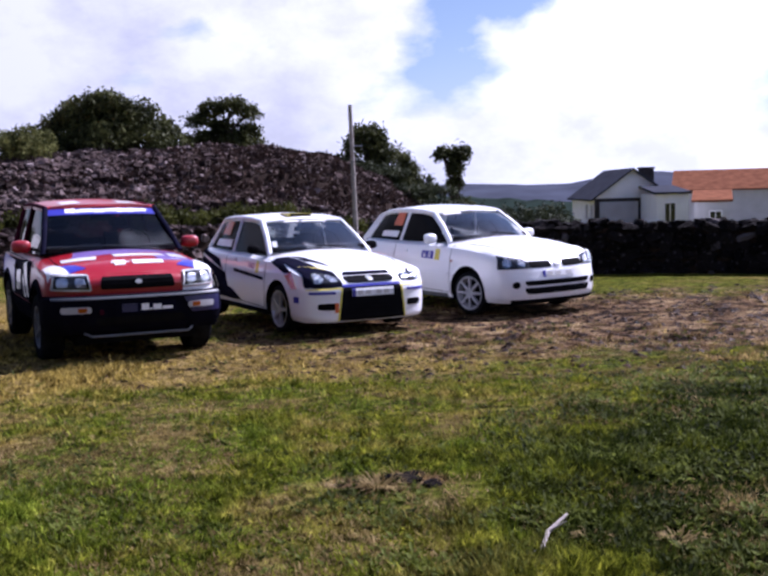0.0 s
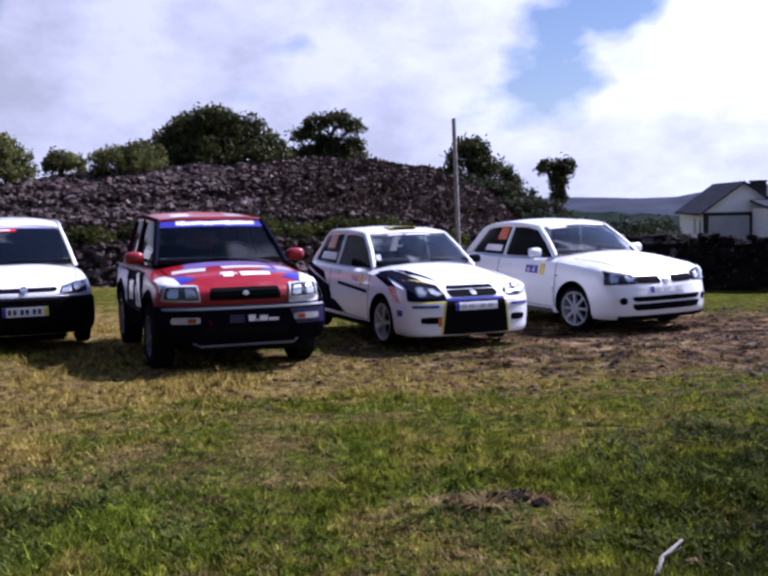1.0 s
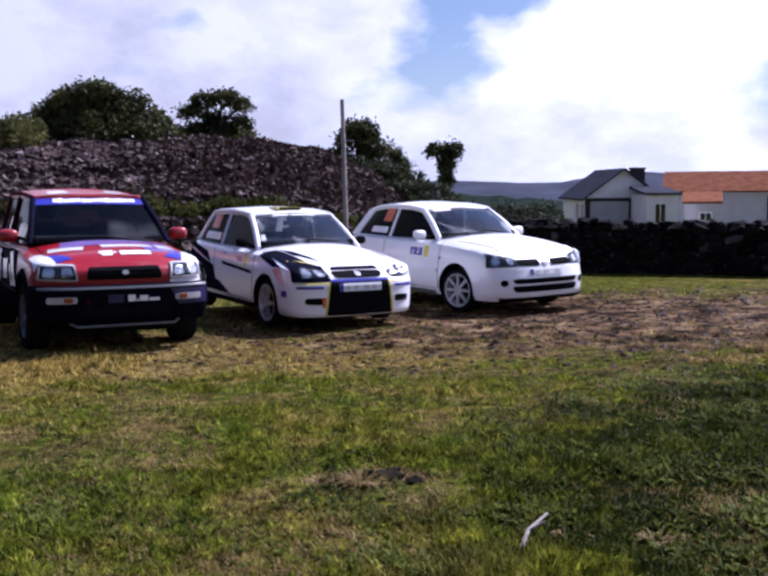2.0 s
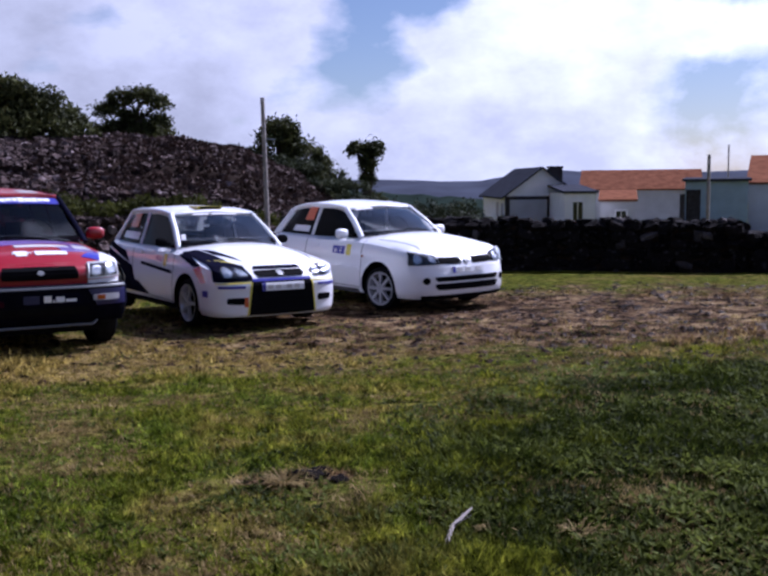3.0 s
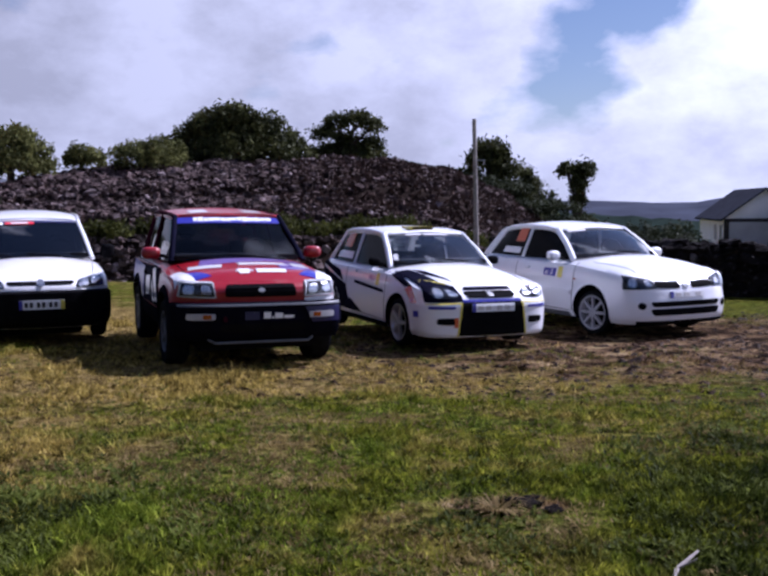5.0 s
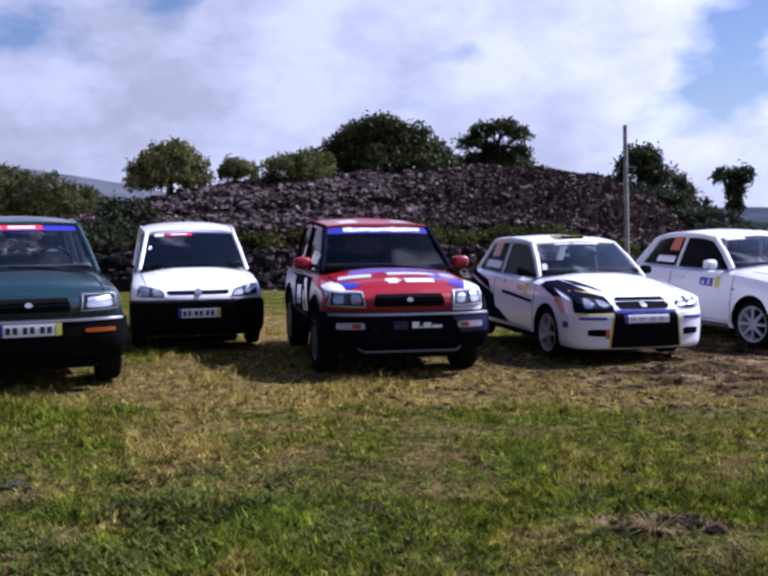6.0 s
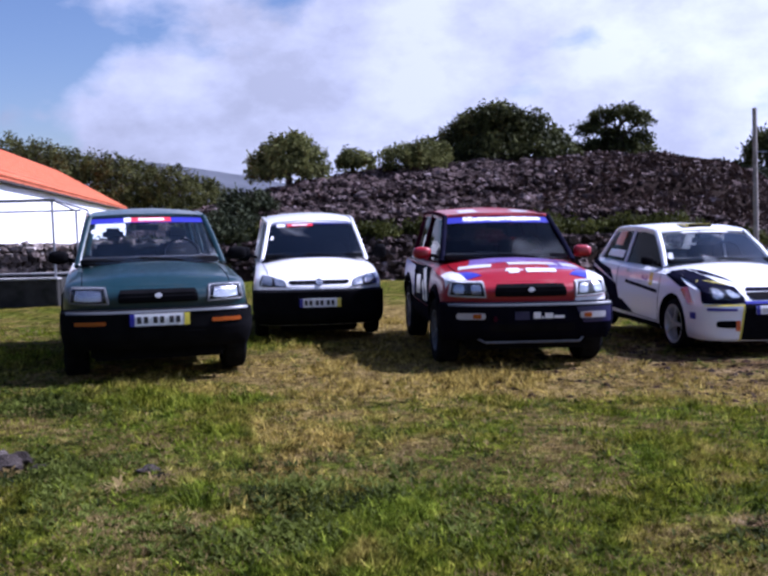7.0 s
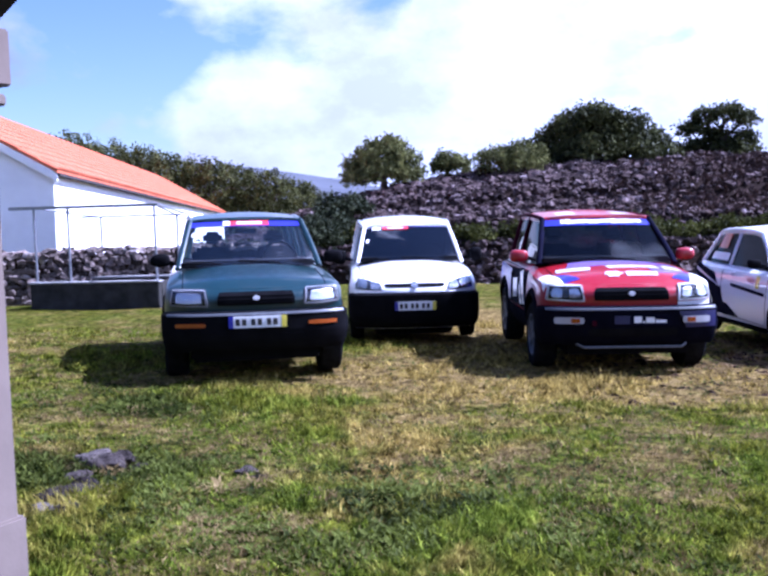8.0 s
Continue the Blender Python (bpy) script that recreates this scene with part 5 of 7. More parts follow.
        tree_ = BVHTree.FromPolygons([v.co.copy() for v in done.vertices], [tuple(p.vertices) for p in done.polygons])
        if keep:
            self.skin = tree_
        done.transform(self.shift)
        done.name = name
        done.shade_smooth()
        done.set_sharp_from_angle(angle=radians(38))
        body = new(name, done)
        body.parent = self.root
        if label:
            body["label"] = label
        return body

    def cast(self, view, u, v):
        """Where a line of sight square to the front, a side or the top meets the body."""
        o, d = {"front": ((1.5, u, v), (-1, 0, 0)), "right": ((u, -2.5, v), (0, 1, 0)), "left": ((u, 2.5, v), (0, -1, 0)), "top": ((u, v, 3), (0, 0, -1)), "back": ((-6, u, v), (1, 0, 0))}[view]
        hit, nrm, _, _ = self.skin.ray_cast(Vector(o), Vector(d))
        if hit is None:
            hit, nrm, _, _ = self.skin.find_nearest(Vector((0.0, u, v)) if view == "front" else Vector((u, -0.8 if view == "right" else 0.8, v)) if view in ("right", "left") else Vector((u, v, 1)))
        if nrm.dot(Vector(d)) > 0:
            nrm = -nrm
        return hit, nrm

    def slab(self, name, view, quad, material, lift=0.004, sink=0.02, n=6, k=4, rnd=0.0, parent=None, label=""):
        """A piece that hugs the body: a four-cornered outline in a view, raised by lift; rnd rounds its corners."""
        top, bot = [], []
        n, k, lift = n * 2, k * 2, lift + 0.002
        for i in range(n + 1):
            a, b = [], []
            for j in range(k + 1):
                s, t = 2 * i / n - 1, 2 * j / k - 1
                s2, t2 = s * math.sqrt(1 - rnd * t * t / 2), t * math.sqrt(1 - rnd * s * s / 2)
                s2, t2 = (s2 + 1) / 2, (t2 + 1) / 2
                (x0, y0), (x1, y1), (x2, y2), (x3, y3) = quad
                u = (1 - t2) * ((1 - s2) * x0 + s2 * x1) + t2 * ((1 - s2) * x3 + s2 * x2)
                v = (1 - t2) * ((1 - s2) * y0 + s2 * y1) + t2 * ((1 - s2) * y3 + s2 * y2)
                p, q = self.cast(view, u, v)
                a.append(p + q * lift)
                b.append(p - q * sink)
            top.append(a)
            bot.append(b)
        return self.add(name, sheet(bmesh.new(), top, bot), material, parent, label)

    def pane(self, name, quad, material, bulge=0.0, thick=0.005, out=(1, 0, 0), sub=(0, 1, 0, 1), lift=0.0, n=8, k=6, parent=None, label="", taper=0.0, edge=None):
        """A curved pane over four corners, or a film on part of it: sub gives the stretch u0, u1, v0, v1; edge bends its top."""
        c = [Vector(q) for q in quad]
        out = Vector(out).normalized()
        top, bot = [], []
        for i in range(n + 1):
            a, b = [], []
            for j in range(k + 1):
                s, t = sub[0] + (sub[1] - sub[0]) * i / n, sub[2] + (sub[3] - sub[2]) * j / k
                up = (1 - s) * c[3] + s * c[2]
                if edge:
                    ey, ez = edge(up.x)
                    up = Vector((up.x, math.copysign(ey, up.y), ez))
                p = (1 - t) * ((1 - s) * c[0] + s * c[1]) + t * up
                p = p + out * (bulge * (1 - taper * t) * (1 - (2 * s - 1) ** 2) + 0.2 * bulge * (1 - (2 * t - 1) ** 2) + lift)
                a.append(p)
                b.append(p - out * thick)
            top.append(a)
            bot.append(b)
        ob = self.add(name, sheet(bmesh.new(), top, bot), material, parent, label, angle=50)
        if "glass" in material.name:
            ob.visible_shadow = False
        return ob

    def beam(self, name, pts, width, depth, material, side):
        """A pillar: a flat bar along points, its broad face to the side given."""
        pts = [Vector(p) for p in pts]
        side = Vector(side).normalized()
        top, bot = [], []
        for i, p in enumerate(pts):
            d = (pts[min(i + 1, len(pts) - 1)] - pts[max(i - 1, 0)]).normalized()
            w = d.cross(side).normalized()
            half = width / 2
            top.append([p - w * half - side * depth * 0.35, p - w * half * 0.8 + side * depth * 0.3, p + side * depth * 0.5, p + w * half * 0.8 + side * depth * 0.3, p + w * half - side * depth * 0.35])
            bot.append([p + w * k * half - side * depth * 0.5 for k in (-0.9, -0.5, 0, 0.5, 0.9)])
        return self.add(name, sheet(bmesh.new(), top, bot), material, angle=60)

    def wheel(self, x, y, r, width, rim_r, spokes, rim_mat, steer=0.0, style="spoke"):
        s = 1 if y > 0 else -1
        m = pose(x, y, r + self.ride, 0, 0, steer) @ pose(0, 0, 0, -90 * s, 0, 0)       # local z points outwards
        w = width / 2
        bm = lathe(bmesh.new(), [(rim_r, -w * 0.9), (rim_r + 0.02, -w), (r - 0.03, -w), (r - 0.006, -w * 0.8), (r, -w * 0.4), (r, w * 0.4), (r - 0.006, w * 0.8), (r - 0.03, w), (rim_r + 0.02, w), (rim_r, w * 0.9)], 32, m)
        bmesh.ops.recalc_face_normals(bm, faces=bm.faces)
        wheel = self.add("wheel", bm, TYRE, label="black rubber tyre")
        wheel.name = "wheel"
        bm = lathe(bmesh.new(), [(rim_r - 0.03, w * 0.5), (rim_r - 0.012, w * 0.92), (rim_r + 0.006, w * 0.95), (rim_r + 0.002, -w * 0.9), (rim_r - 0.03, -w * 0.6)], 32, m)
        bmesh.ops.recalc_face_normals(bm, faces=bm.faces)
        rim = self.add("rim", bm, rim_mat, wheel)
        for k in range(spokes):
            a = 2 * math.pi * k / spokes
            bs = bmesh.new()
            prism(bs, [(0.03, -0.022), (rim_r - 0.02, -0.014), (rim_r - 0.02, 0.014), (0.03, 0.022)], 0.028, m @ pose(0, 0, w * 0.62, 0, 0, math.degrees(a)))
            self.add("spoke", bs, rim_mat, wheel, smooth=False)
        bh = lathe(bmesh.new(), [(0.0005, w * 0.55), (0.05, w * 0.55), (0.05, w * 0.80), (0.035, w * 0.88), (0.0005, w * 0.88)], 16, m)
        self.add("hub", bh, rim_mat, wheel)
        bd = lathe(bmesh.new(), [(0.0005, w * 0.1), (rim_r * 0.8, w * 0.1), (rim_r * 0.8, w * 0.2), (0.0005, w * 0.2)], 24, m)
        self.add("brake_disc", bd, PLASTIC, wheel)

    def mirror(self, x, y, z, material, w=0.17, h=0.12):
        s = 1 if y > 0 else -1
        bm = bmesh.new()
        bmesh.ops.create_icosphere(bm, subdivisions=3, radius=0.5)
        for v in bm.verts:
            v.co = Vector((math.copysign(abs(v.co.x * 2) ** 0.8, v.co.x) * 0.06, math.copysign(abs(v.co.y * 2) ** 0.7, v.co.y) * w / 2, math.copysign(abs(v.co.z * 2) ** 0.7, v.co.z) * h / 2))
            if v.co.x < -0.02:
                v.co.x = -0.02
        bmesh.ops.translate(bm, vec=(x, y, z), verts=bm.verts)
        mir = self.add("mirror", bm, material)
        bm = boxed(x - 0.024, x - 0.021, y - w * 0.42, y + w * 0.42, z - h * 0.4, z + h * 0.4)
        self.add("mirror_glass", bm, CHROME, mir)
        self.add("arm", tube(bmesh.new(), [(x, y - s * w * 0.4, z - 0.02), (x - 0.02, y - s * (w * 0.5 + 0.09), z - 0.05)], 0.022, 6), PLASTIC, mir)

    def lamp(self, quad, rnd=0.5, view="front", bulbs=2, fill=0.78, bezel=None, bowl=0.35, edge=0.1):
        """A headlamp: housing, bright reflector bowls and a clear lens that hug the nose."""
        h = self.slab("headlamp", view, quad, PLASTIC, 0.009, 0.03, 8, 6, rnd)
        (x0, y0), (x1, y1), (x2, y2), (x3, y3) = quad
        for b in range(bulbs):
            s0, s1 = (b + 0.5 - fill / 2) / bulbs, (b + 0.5 + fill / 2) / bulbs
            q = [(x0 + (x1 - x0) * s0, y0 + (y1 - y0) * s0 + edge * (y3 - y0)), (x0 + (x1 - x0) * s1, y0 + (y1 - y0) * s1 + edge * (y3 - y0)),
                 (x3 + (x2 - x3) * s1, y3 + (y2 - y3) * s1 - edge * (y3 - y0)), (x3 + (x2 - x3) * s0, y3 + (y2 - y3) * s0 - edge * (y3 - y0))]
            self.slab("reflector", view, q, LAMP_BOWL, 0.013, 0.0, 8, 6, bowl, h)
        if bezel:                        # bright frame round the lens
            for a, b in ((0, 1), (1, 2), (2, 3), (3, 0)):
                (ax, ay), (bx, by) = quad[a], quad[b]
                d = Vector((bx - ax, by - ay)).normalized() * 0.008
                self.slab("bezel", view, [(ax - d.y, ay + d.x), (bx - d.y, by + d.x), (bx + d.y, by - d.x), (ax + d.y, ay - d.x)], bezel, 0.018, 0.01, 8, 1, 0.0, h)
        ln = self.slab("lens", view, quad, LENS, 0.022, -0.017, 8, 6, rnd, h)
        ln.visible_shadow = False
        return h

    def plate(self, view, u0, u1, v0, v1, marks=3, yellow=False, bars=INK, lift=0.012):
        p = self.slab("number_plate", view, [(u0, v0), (u1, v0), (u1, v1), (u0, v1)], PLATE, lift, 0.03, 2, 2)
        w = u1 - u0
        a, b = (0.10, 0.88 if yellow else 0.96)
        for k in range(marks):
            at = k + 0.4 * (k // 2)            # figures in pairs
            c0 = u0 + w * (a + (b - a) * (at + 0.16) / (marks * 1.16))
            c1 = u0 + w * (a + (b - a) * (at + 0.80) / (marks * 1.16))
            self.slab("bar", view, [(c0, v0 + (v1 - v0) * 0.22), (c1, v0 + (v1 - v0) * 0.22), (c1, v0 + (v1 - v0) * 0.78), (c0, v0 + (v1 - v0) * 0.78)], bars, lift + 0.003, 0, 2, 2, parent=p)
        self.slab("eu_strip", view, [(u0, v0), (u0 + w * 0.08, v0), (u0 + w * 0.08, v1), (u0, v1)], P_BLUE, lift + 0.002, 0, 2, 2, parent=p)
        if yellow:
            self.slab("yellow_strip", view, [(u1 - w * 0.09, v0), (u1, v0), (u1, v1), (u1 - w * 0.09, v1)], P_YELLOW, lift + 0.002, 0, 2, 2, parent=p)
        return p

    def cabin(self, A0, A1, B0, B1, C0, C1, D0, D1, crown, paint_mat, glass, side_glass, roof_mat=None, extra_pillar=None, front_w=0.06, rear_solid=True, rear_w=0.11, interior=True, bow=0.07, front_mat=None, rail_mat=None):
        """The greenhouse: pillars, roof, panes and what stands inside. Points are of the left side; each is mirrored."""
        mir = lambda p: (p[0], -p[1], p[2])
        pts = {k: v for k, v in zip("A0 A1 B0 B1 C0 C1 D0 D1".split(), (A0, A1, B0, B1, C0, C1, D0, D1))}
        roof_mat = roof_mat or paint_mat
        top, bot = [], []
        n, k = 18, 12
        xs = [A1[0], B1[0], C1[0], D1[0]]
        cy, cz = np.polyfit(xs, [A1[1], B1[1], C1[1], D1[1]], 3), np.polyfit(xs, [A1[2], B1[2], C1[2], D1[2]], 3)
        rail = lambda x: (float(np.polyval(cy, x)), float(np.polyval(cz, x)))      # the roof's edge, one smooth bow
        self.rail = rail
        for i in range(n + 1):
            x = A1[0] + 0.03 + (D1[0] - 0.05 - A1[0]) * i / n
            w, ze = rail(x)
            w += 0.02
            a, b = [], []
            for j in range(k + 1):
                t = 2 * j / k - 1
                edge = max(0.0, abs(t) - 0.8) / 0.2
                z = ze + 0.015 + crown * (1 - t * t) * (0.35 + 0.65 * math.sin(math.pi * min(1, max(0.0, (i / n) * 0.9 + 0.08)))) - 0.03 * edge ** 2
                a.append(Vector((x, w * t, z)))
                b.append(Vector((x, w * t * 0.985, z - 0.035)))
            top.append(a)
            bot.append(b)
        self.roof_grid = top
        roof = self.add("roof", sheet(bmesh.new(), top, bot), roof_mat, angle=50)
        lining = [[[p - Vector((0, 0, dz)) for p in row[1:-1]] for row in bot[1:-1]] for dz in (0.004, 0.02)]
        self.add("headlining", sheet(bmesh.new(), *lining), CABIN, roof)
        for s in (1, -1):
            f = (lambda p: p) if s == 1 else mir
            out = (0, s, 0.25)
            self.beam("pillar", [f(A0), tuple((Vector(f(A0)) + Vector(f(A1))) / 2 + Vector((0.02, 0, 0.01))), f(A1)], front_w, 0.05, front_mat or paint_mat, (0.5, s, 0.3))
            self.beam("pillar", [f(B0), f(B1)], 0.05, 0.04, rail_mat or paint_mat, out)
            self.beam("pillar", [f(C0), f(C1)], rear_w, 0.05, rail_mat or paint_mat, out)
            self.beam("pillar", [f(D0), f(D1)], 0.10, 0.05, paint_mat, (-0.6, s, 0.2))
            self.beam("roof_rail", [f((x, *rail(x))) for x in np.linspace(A1[0], D1[0], 15)], 0.055, 0.05, rail_mat or paint_mat, (0, s, 0.8))
            self.pane("side_window", [f(A0), f(B0), f(B1), f(A1)], side_glass, 0.012, 0.005, out, lift=-0.012, edge=rail)
            self.pane("rear_side_window", [f(B0), f(C0), f(C1), f(B1)], side_glass, 0.012, 0.005, out, lift=-0.012, edge=rail)
            self.pane("quarter_panel", [f(C0), f(D0), f(D1), f(C1)], paint_mat if rear_solid else side_glass, 0.0, 0.03 if rear_solid else 0.005, out, lift=-0.004, edge=rail)
        shield = self.pane("windscreen", [mir(A0), A0, A1, mir(A1)], glass, bow, 0.006, (1, 0, 0.45), lift=-0.006, n=16, taper=0.7)
        self.pane("rear_window", [mir(D0), D0, D1, mir(D1)], glass, 0.03, 0.006, (-1, 0, 0.3))
        self.screen = ([mir(A0), A0, A1, mir(A1)], bow, (1, 0, 0.45), shield)
        self.beam("header", [mir(A1), ((A1[0] + bow * 0.27), 0, A1[2] + bow * 0.13 + 0.012), A1], 0.07, 0.04, roof_mat, (0.5, 0, 1))
        self.beam("rear_header", [mir(D1), (D1[0] - 0.02, 0, D1[2] + 0.02), D1], 0.07, 0.04, roof_mat, (-0.5, 0, 1))
        if not interior:
            return
        # inside
        z0 = max(A0[2], C0[2]) + 0.10
        w0 = A0[1] - 0.03
        bm = boxed(C0[0] + 0.1, A0[0] - 0.08, -w0, w0, z0 - 0.10, z0 - 0.07, 0.012)
        self.add("deck", bm, CABIN)
        self.add("dashboard", boxed(A0[0] - 0.42, A0[0] + 0.0, -w0 + 0.02, w0 - 0.02, z0 - 0.10, z0 - 0.03, 0.02), CABIN)
        for y in (0.34, -0.34):
            sx = B0[0] + 0.12
            seat = self.add("seat", boxed(-0.06, 0.06, -0.23, 0.23, -0.05, 0.36, 0.05, pose(sx, y, z0 - 0.27, 0, -14, 0)), SEATS)
            self.add("headrest", boxed(-0.045, 0.045, -0.11, 0.11, 0.40, 0.55, 0.04, pose(sx, y, z0 - 0.27, 0, -14, 0)), SEATS, seat)
        self.add("rear_bench", boxed(-0.06, 0.06, -w0 * 0.85, w0 * 0.85, -0.05, 0.08, 0.05, pose(C0[0] + 0.25, 0, z0 - 0.08, 0, -14, 0)), SEATS)
        sm = pose(A0[0] - 0.52, 0.34, z0 - 0.02, 0, 65, 0)
        ring = [sm @ Vector((0.18 * math.cos(a), 0.18 * math.sin(a), 0)) for a in (2 * math.pi * q / 20 for q in range(21))]
        self.add("steering_wheel", tube(bmesh.new(), ring, 0.015, 6), PLASTIC)
        self.pane("rear_mirror", [(A1[0] + 0.02, -0.11, A1[2] - 0.14), (A1[0] + 0.02, 0.11, A1[2] - 0.14), (A1[0] + 0.02, 0.11, A1[2] - 0.08), (A1[0] + 0.02, -0.11, A1[2] - 0.08)], PLASTIC, 0.005, 0.02)

    def film(self, name, material, u0, u1, v0, v1, lift=0.004, label=""):
        """A film on the outside of the windscreen."""
        quad, bulge, out, shield = self.screen
        return self.pane(name, quad, material, bulge, 0.002, out, (u0, u1, v0, v1), lift, 10, 2, shield, label, 0.7)

    def wipers(self):
        quad, bulge, out, shield = self.screen
        c = [Vector(q) for q in quad]
        o = Vector(out).normalized()
        for s0, s1 in ((0.30, 0.02), (0.72, 0.42)):
            pts = []
            for k in range(6):
                s, t = s0 + (s1 - s0) * k / 5, 0.015 + 0.06 * k / 5
                pts.append((1 - t) * ((1 - s) * c[0] + s * c[1]) + t * ((1 - s) * c[3] + s * c[2]) + o * (bulge * (1 - 0.7 * t) * (1 - (2 * s - 1) ** 2) + 0.2 * bulge * (1 - (2 * t - 1) ** 2) + 0.02))
            self.add("wiper", tube(bmesh.new(), pts, 0.011, 5), PLASTIC)

    def seams(self, lines, parent=None, mat=None, w=0.007):
        """Door and bonnet gaps: thin dark strips that hug the body."""
        for view, (u0, v0), (u1, v1) in lines:
            d = Vector((u1 - u0, v1 - v0)).normalized()
            nx, ny = -d.y * w / 2, d.x * w / 2
            self.slab("seam", view, [(u0 + nx, v0 + ny), (u1 + nx, v1 + ny), (u1 - nx, v1 - ny), (u0 - nx, v0 - ny)], mat or PLASTIC, 0.0012, 0.004, 10, 1)


def car_pose(nose_x, nose_y, heading, length, lean=0.0, up=0.0):
    """A car standing on the ground with its nose there; heading in degrees, lean tips its left side down."""
    h = radians(heading)
    cx, cy = nose_x - math.cos(h) * length / 2, nose_y - math.sin(h) * length / 2
    return pose(cx, cy, ground_z(cx, cy) - 0.01 + up, 0, 0, heading) @ pose(0, 0, 0, lean, 0, 0)


def off_roader(name, m, label, body_mat, low_mat, rally):
    L = 3.70
    c = Car(name, m, label, L, L / 2)
    wells = [(-0.80, 0.35, 0.43), (-3.00, 0.35, 0.43)]
    c.hull("body", body_mat, 3.63, 0.835, (0.46, 2.9), (0.30, 3.0), [(-3.7, 0.42), (-3.3, 0.34), (0, 0.34)],
           [(-3.7, 1.01), (-3.4, 1.04), (-1.35, 1.04), (-1.1, 1.03), (-0.8, 1.0), (-0.4, 0.965), (-0.12, 0.93), (0, 0.905)],
           [(-3.7, 0.01), (-1.45, 0.02), (-1.22, 0.06), (-1.0, 0.085), (-0.5, 0.07), (-0.15, 0.045), (0, 0.02)],
           [(0.33, 0.10), (0.5, 0.04), (0.74, 0.03), (0.80, 0.02), (0.87, 0.04), (0.94, 0.085)],
           [(0.34, 0.07), (0.45, 0.02), (0.62, 0.0), (0.80, 0.004), (0.95, 0.02), (1.05, 0.04)], wells, nose=-0.045, r=0.07, keep=True)
    # bumper: a shell of its own round the nose
    skin = c.skin
    c.hull("bumper", low_mat, 0.42, 0.865, (0.34, 3.0), (0.04, 6.0), [(-0.5, 0.38), (-0.3, 0.31), (0, 0.33)], [(-0.5, 0.70), (0, 0.715)], [(-0.5, 0.0), (0, 0.0)],
           [(0.30, 0.12), (0.36, 0.06), (0.44, 0.02), (0.52, 0.0), (0.66, 0.0), (0.72, 0.01)], [(0.30, 0.06), (0.40, 0.02), (0.5, 0.0), (0.72, 0.005)], [(-0.80, 0.35, 0.44)], nose=0.02, r=0.035, keep=True)
    c.slab("bumper_trim", "front", [(-0.80, 0.676), (0.80, 0.676), (0.80, 0.694), (-0.80, 0.694)], TRIM_LIGHT, 0.008, 0.02, 24, 1)
    for s in (1, -1):
        f = c.slab("indicator", "front", [(s * 0.46, 0.545 if rally else 0.572), (s * 0.73, 0.545 if rally else 0.572), (s * 0.73, 0.61), (s * 0.46, 0.61)], WHITE_RIM if rally else AMBER, 0.010, 0.02, 8, 3, 0.3)
        if rally:
            c.slab("lens", "front", [(s * 0.50, 0.555), (s * 0.58, 0.555), (s * 0.58, 0.60), (s * 0.50, 0.60)], AMBER, 0.014, 0.0, 4, 3, 0.2, f)
    c.slab("intake", "front", [(-0.42, 0.42), (0.42, 0.42), (0.42, 0.50), (-0.42, 0.50)], PLASTIC, 0.004, 0.02, 10, 3, 0.2)
    if rally:
        c.slab("decal", "front", [(-0.18, 0.54), (-0.04, 0.54), (-0.04, 0.62), (-0.18, 0.62)], P_DEEP, 0.008, 0.01, 4, 2)
        pl = c.slab("decal", "front", [(-0.03, 0.525), (0.33, 0.525), (0.33, 0.63), (-0.03, 0.63)], P_NAVY, 0.006, 0.01, 6, 2)
        for k, (u0, u1, v0, v1) in enumerate(((0.0, 0.07, 0.55, 0.615), (0.08, 0.10, 0.55, 0.57), (0.11, 0.19, 0.55, 0.605), (0.20, 0.30, 0.55, 0.58))):
            c.slab("bar", "front", [(u0, v0), (u1, v0), (u1, v1), (u0, v1)], P_FILM, 0.010, 0.0, 3, 1, parent=pl)
        c.slab("tow_hook", "front", [(-0.39, 0.525), (-0.35, 0.525), (-0.35, 0.58), (-0.39, 0.58)], P_MAROON, 0.03, 0.02, 3, 3, 0.8)
        c.slab("decal", "front", [(0.50, 0.50), (0.80, 0.50), (0.80, 0.66), (0.42, 0.66)], P_DEEP, 0.005, 0.01, 8, 3)
    else:
        c.plate("front", -0.26, 0.26, 0.56, 0.67, 6, True, lift=0.03)
    c.skin = skin
    # nose
    g = c.slab("grille", "front", [(-0.36, 0.765), (0.36, 0.765), (0.34, 0.885), (-0.34, 0.885)], PLASTIC, 0.006, 0.03, 10, 3, 0.15)
    for k in range(3):
        z = 0.785 + 0.03 * k
        c.slab("slat", "front", [(-0.33, z), (0.33, z), (0.33, z + 0.010), (-0.33, z + 0.010)], PLASTIC, 0.013, 0.0, 10, 1, parent=g)
    c.slab("badge", "front", [(-0.034, 0.81), (0.034, 0.81), (0.034, 0.845), (-0.034, 0.845)], PALE_BEZEL, 0.02, 0.0, 6, 6, 1.0, g)
    for s in (1, -1):
        c.lamp([(s * 0.44, 0.765), (s * 0.765, 0.775), (s * 0.745, 0.905), (s * 0.46, 0.895)], 0.12, bulbs=2 if rally else 1, fill=0.62 if rally else 0.72, bezel=PALE_BEZEL if rally else TRIM_LIGHT, bowl=0.7 if rally else 0.3, edge=0.16)
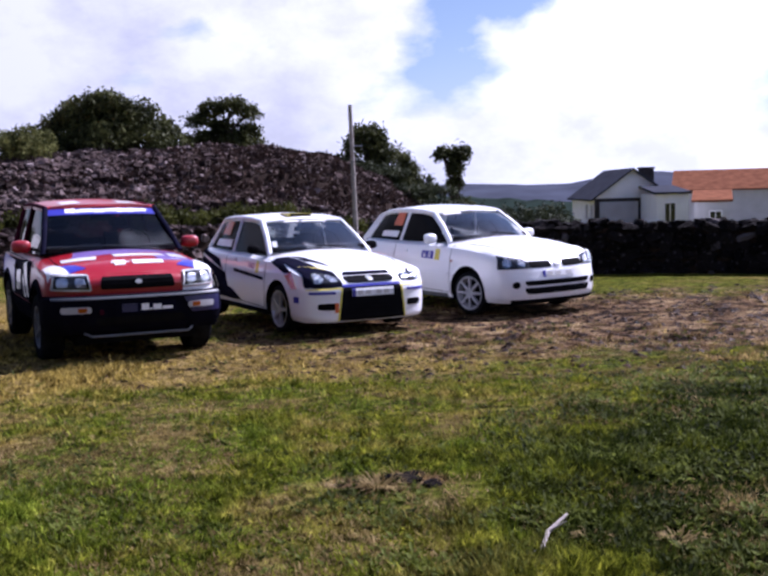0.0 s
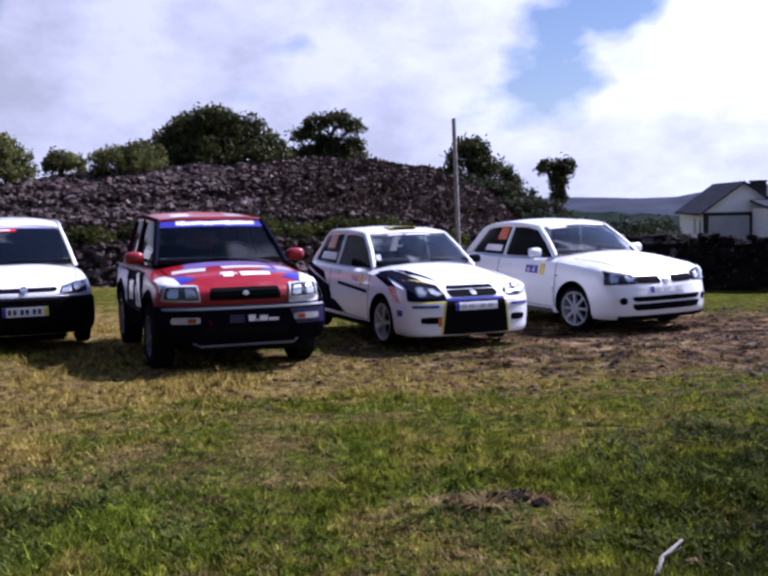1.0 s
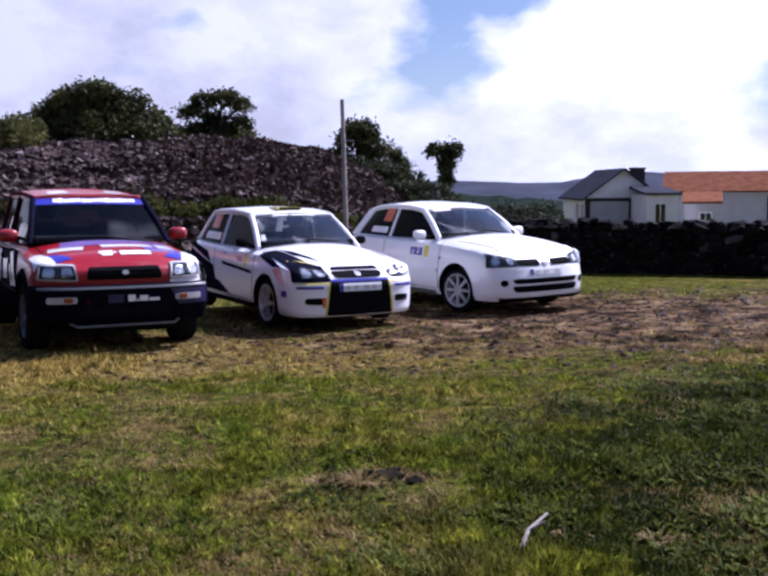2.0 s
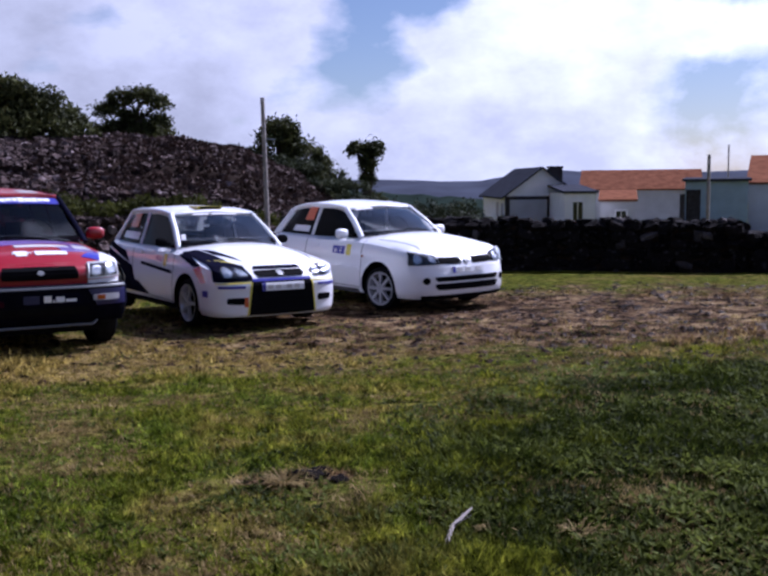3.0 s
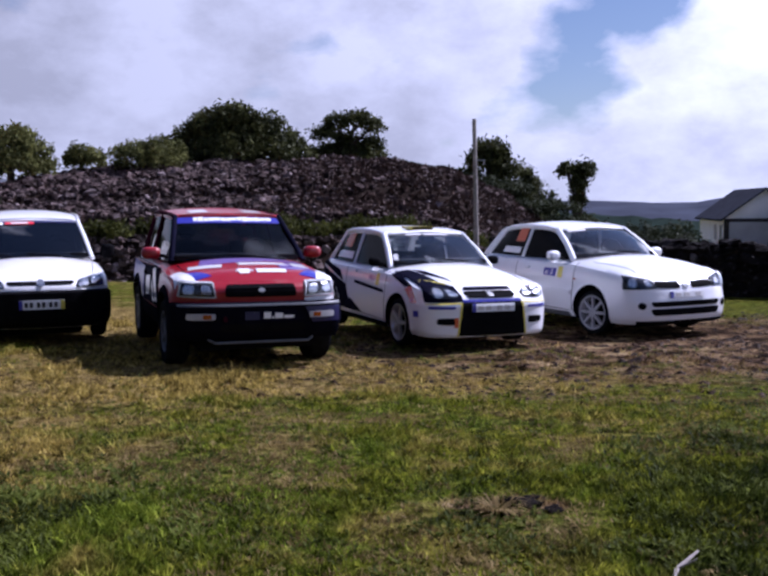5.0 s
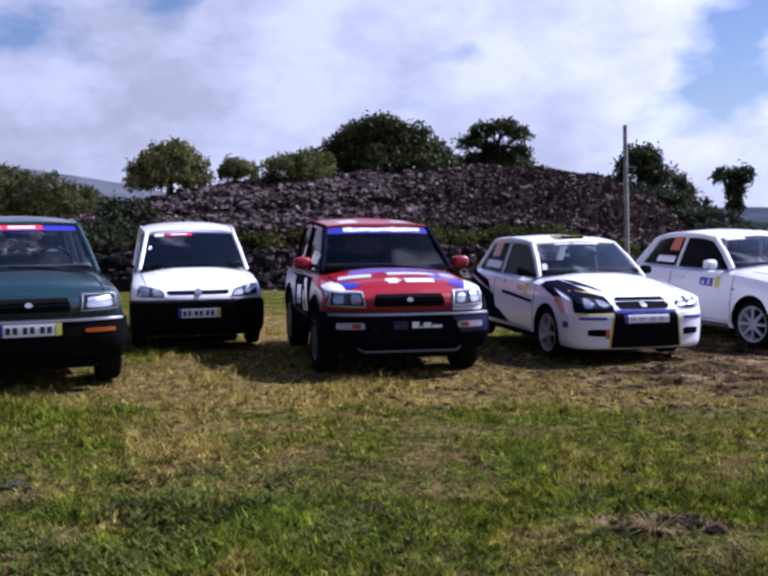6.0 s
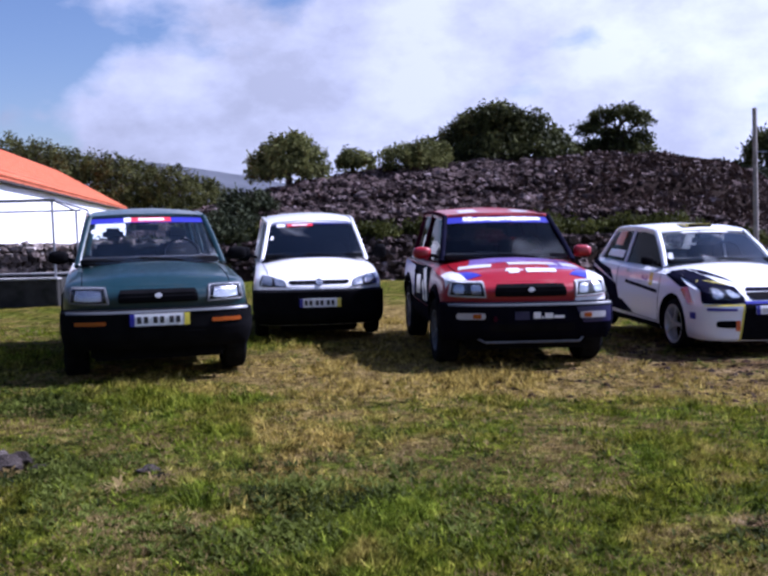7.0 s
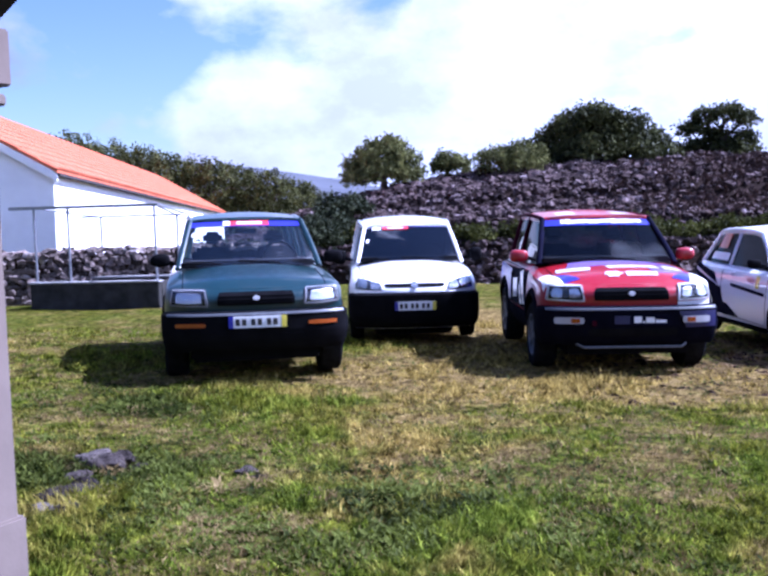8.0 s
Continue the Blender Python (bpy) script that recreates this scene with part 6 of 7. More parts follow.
    c.seams([("top", (-0.17, 0.66), (-1.08, 0.66)), ("top", (-0.17, -0.66), (-1.08, -0.66))] +
            [(v, a, b) for v in ("right", "left") for a, b in (((-1.30, 0.42), (-1.30, 1.02)), ((-2.42, 0.42), (-2.42, 1.02)), ((-1.30, 0.42), (-2.42, 0.42)))])
    for v in ("right", "left"):
        c.slab("cladding", v, [(-1.26, 0.36), (-2.54, 0.36), (-2.54, 0.55), (-1.26, 0.55)], low_mat, 0.014, 0.02, 10, 3)
        c.slab("door_handle", v, [(-2.22, 0.88), (-2.36, 0.88), (-2.36, 0.92), (-2.22, 0.92)], PLASTIC, 0.02, 0.01, 4, 2, 0.5)
        for wx in (-0.80, -3.00):                    # wheel-arch lips
            q = 14
            top, bot = [], []
            sgn = -1 if v == "right" else 1
            for i in range(q + 1):
                a = math.pi * (0.02 + 0.96 * i / q)
                pa, pb = [], []
                for r in (0.432, 0.47, 0.50):
                    u, w = wx + r * math.cos(a), 0.35 + r * math.sin(a)
                    p, nn = c.cast(v, u, max(w, 0.37))
                    pa.append(Vector((u, p.y, max(w, 0.37))) + Vector((0, sgn * (0.022 if r < 0.48 else 0.004), 0)))
                    pb.append(Vector((u, p.y - sgn * 0.03, max(w, 0.37))))
                top.append(pa)
                bot.append(pb)
            c.add("arch_lip", sheet(bmesh.new(), top, bot), low_mat, angle=50)
    A0, A1 = (-1.12, 0.715, 1.075), (-1.70, 0.585, 1.565)
    c.cabin(A0, A1, (-2.42, 0.74, 1.045), (-2.38, 0.60, 1.60), (-3.20, 0.735, 1.045), (-3.12, 0.595, 1.59), (-3.60, 0.66, 1.05), (-3.42, 0.55, 1.56), 0.05, body_mat, GLASS_SMOKE if rally else GLASS, GLASS_TINT if rally else GLASS, front_w=0.062, rear_solid=False, front_mat=P_NAVY if rally else None, rail_mat=P_MAROON if rally else None)
    c.wipers()
    for s in (1, -1):
        c.mirror(-1.36, s * 0.885, 1.16, body_mat if rally else PLASTIC, 0.20, 0.14)
        for wx in (-0.80, -3.00):
            c.wheel(wx, s * 0.735, 0.35, 0.215, 0.215, 5, PLASTIC_GREY if rally else ALLOY)
    c.add("spare_wheel", lathe(bmesh.new(), [(0.001, -0.1), (0.32, -0.1), (0.34, -0.06), (0.34, 0.06), (0.30, 0.1), (0.001, 0.1)], 28, pose(-3.82, 0.1, 0.88, 0, 90, 0)), TYRE)
    # floor pan made wider and lower than needed, to block light under the car
    c.add("underside", boxed(-3.5, -0.22, -0.60, 0.60, 0.21, 0.42, 0.03), PLASTIC)
    if rally:
        c.add("skid_bar", tube(bmesh.new(), [(-0.10, -0.52, 0.34), (-0.02, -0.46, 0.31), (-0.02, 0.46, 0.31), (-0.10, 0.52, 0.34)], 0.013, 8), PLASTIC_GREY)
    return c


# red rally off-roader
red = off_roader("off_road_car", car_pose(-2.80, 9.63, -60.2, 3.70, -0.84, 0.03), "red rally off-roader with blue, violet and white decals", P_RED, P_BUMPER, True)
red.film("sun_strip", P_BLUE, 0.02, 0.98, 0.82, 0.995)
strip_rng = random.Random(3)
at = 0.17
while at < 0.86:
    wide_ = strip_rng.uniform(0.03, 0.06)
    red.film("bar", P_FILM, at, at + wide_, 0.855 + strip_rng.uniform(0, 0.02), 0.968 - strip_rng.uniform(0, 0.03), 0.008)
    at += wide_ + strip_rng.uniform(0.002, 0.006)
red.slab("decal", "top", [(-0.72, -0.50), (-0.95, 0.62), (-1.06, 0.62), (-1.06, -0.42)], P_PURPLE, 0.003, 0.003, 10, 8, label="violet bonnet film")
red.slab("decal", "top", [(-0.42, 0.30), (-0.50, 0.66), (-1.00, 0.66), (-0.78, 0.30)], P_PURPLE, 0.002, 0.003, 8, 8)
for quad in ([(-0.60, -0.62), (-0.54, -0.30), (-0.70, -0.26), (-0.76, -0.60)], [(-0.62, -0.10), (-0.66, 0.42), (-0.80, 0.40), (-0.76, -0.10)], [(-0.62, 0.46), (-0.62, 0.64), (-0.86, 0.64), (-0.86, 0.48)],
             [(-0.32, 0.02), (-0.33, 0.32), (-0.44, 0.33), (-0.43, 0.02)], [(-0.31, -0.16), (-0.31, -0.06), (-0.44, -0.04), (-0.44, -0.17)], [(-0.36, -0.19), (-0.36, -0.01), (-0.39, -0.01), (-0.39, -0.19)]):
    red.slab("bar", "top", quad, P_FILM, 0.006, 0.003, 6, 4)
for s in (1, -1):
    red.slab("decal", "top", [(-0.24, s * 0.60), (-0.20, s * 0.79), (-0.62, s * 0.80), (-0.60, s * 0.69)], P_FILM, 0.004, 0.003, 6, 4)
    red.slab("decal", "top", [(-0.30, s * 0.44), (-0.26, s * 0.60), (-0.50, s * 0.70), (-0.46, s * 0.56)], P_BLUE, 0.003, 0.003, 6, 4)
red.slab("decal", "front", [(0.44, 0.70), (0.80, 0.70), (0.79, 0.755), (0.44, 0.745)], P_FILM, 0.004, 0.01, 8, 2)
for v in ("right", "left"):
    for quad, mat in (([(-1.26, 0.57), (-3.46, 0.57), (-3.46, 1.02), (-1.20, 1.0)], P_NAVY), ([(-1.30, 0.62), (-1.42, 0.62), (-1.70, 0.96), (-1.52, 0.99)], P_FILM), ([(-2.4, 0.60), (-3.4, 0.80), (-3.4, 1.0), (-2.4, 0.96)], P_BLUE),
                      ([(-2.5, 0.58), (-3.5, 0.72), (-3.5, 0.78), (-2.5, 0.70)], P_FILM), ([(-1.52, 0.60), (-1.62, 0.60), (-1.74, 0.78), (-1.70, 0.84)], P_FILM), ([(-1.9, 0.66), (-2.2, 0.64), (-2.2, 0.86), (-1.9, 0.88)], P_FILM)):
        red.slab("decal", v, quad, mat, 0.003 if mat == P_NAVY else 0.006, 0.003, 14, 5)
for y0, y1 in ((-0.52, -0.18), (0.16, 0.50)):        # white patches on the front of the roof
    red.add("decal", sheet(bmesh.new(), *[[[p + Vector((0, 0, dz)) for p in row[(2 if y0 < 0 else 8):(5 if y0 < 0 else 11)]] for row in red.roof_grid[1:5]] for dz in (0.006, 0.001)]), P_FILM, label="white roof film")

# dark green off-roader
green = off_roader("off_road_car", car_pose(-5.82, 7.55, -49.5, 3.70, -0.52, 0.01), "dark green three-door off-road car, dusty, black lower bumper", P_GREEN, PLASTIC, False)
green.film("sun_strip", P_BLUE, 0.02, 0.98, 0.85, 0.995)
green.film("sticker", P_STICKRED, 0.36, 0.70, 0.87, 0.975, 0.008)
green.film("bar", P_FILM, 0.42, 0.64, 0.895, 0.95, 0.011)
green.film("sticker", P_FILM, 0.30, 0.36, 0.87, 0.975, 0.008)
green.film("sticker", P_FILM, 0.05, 0.10, 0.64, 0.72, 0.006)


# white van
def build_van():
    L = 4.11
    c = Car("van", car_pose(-5.97, 11.05, -58.1, L, -0.42, -0.10), "white panel van with black bumper and a windscreen sticker", L, L / 2, 1.0)
    c.ride = 0.10
    wells = [(-0.80, 0.40, 0.36), (-3.49, 0.40, 0.36)]
    c.hull("body", P_VAN, 4.08, 0.84, (0.50, 2.6), (0.12, 4.0), [(-4.1, 0.36), (-3.6, 0.28), (0, 0.30)],
           [(-4.1, 1.06), (-1.3, 1.07), (-0.95, 1.05), (-0.65, 1.0), (-0.35, 0.94), (-0.10, 0.885), (0, 0.86)],
           [(-4.1, 0.01), (-1.35, 0.015), (-1.08, 0.07), (-0.9, 0.085), (-0.5, 0.065), (-0.12, 0.045), (0, 0.02)],
           [(0.28, 0.10), (0.5, 0.03), (0.74, 0.02), (0.80, 0.03), (0.88, 0.075), (0.95, 0.12)],
           [(0.28, 0.06), (0.4, 0.01), (0.6, 0.0), (0.8, 0.005), (1.07, 0.05)], wells, nose=-0.025, r=0.07, keep=True)
    skin = c.skin
    c.hull("bumper", PLASTIC, 0.46, 0.855, (0.40, 2.8), (0.04, 6.0), [(-0.5, 0.33), (0, 0.31)], [(-0.5, 0.75), (0, 0.765)], [(-0.5, 0.0), (0, 0.0)],
           [(0.30, 0.10), (0.38, 0.03), (0.46, 0.005), (0.60, 0.0), (0.74, 0.005)], [(0.30, 0.05), (0.40, 0.01), (0.5, 0.0), (0.75, 0.005)], [(-0.80, 0.40, 0.365)], nose=0.02, r=0.04, keep=True)
    c.plate("front", -0.26, 0.26, 0.545, 0.655, 6, True, lift=0.02)
    c.slab("intake", "front", [(-0.5, 0.38), (0.5, 0.38), (0.5, 0.48), (-0.5, 0.48)], PLASTIC, 0.004, 0.02, 8, 2, 0.2)
    c.skin = skin
    g = c.slab("grille", "front", [(-0.38, 0.825), (0.38, 0.825), (0.40, 0.868), (-0.40, 0.868)], PLASTIC, 0.006, 0.02, 10, 2, 0.3)
    c.slab("badge", "front", [(-0.045, 0.805), (0.045, 0.805), (0.045, 0.88), (-0.045, 0.88)], LAMP_BOWL, 0.016, 0.0, 6, 6, 0.9, g)
    for s in (1, -1):
        c.lamp([(s * 0.40, 0.795), (s * 0.755, 0.80), (s * 0.72, 0.935), (s * 0.44, 0.865)], 0.3)
    c.seams([("top", (-0.16, 0.62), (-0.95, 0.70)), ("top", (-0.16, -0.62), (-0.95, -0.70))] + [(v, a, b) for v in ("right", "left") for a, b in (((-1.25, 0.36), (-1.25, 1.05)), ((-2.25, 0.36), (-2.25, 1.05)), ((-1.25, 0.36), (-2.25, 0.36)))])
    for v in ("right", "left"):
        c.slab("side_moulding", v, [(-1.2, 0.52), (-3.1, 0.52), (-3.1, 0.62), (-1.2, 0.62)], PLASTIC, 0.014, 0.01, 10, 2)
        c.slab("door_handle", v, [(-2.05, 0.90), (-2.19, 0.90), (-2.19, 0.94), (-2.05, 0.94)], PLASTIC, 0.02, 0.01, 4, 2, 0.5)
    A0, A1 = (-0.98, 0.715, 1.105), (-1.60, 0.60, 1.585)
    B0, B1 = (-2.22, 0.76, 1.07), (-2.20, 0.645, 1.64)
    C0, C1, D0, D1 = (-3.2, 0.77, 1.07), (-3.2, 0.66, 1.66), (-4.06, 0.75, 1.07), (-3.98, 0.65, 1.64)
    c.cabin(A0, A1, B0, B1, C0, C1, D0, D1, 0.065, P_VAN, GLASS_GREY, GLASS_TINT, front_w=0.07)
    for s in (1, -1):                                  # closed load space
        c.pane("side_panel", [(p[0], s * p[1], p[2]) for p in (B0, D0, D1, B1)], P_VAN, 0.015, 0.03, (0, s, 0.15), lift=0.004)
        c.pane("rear_door", [(p[0], s * p[1], p[2]) for p in (D0, (D0[0], 0.01, D0[2]), (D1[0], 0.01, D1[2]), D1)], P_VAN, 0.0, 0.03, (-1, 0, 0.1), lift=0.035)
        c.mirror(-1.32, s * 0.95, 1.18, PLASTIC, 0.18, 0.20)
        for wx in (-0.80, -3.49):
            c.wheel(wx, s * 0.74, 0.30, 0.175, 0.18, 6, PLASTIC_GREY)
    c.add("bulkhead", boxed(-2.35, -2.31, -0.66, 0.62, 1.0, 1.60), CABIN)
    c.wipers()
    c.film("sun_strip", P_BLUE, 0.06, 0.95, 0.955, 0.99)
    c.film("sticker", P_STICKRED, 0.22, 0.52, 0.89, 0.965, 0.008)
    c.film("bar", P_FILM, 0.28, 0.46, 0.91, 0.95, 0.011)
    c.film("sticker", P_FILM, 0.10, 0.20, 0.88, 0.96, 0.008)
    c.film("sticker", P_FILM, 0.055, 0.085, 0.52, 0.62, 0.006)
    c.add("underside", boxed(-3.8, -0.3, -0.5, 0.5, 0.20, 0.36, 0.03), PLASTIC)
    return c


van = build_van()


# white rally hatchback with dark splash decals
def build_saxo():
    L = 3.72
    c = Car("hatchback", car_pose(-0.56, 11.30, -58.0, L, -0.8, 0.04), "white three-door rally hatchback with navy and yellow splash decals", L, L / 2)
    wells = [(-0.83, 0.285, 0.350), (-3.10, 0.285, 0.345)]
    c.hull("body", P_WHITE, 3.69, 0.80, (0.46, 3.5), (0.32, 2.6), [(-3.7, 0.30), (-3.3, 0.22), (-2.6, 0.19), (0, 0.175)],
           [(-3.7, 0.89), (-3.4, 0.92), (-2.4, 0.90), (-1.4, 0.885), (-1.1, 0.87), (-0.8, 0.835), (-0.5, 0.79), (-0.25, 0.74), (-0.08, 0.695), (0, 0.67)],
           [(-3.7, 0.01), (-1.48, 0.015), (-1.26, 0.075), (-1.1, 0.09), (-0.8, 0.08), (-0.4, 0.062), (-0.1, 0.04), (0, 0.02)],
           [(0.17, 0.035), (0.20, 0.005), (0.35, 0.0), (0.545, 0.0), (0.57, 0.022), (0.60, 0.035), (0.69, 0.075), (0.76, 0.13)],
           [(0.17, 0.05), (0.24, 0.012), (0.40, 0.0), (0.56, 0.0), (0.60, 0.006), (0.72, 0.012), (0.90, 0.045)], wells, nose=-0.005, keep=True)
    mouth = c.slab("intake", "front", [(-0.41, 0.172), (0.41, 0.172), (0.365, 0.60), (-0.365, 0.60)], PLASTIC, 0.004, 0.02, 12, 10, 0.02)
    for k in range(4):
        z = 0.23 + 0.05 * k
        c.slab("slat", "front", [(-0.31, z), (0.31, z), (0.31, z + 0.012), (-0.31, z + 0.012)], PLASTIC, 0.010, 0.0, 8, 1, parent=mouth)
    c.slab("bumper_strip", "front", [(-0.36, 0.572), (0.36, 0.572), (0.36, 0.60), (-0.36, 0.60)], P_BLUE, 0.008, 0.01, 12, 1)
    pl = c.plate("front", -0.26, 0.26, 0.465, 0.55, 4, False, PALE_INK, lift=0.015)
    g = c.slab("grille", "front", [(-0.29, 0.615), (0.29, 0.615), (0.32, 0.69), (-0.32, 0.69)], PLASTIC, 0.005, 0.02, 10, 3, 0.35)
    c.slab("badge", "front", [(-0.036, 0.625), (0.036, 0.625), (0.032, 0.685), (-0.032, 0.685)], PALE_BEZEL, 0.014, 0.0, 6, 6, 0.8, g)
    c.slab("bonnet_lip", "front", [(-0.30, 0.70), (0.30, 0.70), (0.27, 0.735), (-0.27, 0.735)], P_NAVY, 0.004, 0.01, 8, 2)
    for s in (1, -1):
        if s < 0:
            c.slab("lamp_surround", "front", [(s * 0.34, 0.575), (s * 0.76, 0.565), (s * 0.735, 0.82), (s * 0.38, 0.745)], P_NAVY, 0.006, 0.003, 14, 12, 0.25)
        c.lamp([(s * 0.36, 0.615), (s * 0.70, 0.60), (s * 0.66, 0.750), (s * 0.42, 0.705)], 0.8, fill=0.66, bowl=0.9, edge=0.18)
        c.slab("decal", "front", [(s * 0.36, 0.557), (s * 0.74, 0.548), (s * 0.74, 0.560), (s * 0.36, 0.569)], P_YELLOW, 0.004, 0.006, 10, 1)
        c.slab("fog_vent", "front", [(s * 0.45, 0.315), (s * 0.645, 0.325), (s * 0.645, 0.395), (s * 0.45, 0.40)], PLASTIC, 0.004, 0.02, 5, 2, 0.4)
        c.slab("bumper_strip", "front", [(s * 0.45, 0.50), (s * 0.72, 0.50), (s * 0.72, 0.53), (s * 0.45, 0.53)], P_BLUE, 0.004, 0.01, 6, 1)
        c.slab("decal", "front", [(s * 0.41, 0.19), (s * 0.428, 0.19), (s * 0.385, 0.56), (s * 0.367, 0.56)], P_YELLOW, 0.005, 0.01, 2, 6)
    c.slab("tow_hook", "front", [(-0.46, 0.29), (-0.42, 0.29), (-0.42, 0.40), (-0.46, 0.40)], P_ORANGE, 0.01, 0.01, 2, 4)
    # splash decals: dark swoosh over the lamp and bonnet's edge, dark flames on the flank
    c.slab("decal", "top", [(-0.24, -0.50), (-0.34, -0.74), (-1.10, -0.71), (-1.00, -0.57)], P_NAVY, 0.003, 0.003, 8, 6)
    c.slab("decal", "top", [(-0.20, -0.40), (-0.21, -0.44), (-0.46, -0.70), (-0.50, -0.66)], P_YELLOW, 0.006, 0.003, 8, 2)
    c.slab("decal", "top", [(-0.30, -0.36), (-0.66, -0.52), (-0.98, -0.54), (-0.80, -0.46)], P_NAVY, 0.0025, 0.003, 8, 3)
    c.slab("decal", "right", [(-0.30, 0.56), (-0.42, 0.55), (-0.62, 0.70), (-0.46, 0.74)], P_ORANGE, 0.004, 0.003, 5, 3)
    c.slab("decal", "right", [(-0.44, 0.74), (-0.62, 0.72), (-1.10, 0.84), (-0.95, 0.86)], P_NAVY, 0.004, 0.003, 6, 3)
    for quad, mat in (([(-2.35, 0.34), (-3.2, 0.60), (-3.5, 0.84), (-2.5, 0.62)], P_NAVY), ([(-1.95, 0.30), (-2.75, 0.30), (-2.75, 0.46), (-2.3, 0.44)], P_NAVY), ([(-2.6, 0.66), (-3.5, 0.88), (-3.45, 0.92), (-2.75, 0.80)], P_NAVY),
                      ([(-1.25, 0.60), (-2.2, 0.66), (-2.2, 0.70), (-1.25, 0.64)], P_NAVY), ([(-1.5, 0.68), (-1.95, 0.70), (-1.95, 0.82), (-1.5, 0.80)], P_FILM), ([(-1.52, 0.72), (-1.72, 0.73), (-1.72, 0.80), (-1.52, 0.79)], P_PURPLE),
                      ([(-1.40, 0.68), (-1.48, 0.68), (-1.48, 0.83), (-1.40, 0.83)], P_YELLOW), ([(-0.26, 0.40), (-0.36, 0.40), (-0.36, 0.47), (-0.26, 0.47)], P_BLUE)):
        c.slab("decal", "right", quad, mat, 0.003 if mat == P_NAVY else 0.005, 0.003, 8, 4)
        c.slab("decal", "left", quad, mat, 0.003 if mat == P_NAVY else 0.005, 0.003, 8, 4)
    c.slab("sill", "right", [(-1.08, 0.19), (-2.74, 0.19), (-2.74, 0.25), (-1.08, 0.25)], PLASTIC, 0.012, 0.02, 8, 2)
    c.slab("sill", "left", [(-1.08, 0.19), (-2.74, 0.19), (-2.74, 0.25), (-1.08, 0.25)], PLASTIC, 0.012, 0.02, 8, 2)
    c.seams([("top", (-0.14, 0.52), (-1.0, 0.63)), ("top", (-0.14, -0.52), (-1.0, -0.63))] + [(v, a, b) for v in ("right", "left") for a, b in (((-1.22, 0.27), (-1.18, 0.88)), ((-2.50, 0.30), (-2.50, 0.88)), ((-1.22, 0.27), (-2.50, 0.30)))])
    for v in ("right", "left"):
        c.slab("door_handle", v, [(-2.14, 0.80), (-2.28, 0.80), (-2.28, 0.84), (-2.14, 0.84)], P_WHITE, 0.02, 0.01, 4, 2, 0.5)
    A0, A1 = (-1.31, 0.675, 0.90), (-1.84, 0.545, 1.305)
    B0, B1 = (-2.50, 0.675, 0.905), (-2.42, 0.555, 1.35)
    C0, C1, D0, D1 = (-3.44, 0.655, 0.925), (-3.06, 0.55, 1.315), (-3.60, 0.59, 0.92), (-3.22, 0.51, 1.29)
    c.cabin(A0, A1, B0, B1, C0, C1, D0, D1, 0.04, P_WHITE, GLASS, GLASS_TINT, front_w=0.07, rear_w=0.06, bow=0.17)
    c.wipers()
    c.film("sticker", P_FILM, 0.24, 0.42, 0.90, 0.955, 0.006)
    c.film("sticker", P_FILM, 0.45, 0.76, 0.90, 0.955, 0.006)
    c.film("sticker", P_FILM, 0.035, 0.075, 0.15, 0.34, 0.006)
    for s in (1, -1):
        quad = [(p[0], s * p[1], p[2]) for p in (B0, C0, C1, B1)]
        c.pane("sticker", quad, P_ORANGE, 0.012, 0.002, (0, s, 0.25), (0.30, 0.62, 0.45, 0.88), 0.0, edge=c.rail, label="orange number sticker on dark window")
        c.pane("sticker", quad, P_FILM, 0.012, 0.002, (0, s, 0.25), (0.12, 0.72, 0.10, 0.32), 0.0, edge=c.rail)
        c.mirror(-1.50, s * 0.80, 0.97, PLASTIC, 0.15, 0.11)
        for wx in (-0.83, -3.10):
            c.wheel(wx, s * 0.695, 0.285, 0.18, 0.215, 5, ALLOY)
    # roof vent
    v = c.add("roof_vent", boxed(-2.20, -1.88, -0.17, 0.17, 1.36, 1.40, 0.015), P_YELLOW, label="yellow-edged rally roof vent")
    c.add("flap", boxed(-1.91, -1.86, -0.14, 0.14, 1.366, 1.392, 0.004), PLASTIC, v)
    c.add("underside", boxed(-3.4, -0.3, -0.5, 0.5, 0.12, 0.28, 0.03), PLASTIC)
    c.add("spoiler", boxed(-3.28, -3.06, -0.48, 0.48, 1.315, 1.345, 0.012), P_WHITE)
    return c


saxo = build_saxo()


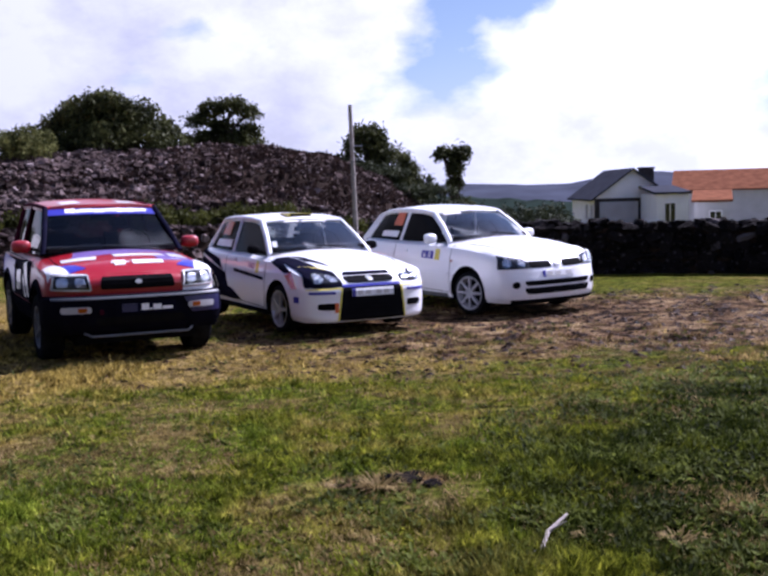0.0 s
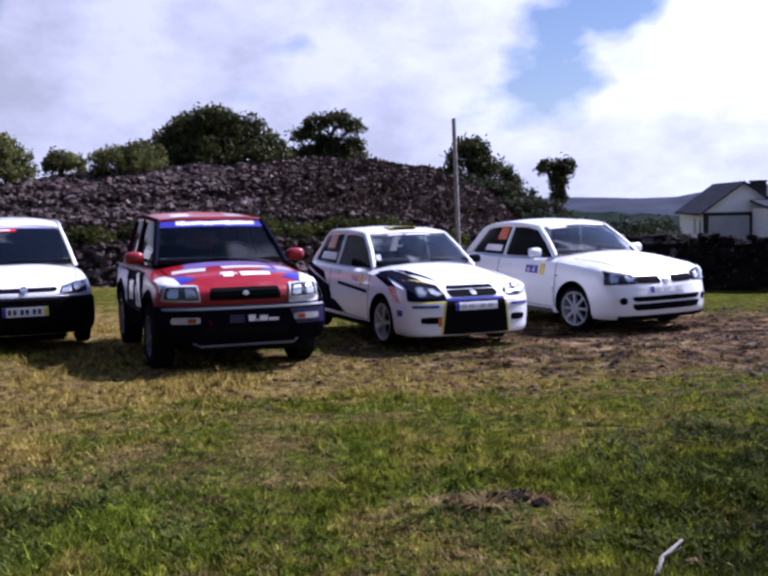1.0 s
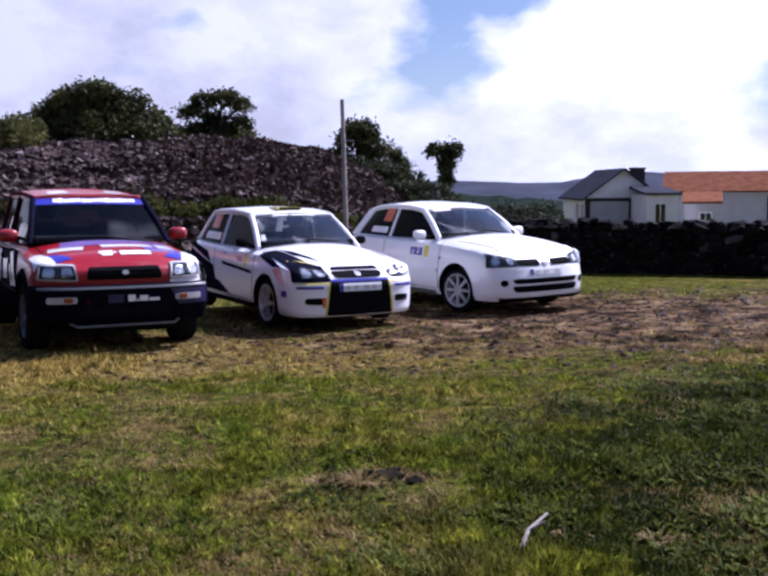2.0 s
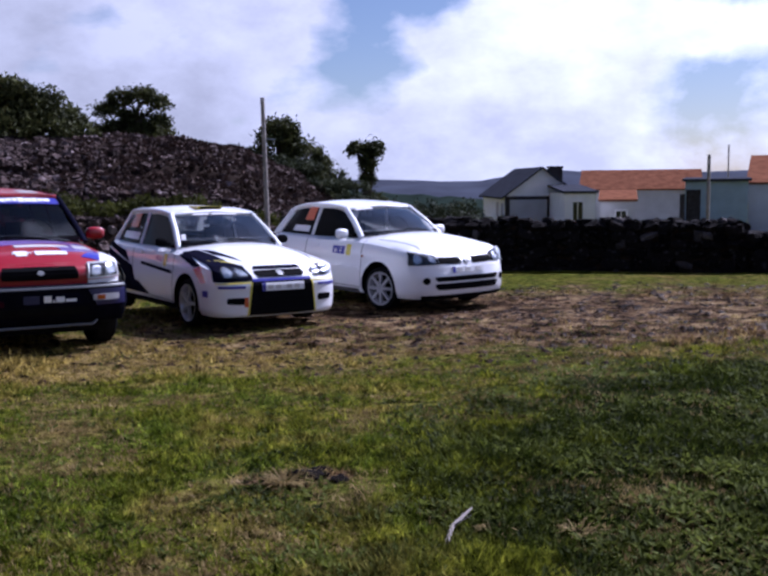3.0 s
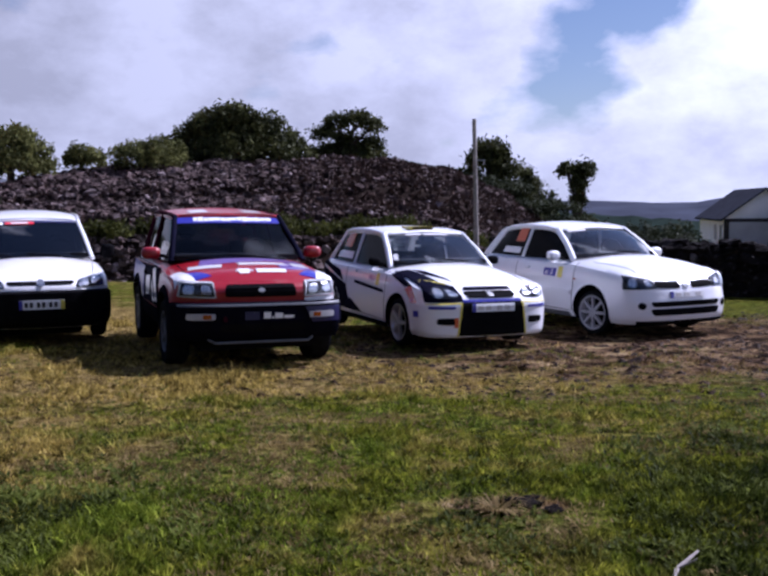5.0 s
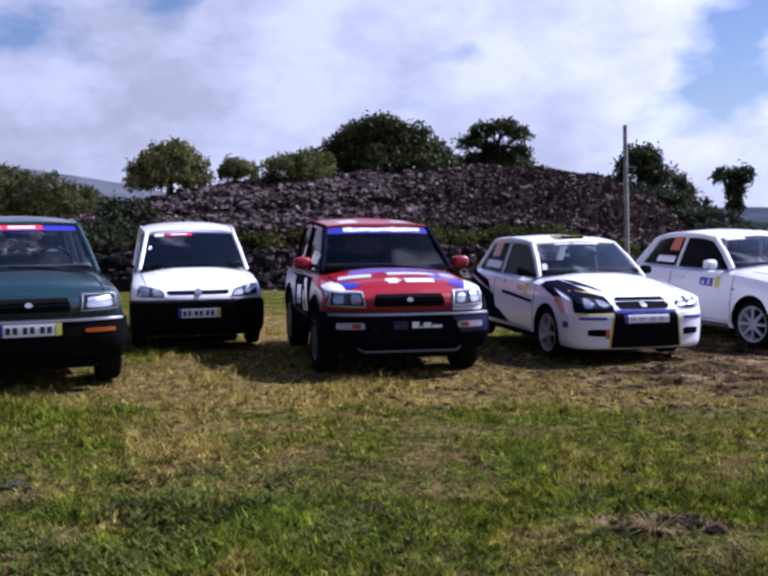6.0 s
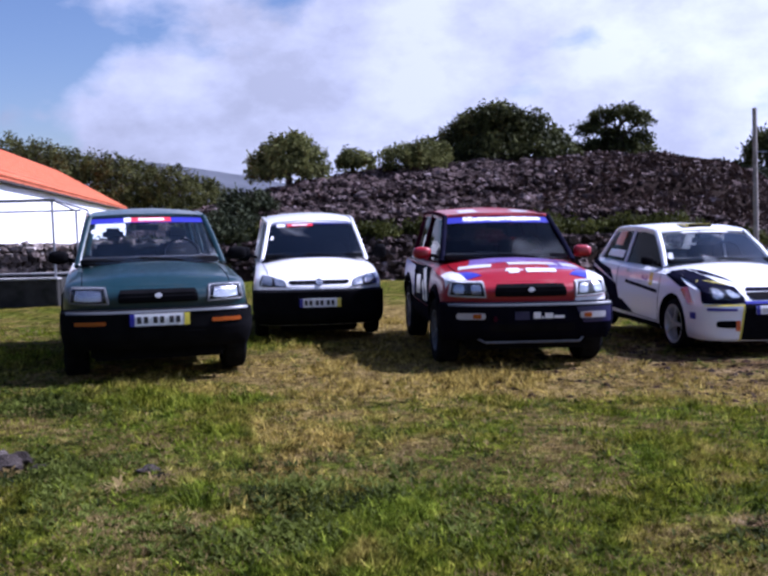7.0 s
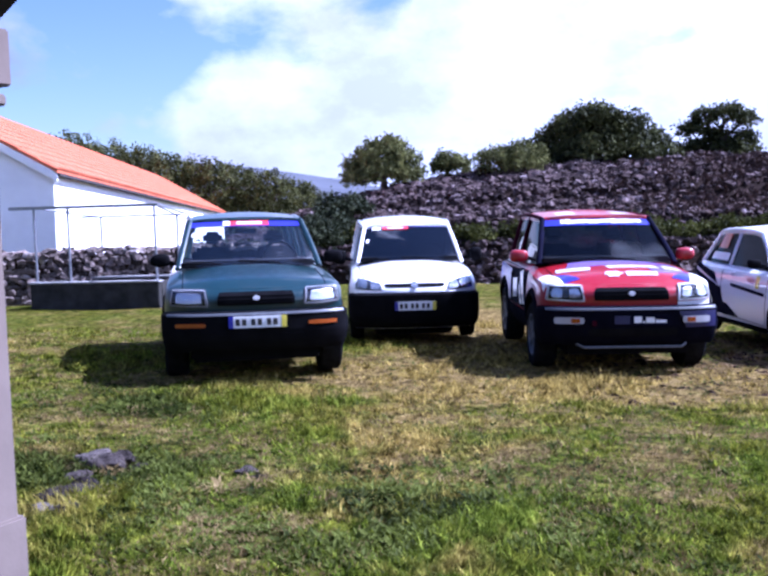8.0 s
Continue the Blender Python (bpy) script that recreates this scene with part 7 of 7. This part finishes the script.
# plain white rally hatchback
def build_clio():
    L = 3.81
    c = Car("hatchback", car_pose(1.80, 13.05, -55.3, L, 0.1, 0.02), "plain white three-door rally hatchback with small door decals", L, L / 2)
    wells = [(-0.80, 0.29, 0.37), (-3.26, 0.29, 0.36)]
    c.hull("body", P_WHITE, 3.85, 0.83, (0.54, 3.1), (0.36, 2.5), [(-3.8, 0.34), (-3.4, 0.25), (-2.6, 0.20), (0, 0.185)],
           [(-3.8, 0.93), (-3.4, 0.965), (-2.4, 0.945), (-1.4, 0.94), (-1.1, 0.925), (-0.75, 0.895), (-0.42, 0.85), (-0.2, 0.80), (-0.08, 0.765), (0, 0.74)],
           [(-3.8, 0.02), (-1.5, 0.015), (-1.3, 0.075), (-1.12, 0.10), (-0.8, 0.095), (-0.4, 0.08), (-0.12, 0.055), (0, 0.02)],
           [(0.18, 0.07), (0.23, 0.02), (0.30, 0.0), (0.49, 0.0), (0.53, 0.014), (0.61, 0.03), (0.64, 0.042), (0.76, 0.10), (0.82, 0.15)],
           [(0.18, 0.06), (0.26, 0.015), (0.40, 0.0), (0.55, 0.0), (0.60, 0.008), (0.75, 0.012), (0.95, 0.06)], wells, nose=0.06, r=0.07, keep=True)
    for s in (1, -1):
        c.slab("grille", "front", [(s * 0.09, 0.635), (s * 0.44, 0.645), (s * 0.44, 0.73), (s * 0.09, 0.72)], PLASTIC, 0.004, 0.02, 6, 3, 0.25)
        c.lamp([(s * 0.44, 0.64), (s * 0.785, 0.63), (s * 0.765, 0.805), (s * 0.46, 0.74)], 0.12, bulbs=2, fill=0.52, bowl=0.95, edge=0.24)
        c.slab("fog_lamp", "front", [(s * 0.585, 0.385), (s * 0.675, 0.385), (s * 0.675, 0.475), (s * 0.585, 0.475)], PLASTIC, 0.004, 0.02, 6, 6, 1.0)
    c.slab("badge", "front", [(-0.05, 0.64), (0.05, 0.64), (0.035, 0.73), (-0.035, 0.73)], PALE_BEZEL, 0.010, 0.0, 6, 6, 0.9)
    for z0, z1 in ((0.415, 0.48), (0.305, 0.39)):
        q = c.slab("intake", "front", [(-0.50, z0), (0.50, z0), (0.54, z1), (-0.54, z1)], PLASTIC, 0.004, 0.02, 14, 3, 0.15)
    c.plate("front", -0.26, 0.26, 0.52, 0.60, 3, False, PALE_INK, lift=0.012)
    c.slab("splitter", "front", [(-0.66, 0.195), (0.66, 0.195), (0.68, 0.235), (-0.68, 0.235)], PLASTIC, 0.012, 0.02, 12, 1)
    for v in ("right", "left"):
        for quad, mat in (([(-1.42, 0.70), (-1.86, 0.71), (-1.86, 0.86), (-1.42, 0.85)], P_FILM), ([(-1.56, 0.72), (-1.84, 0.73), (-1.84, 0.83), (-1.56, 0.83)], P_BLUE), ([(-1.42, 0.71), (-1.52, 0.71), (-1.52, 0.86), (-1.42, 0.86)], P_YELLOW),
                          ([(-1.62, 0.745), (-1.68, 0.745), (-1.68, 0.82), (-1.62, 0.82)], P_FILM), ([(-1.74, 0.745), (-1.80, 0.745), (-1.80, 0.80), (-1.74, 0.80)], P_FILM)):
            c.slab("decal", v, quad, mat, 0.003 if mat == P_FILM and quad[0][0] == -1.42 else 0.006, 0.003, 6, 3)
        c.slab("indicator", v, [(-1.12, 0.70), (-1.17, 0.70), (-1.17, 0.725), (-1.12, 0.725)], AMBER, 0.006, 0.005, 3, 2, 0.5)
        c.slab("side_moulding", v, [(-1.2, 0.50), (-2.45, 0.50), (-2.45, 0.56), (-1.2, 0.56)], P_WHITE, 0.016, 0.01, 8, 2, 0.2)
        c.slab("sill", v, [(-1.16, 0.20), (-2.88, 0.20), (-2.88, 0.255), (-1.16, 0.255)], PLASTIC_GREY, 0.010, 0.02, 8, 2)
        c.slab("door_handle", v, [(-2.20, 0.80), (-2.34, 0.80), (-2.34, 0.84), (-2.20, 0.84)], P_WHITE, 0.02, 0.01, 4, 2, 0.5)
    c.seams([("top", (-0.20, 0.56), (-1.0, 0.64)), ("top", (-0.20, -0.56), (-1.0, -0.64))] + [(v, a, b) for v in ("right", "left") for a, b in (((-1.20, 0.28), (-1.16, 0.92)), ((-2.54, 0.30), (-2.54, 0.92)), ((-1.22, 0.28), (-2.54, 0.30)))])
    A0, A1 = (-1.33, 0.695, 0.955), (-1.88, 0.56, 1.355)
    B0, B1 = (-2.54, 0.70, 0.945), (-2.44, 0.57, 1.405)
    C0, C1, D0, D1 = (-3.46, 0.685, 0.965), (-3.12, 0.565, 1.355), (-3.68, 0.62, 0.96), (-3.34, 0.52, 1.31)
    c.cabin(A0, A1, B0, B1, C0, C1, D0, D1, 0.045, P_WHITE, GLASS, GLASS_TINT, front_w=0.08, rear_w=0.06, bow=0.18)
    c.wipers()
    c.film("sticker", P_FILM, 0.10, 0.34, 0.88, 0.97, 0.006)
    for s in (1, -1):
        quad = [(p[0], s * p[1], p[2]) for p in (B0, C0, C1, B1)]
        c.pane("sticker", quad, P_ORANGE, 0.012, 0.002, (0, s, 0.25), (0.10, 0.36, 0.48, 0.90), 0.0, edge=c.rail, label="orange number sticker on dark window")
        c.pane("sticker", quad, P_FILM, 0.012, 0.002, (0, s, 0.25), (0.12, 0.60, 0.10, 0.30), 0.0, edge=c.rail)
        c.mirror(-1.56, s * 0.86, 1.01, P_WHITE, 0.19, 0.14)
        for wx in (-0.80, -3.26):
            c.wheel(wx, s * 0.715, 0.29, 0.185, 0.222, 8, WHITE_RIM, 8 if wx > -1 else 0)
    c.add("aerial", tube(bmesh.new(), [(-2.9, 0, 1.40), (-2.98, 0, 1.50)], [0.008, 0.004], 6), PLASTIC)
    c.add("underside", boxed(-3.5, -0.3, -0.5, 0.5, 0.12, 0.28, 0.03), PLASTIC)
    return c


clio = build_clio()
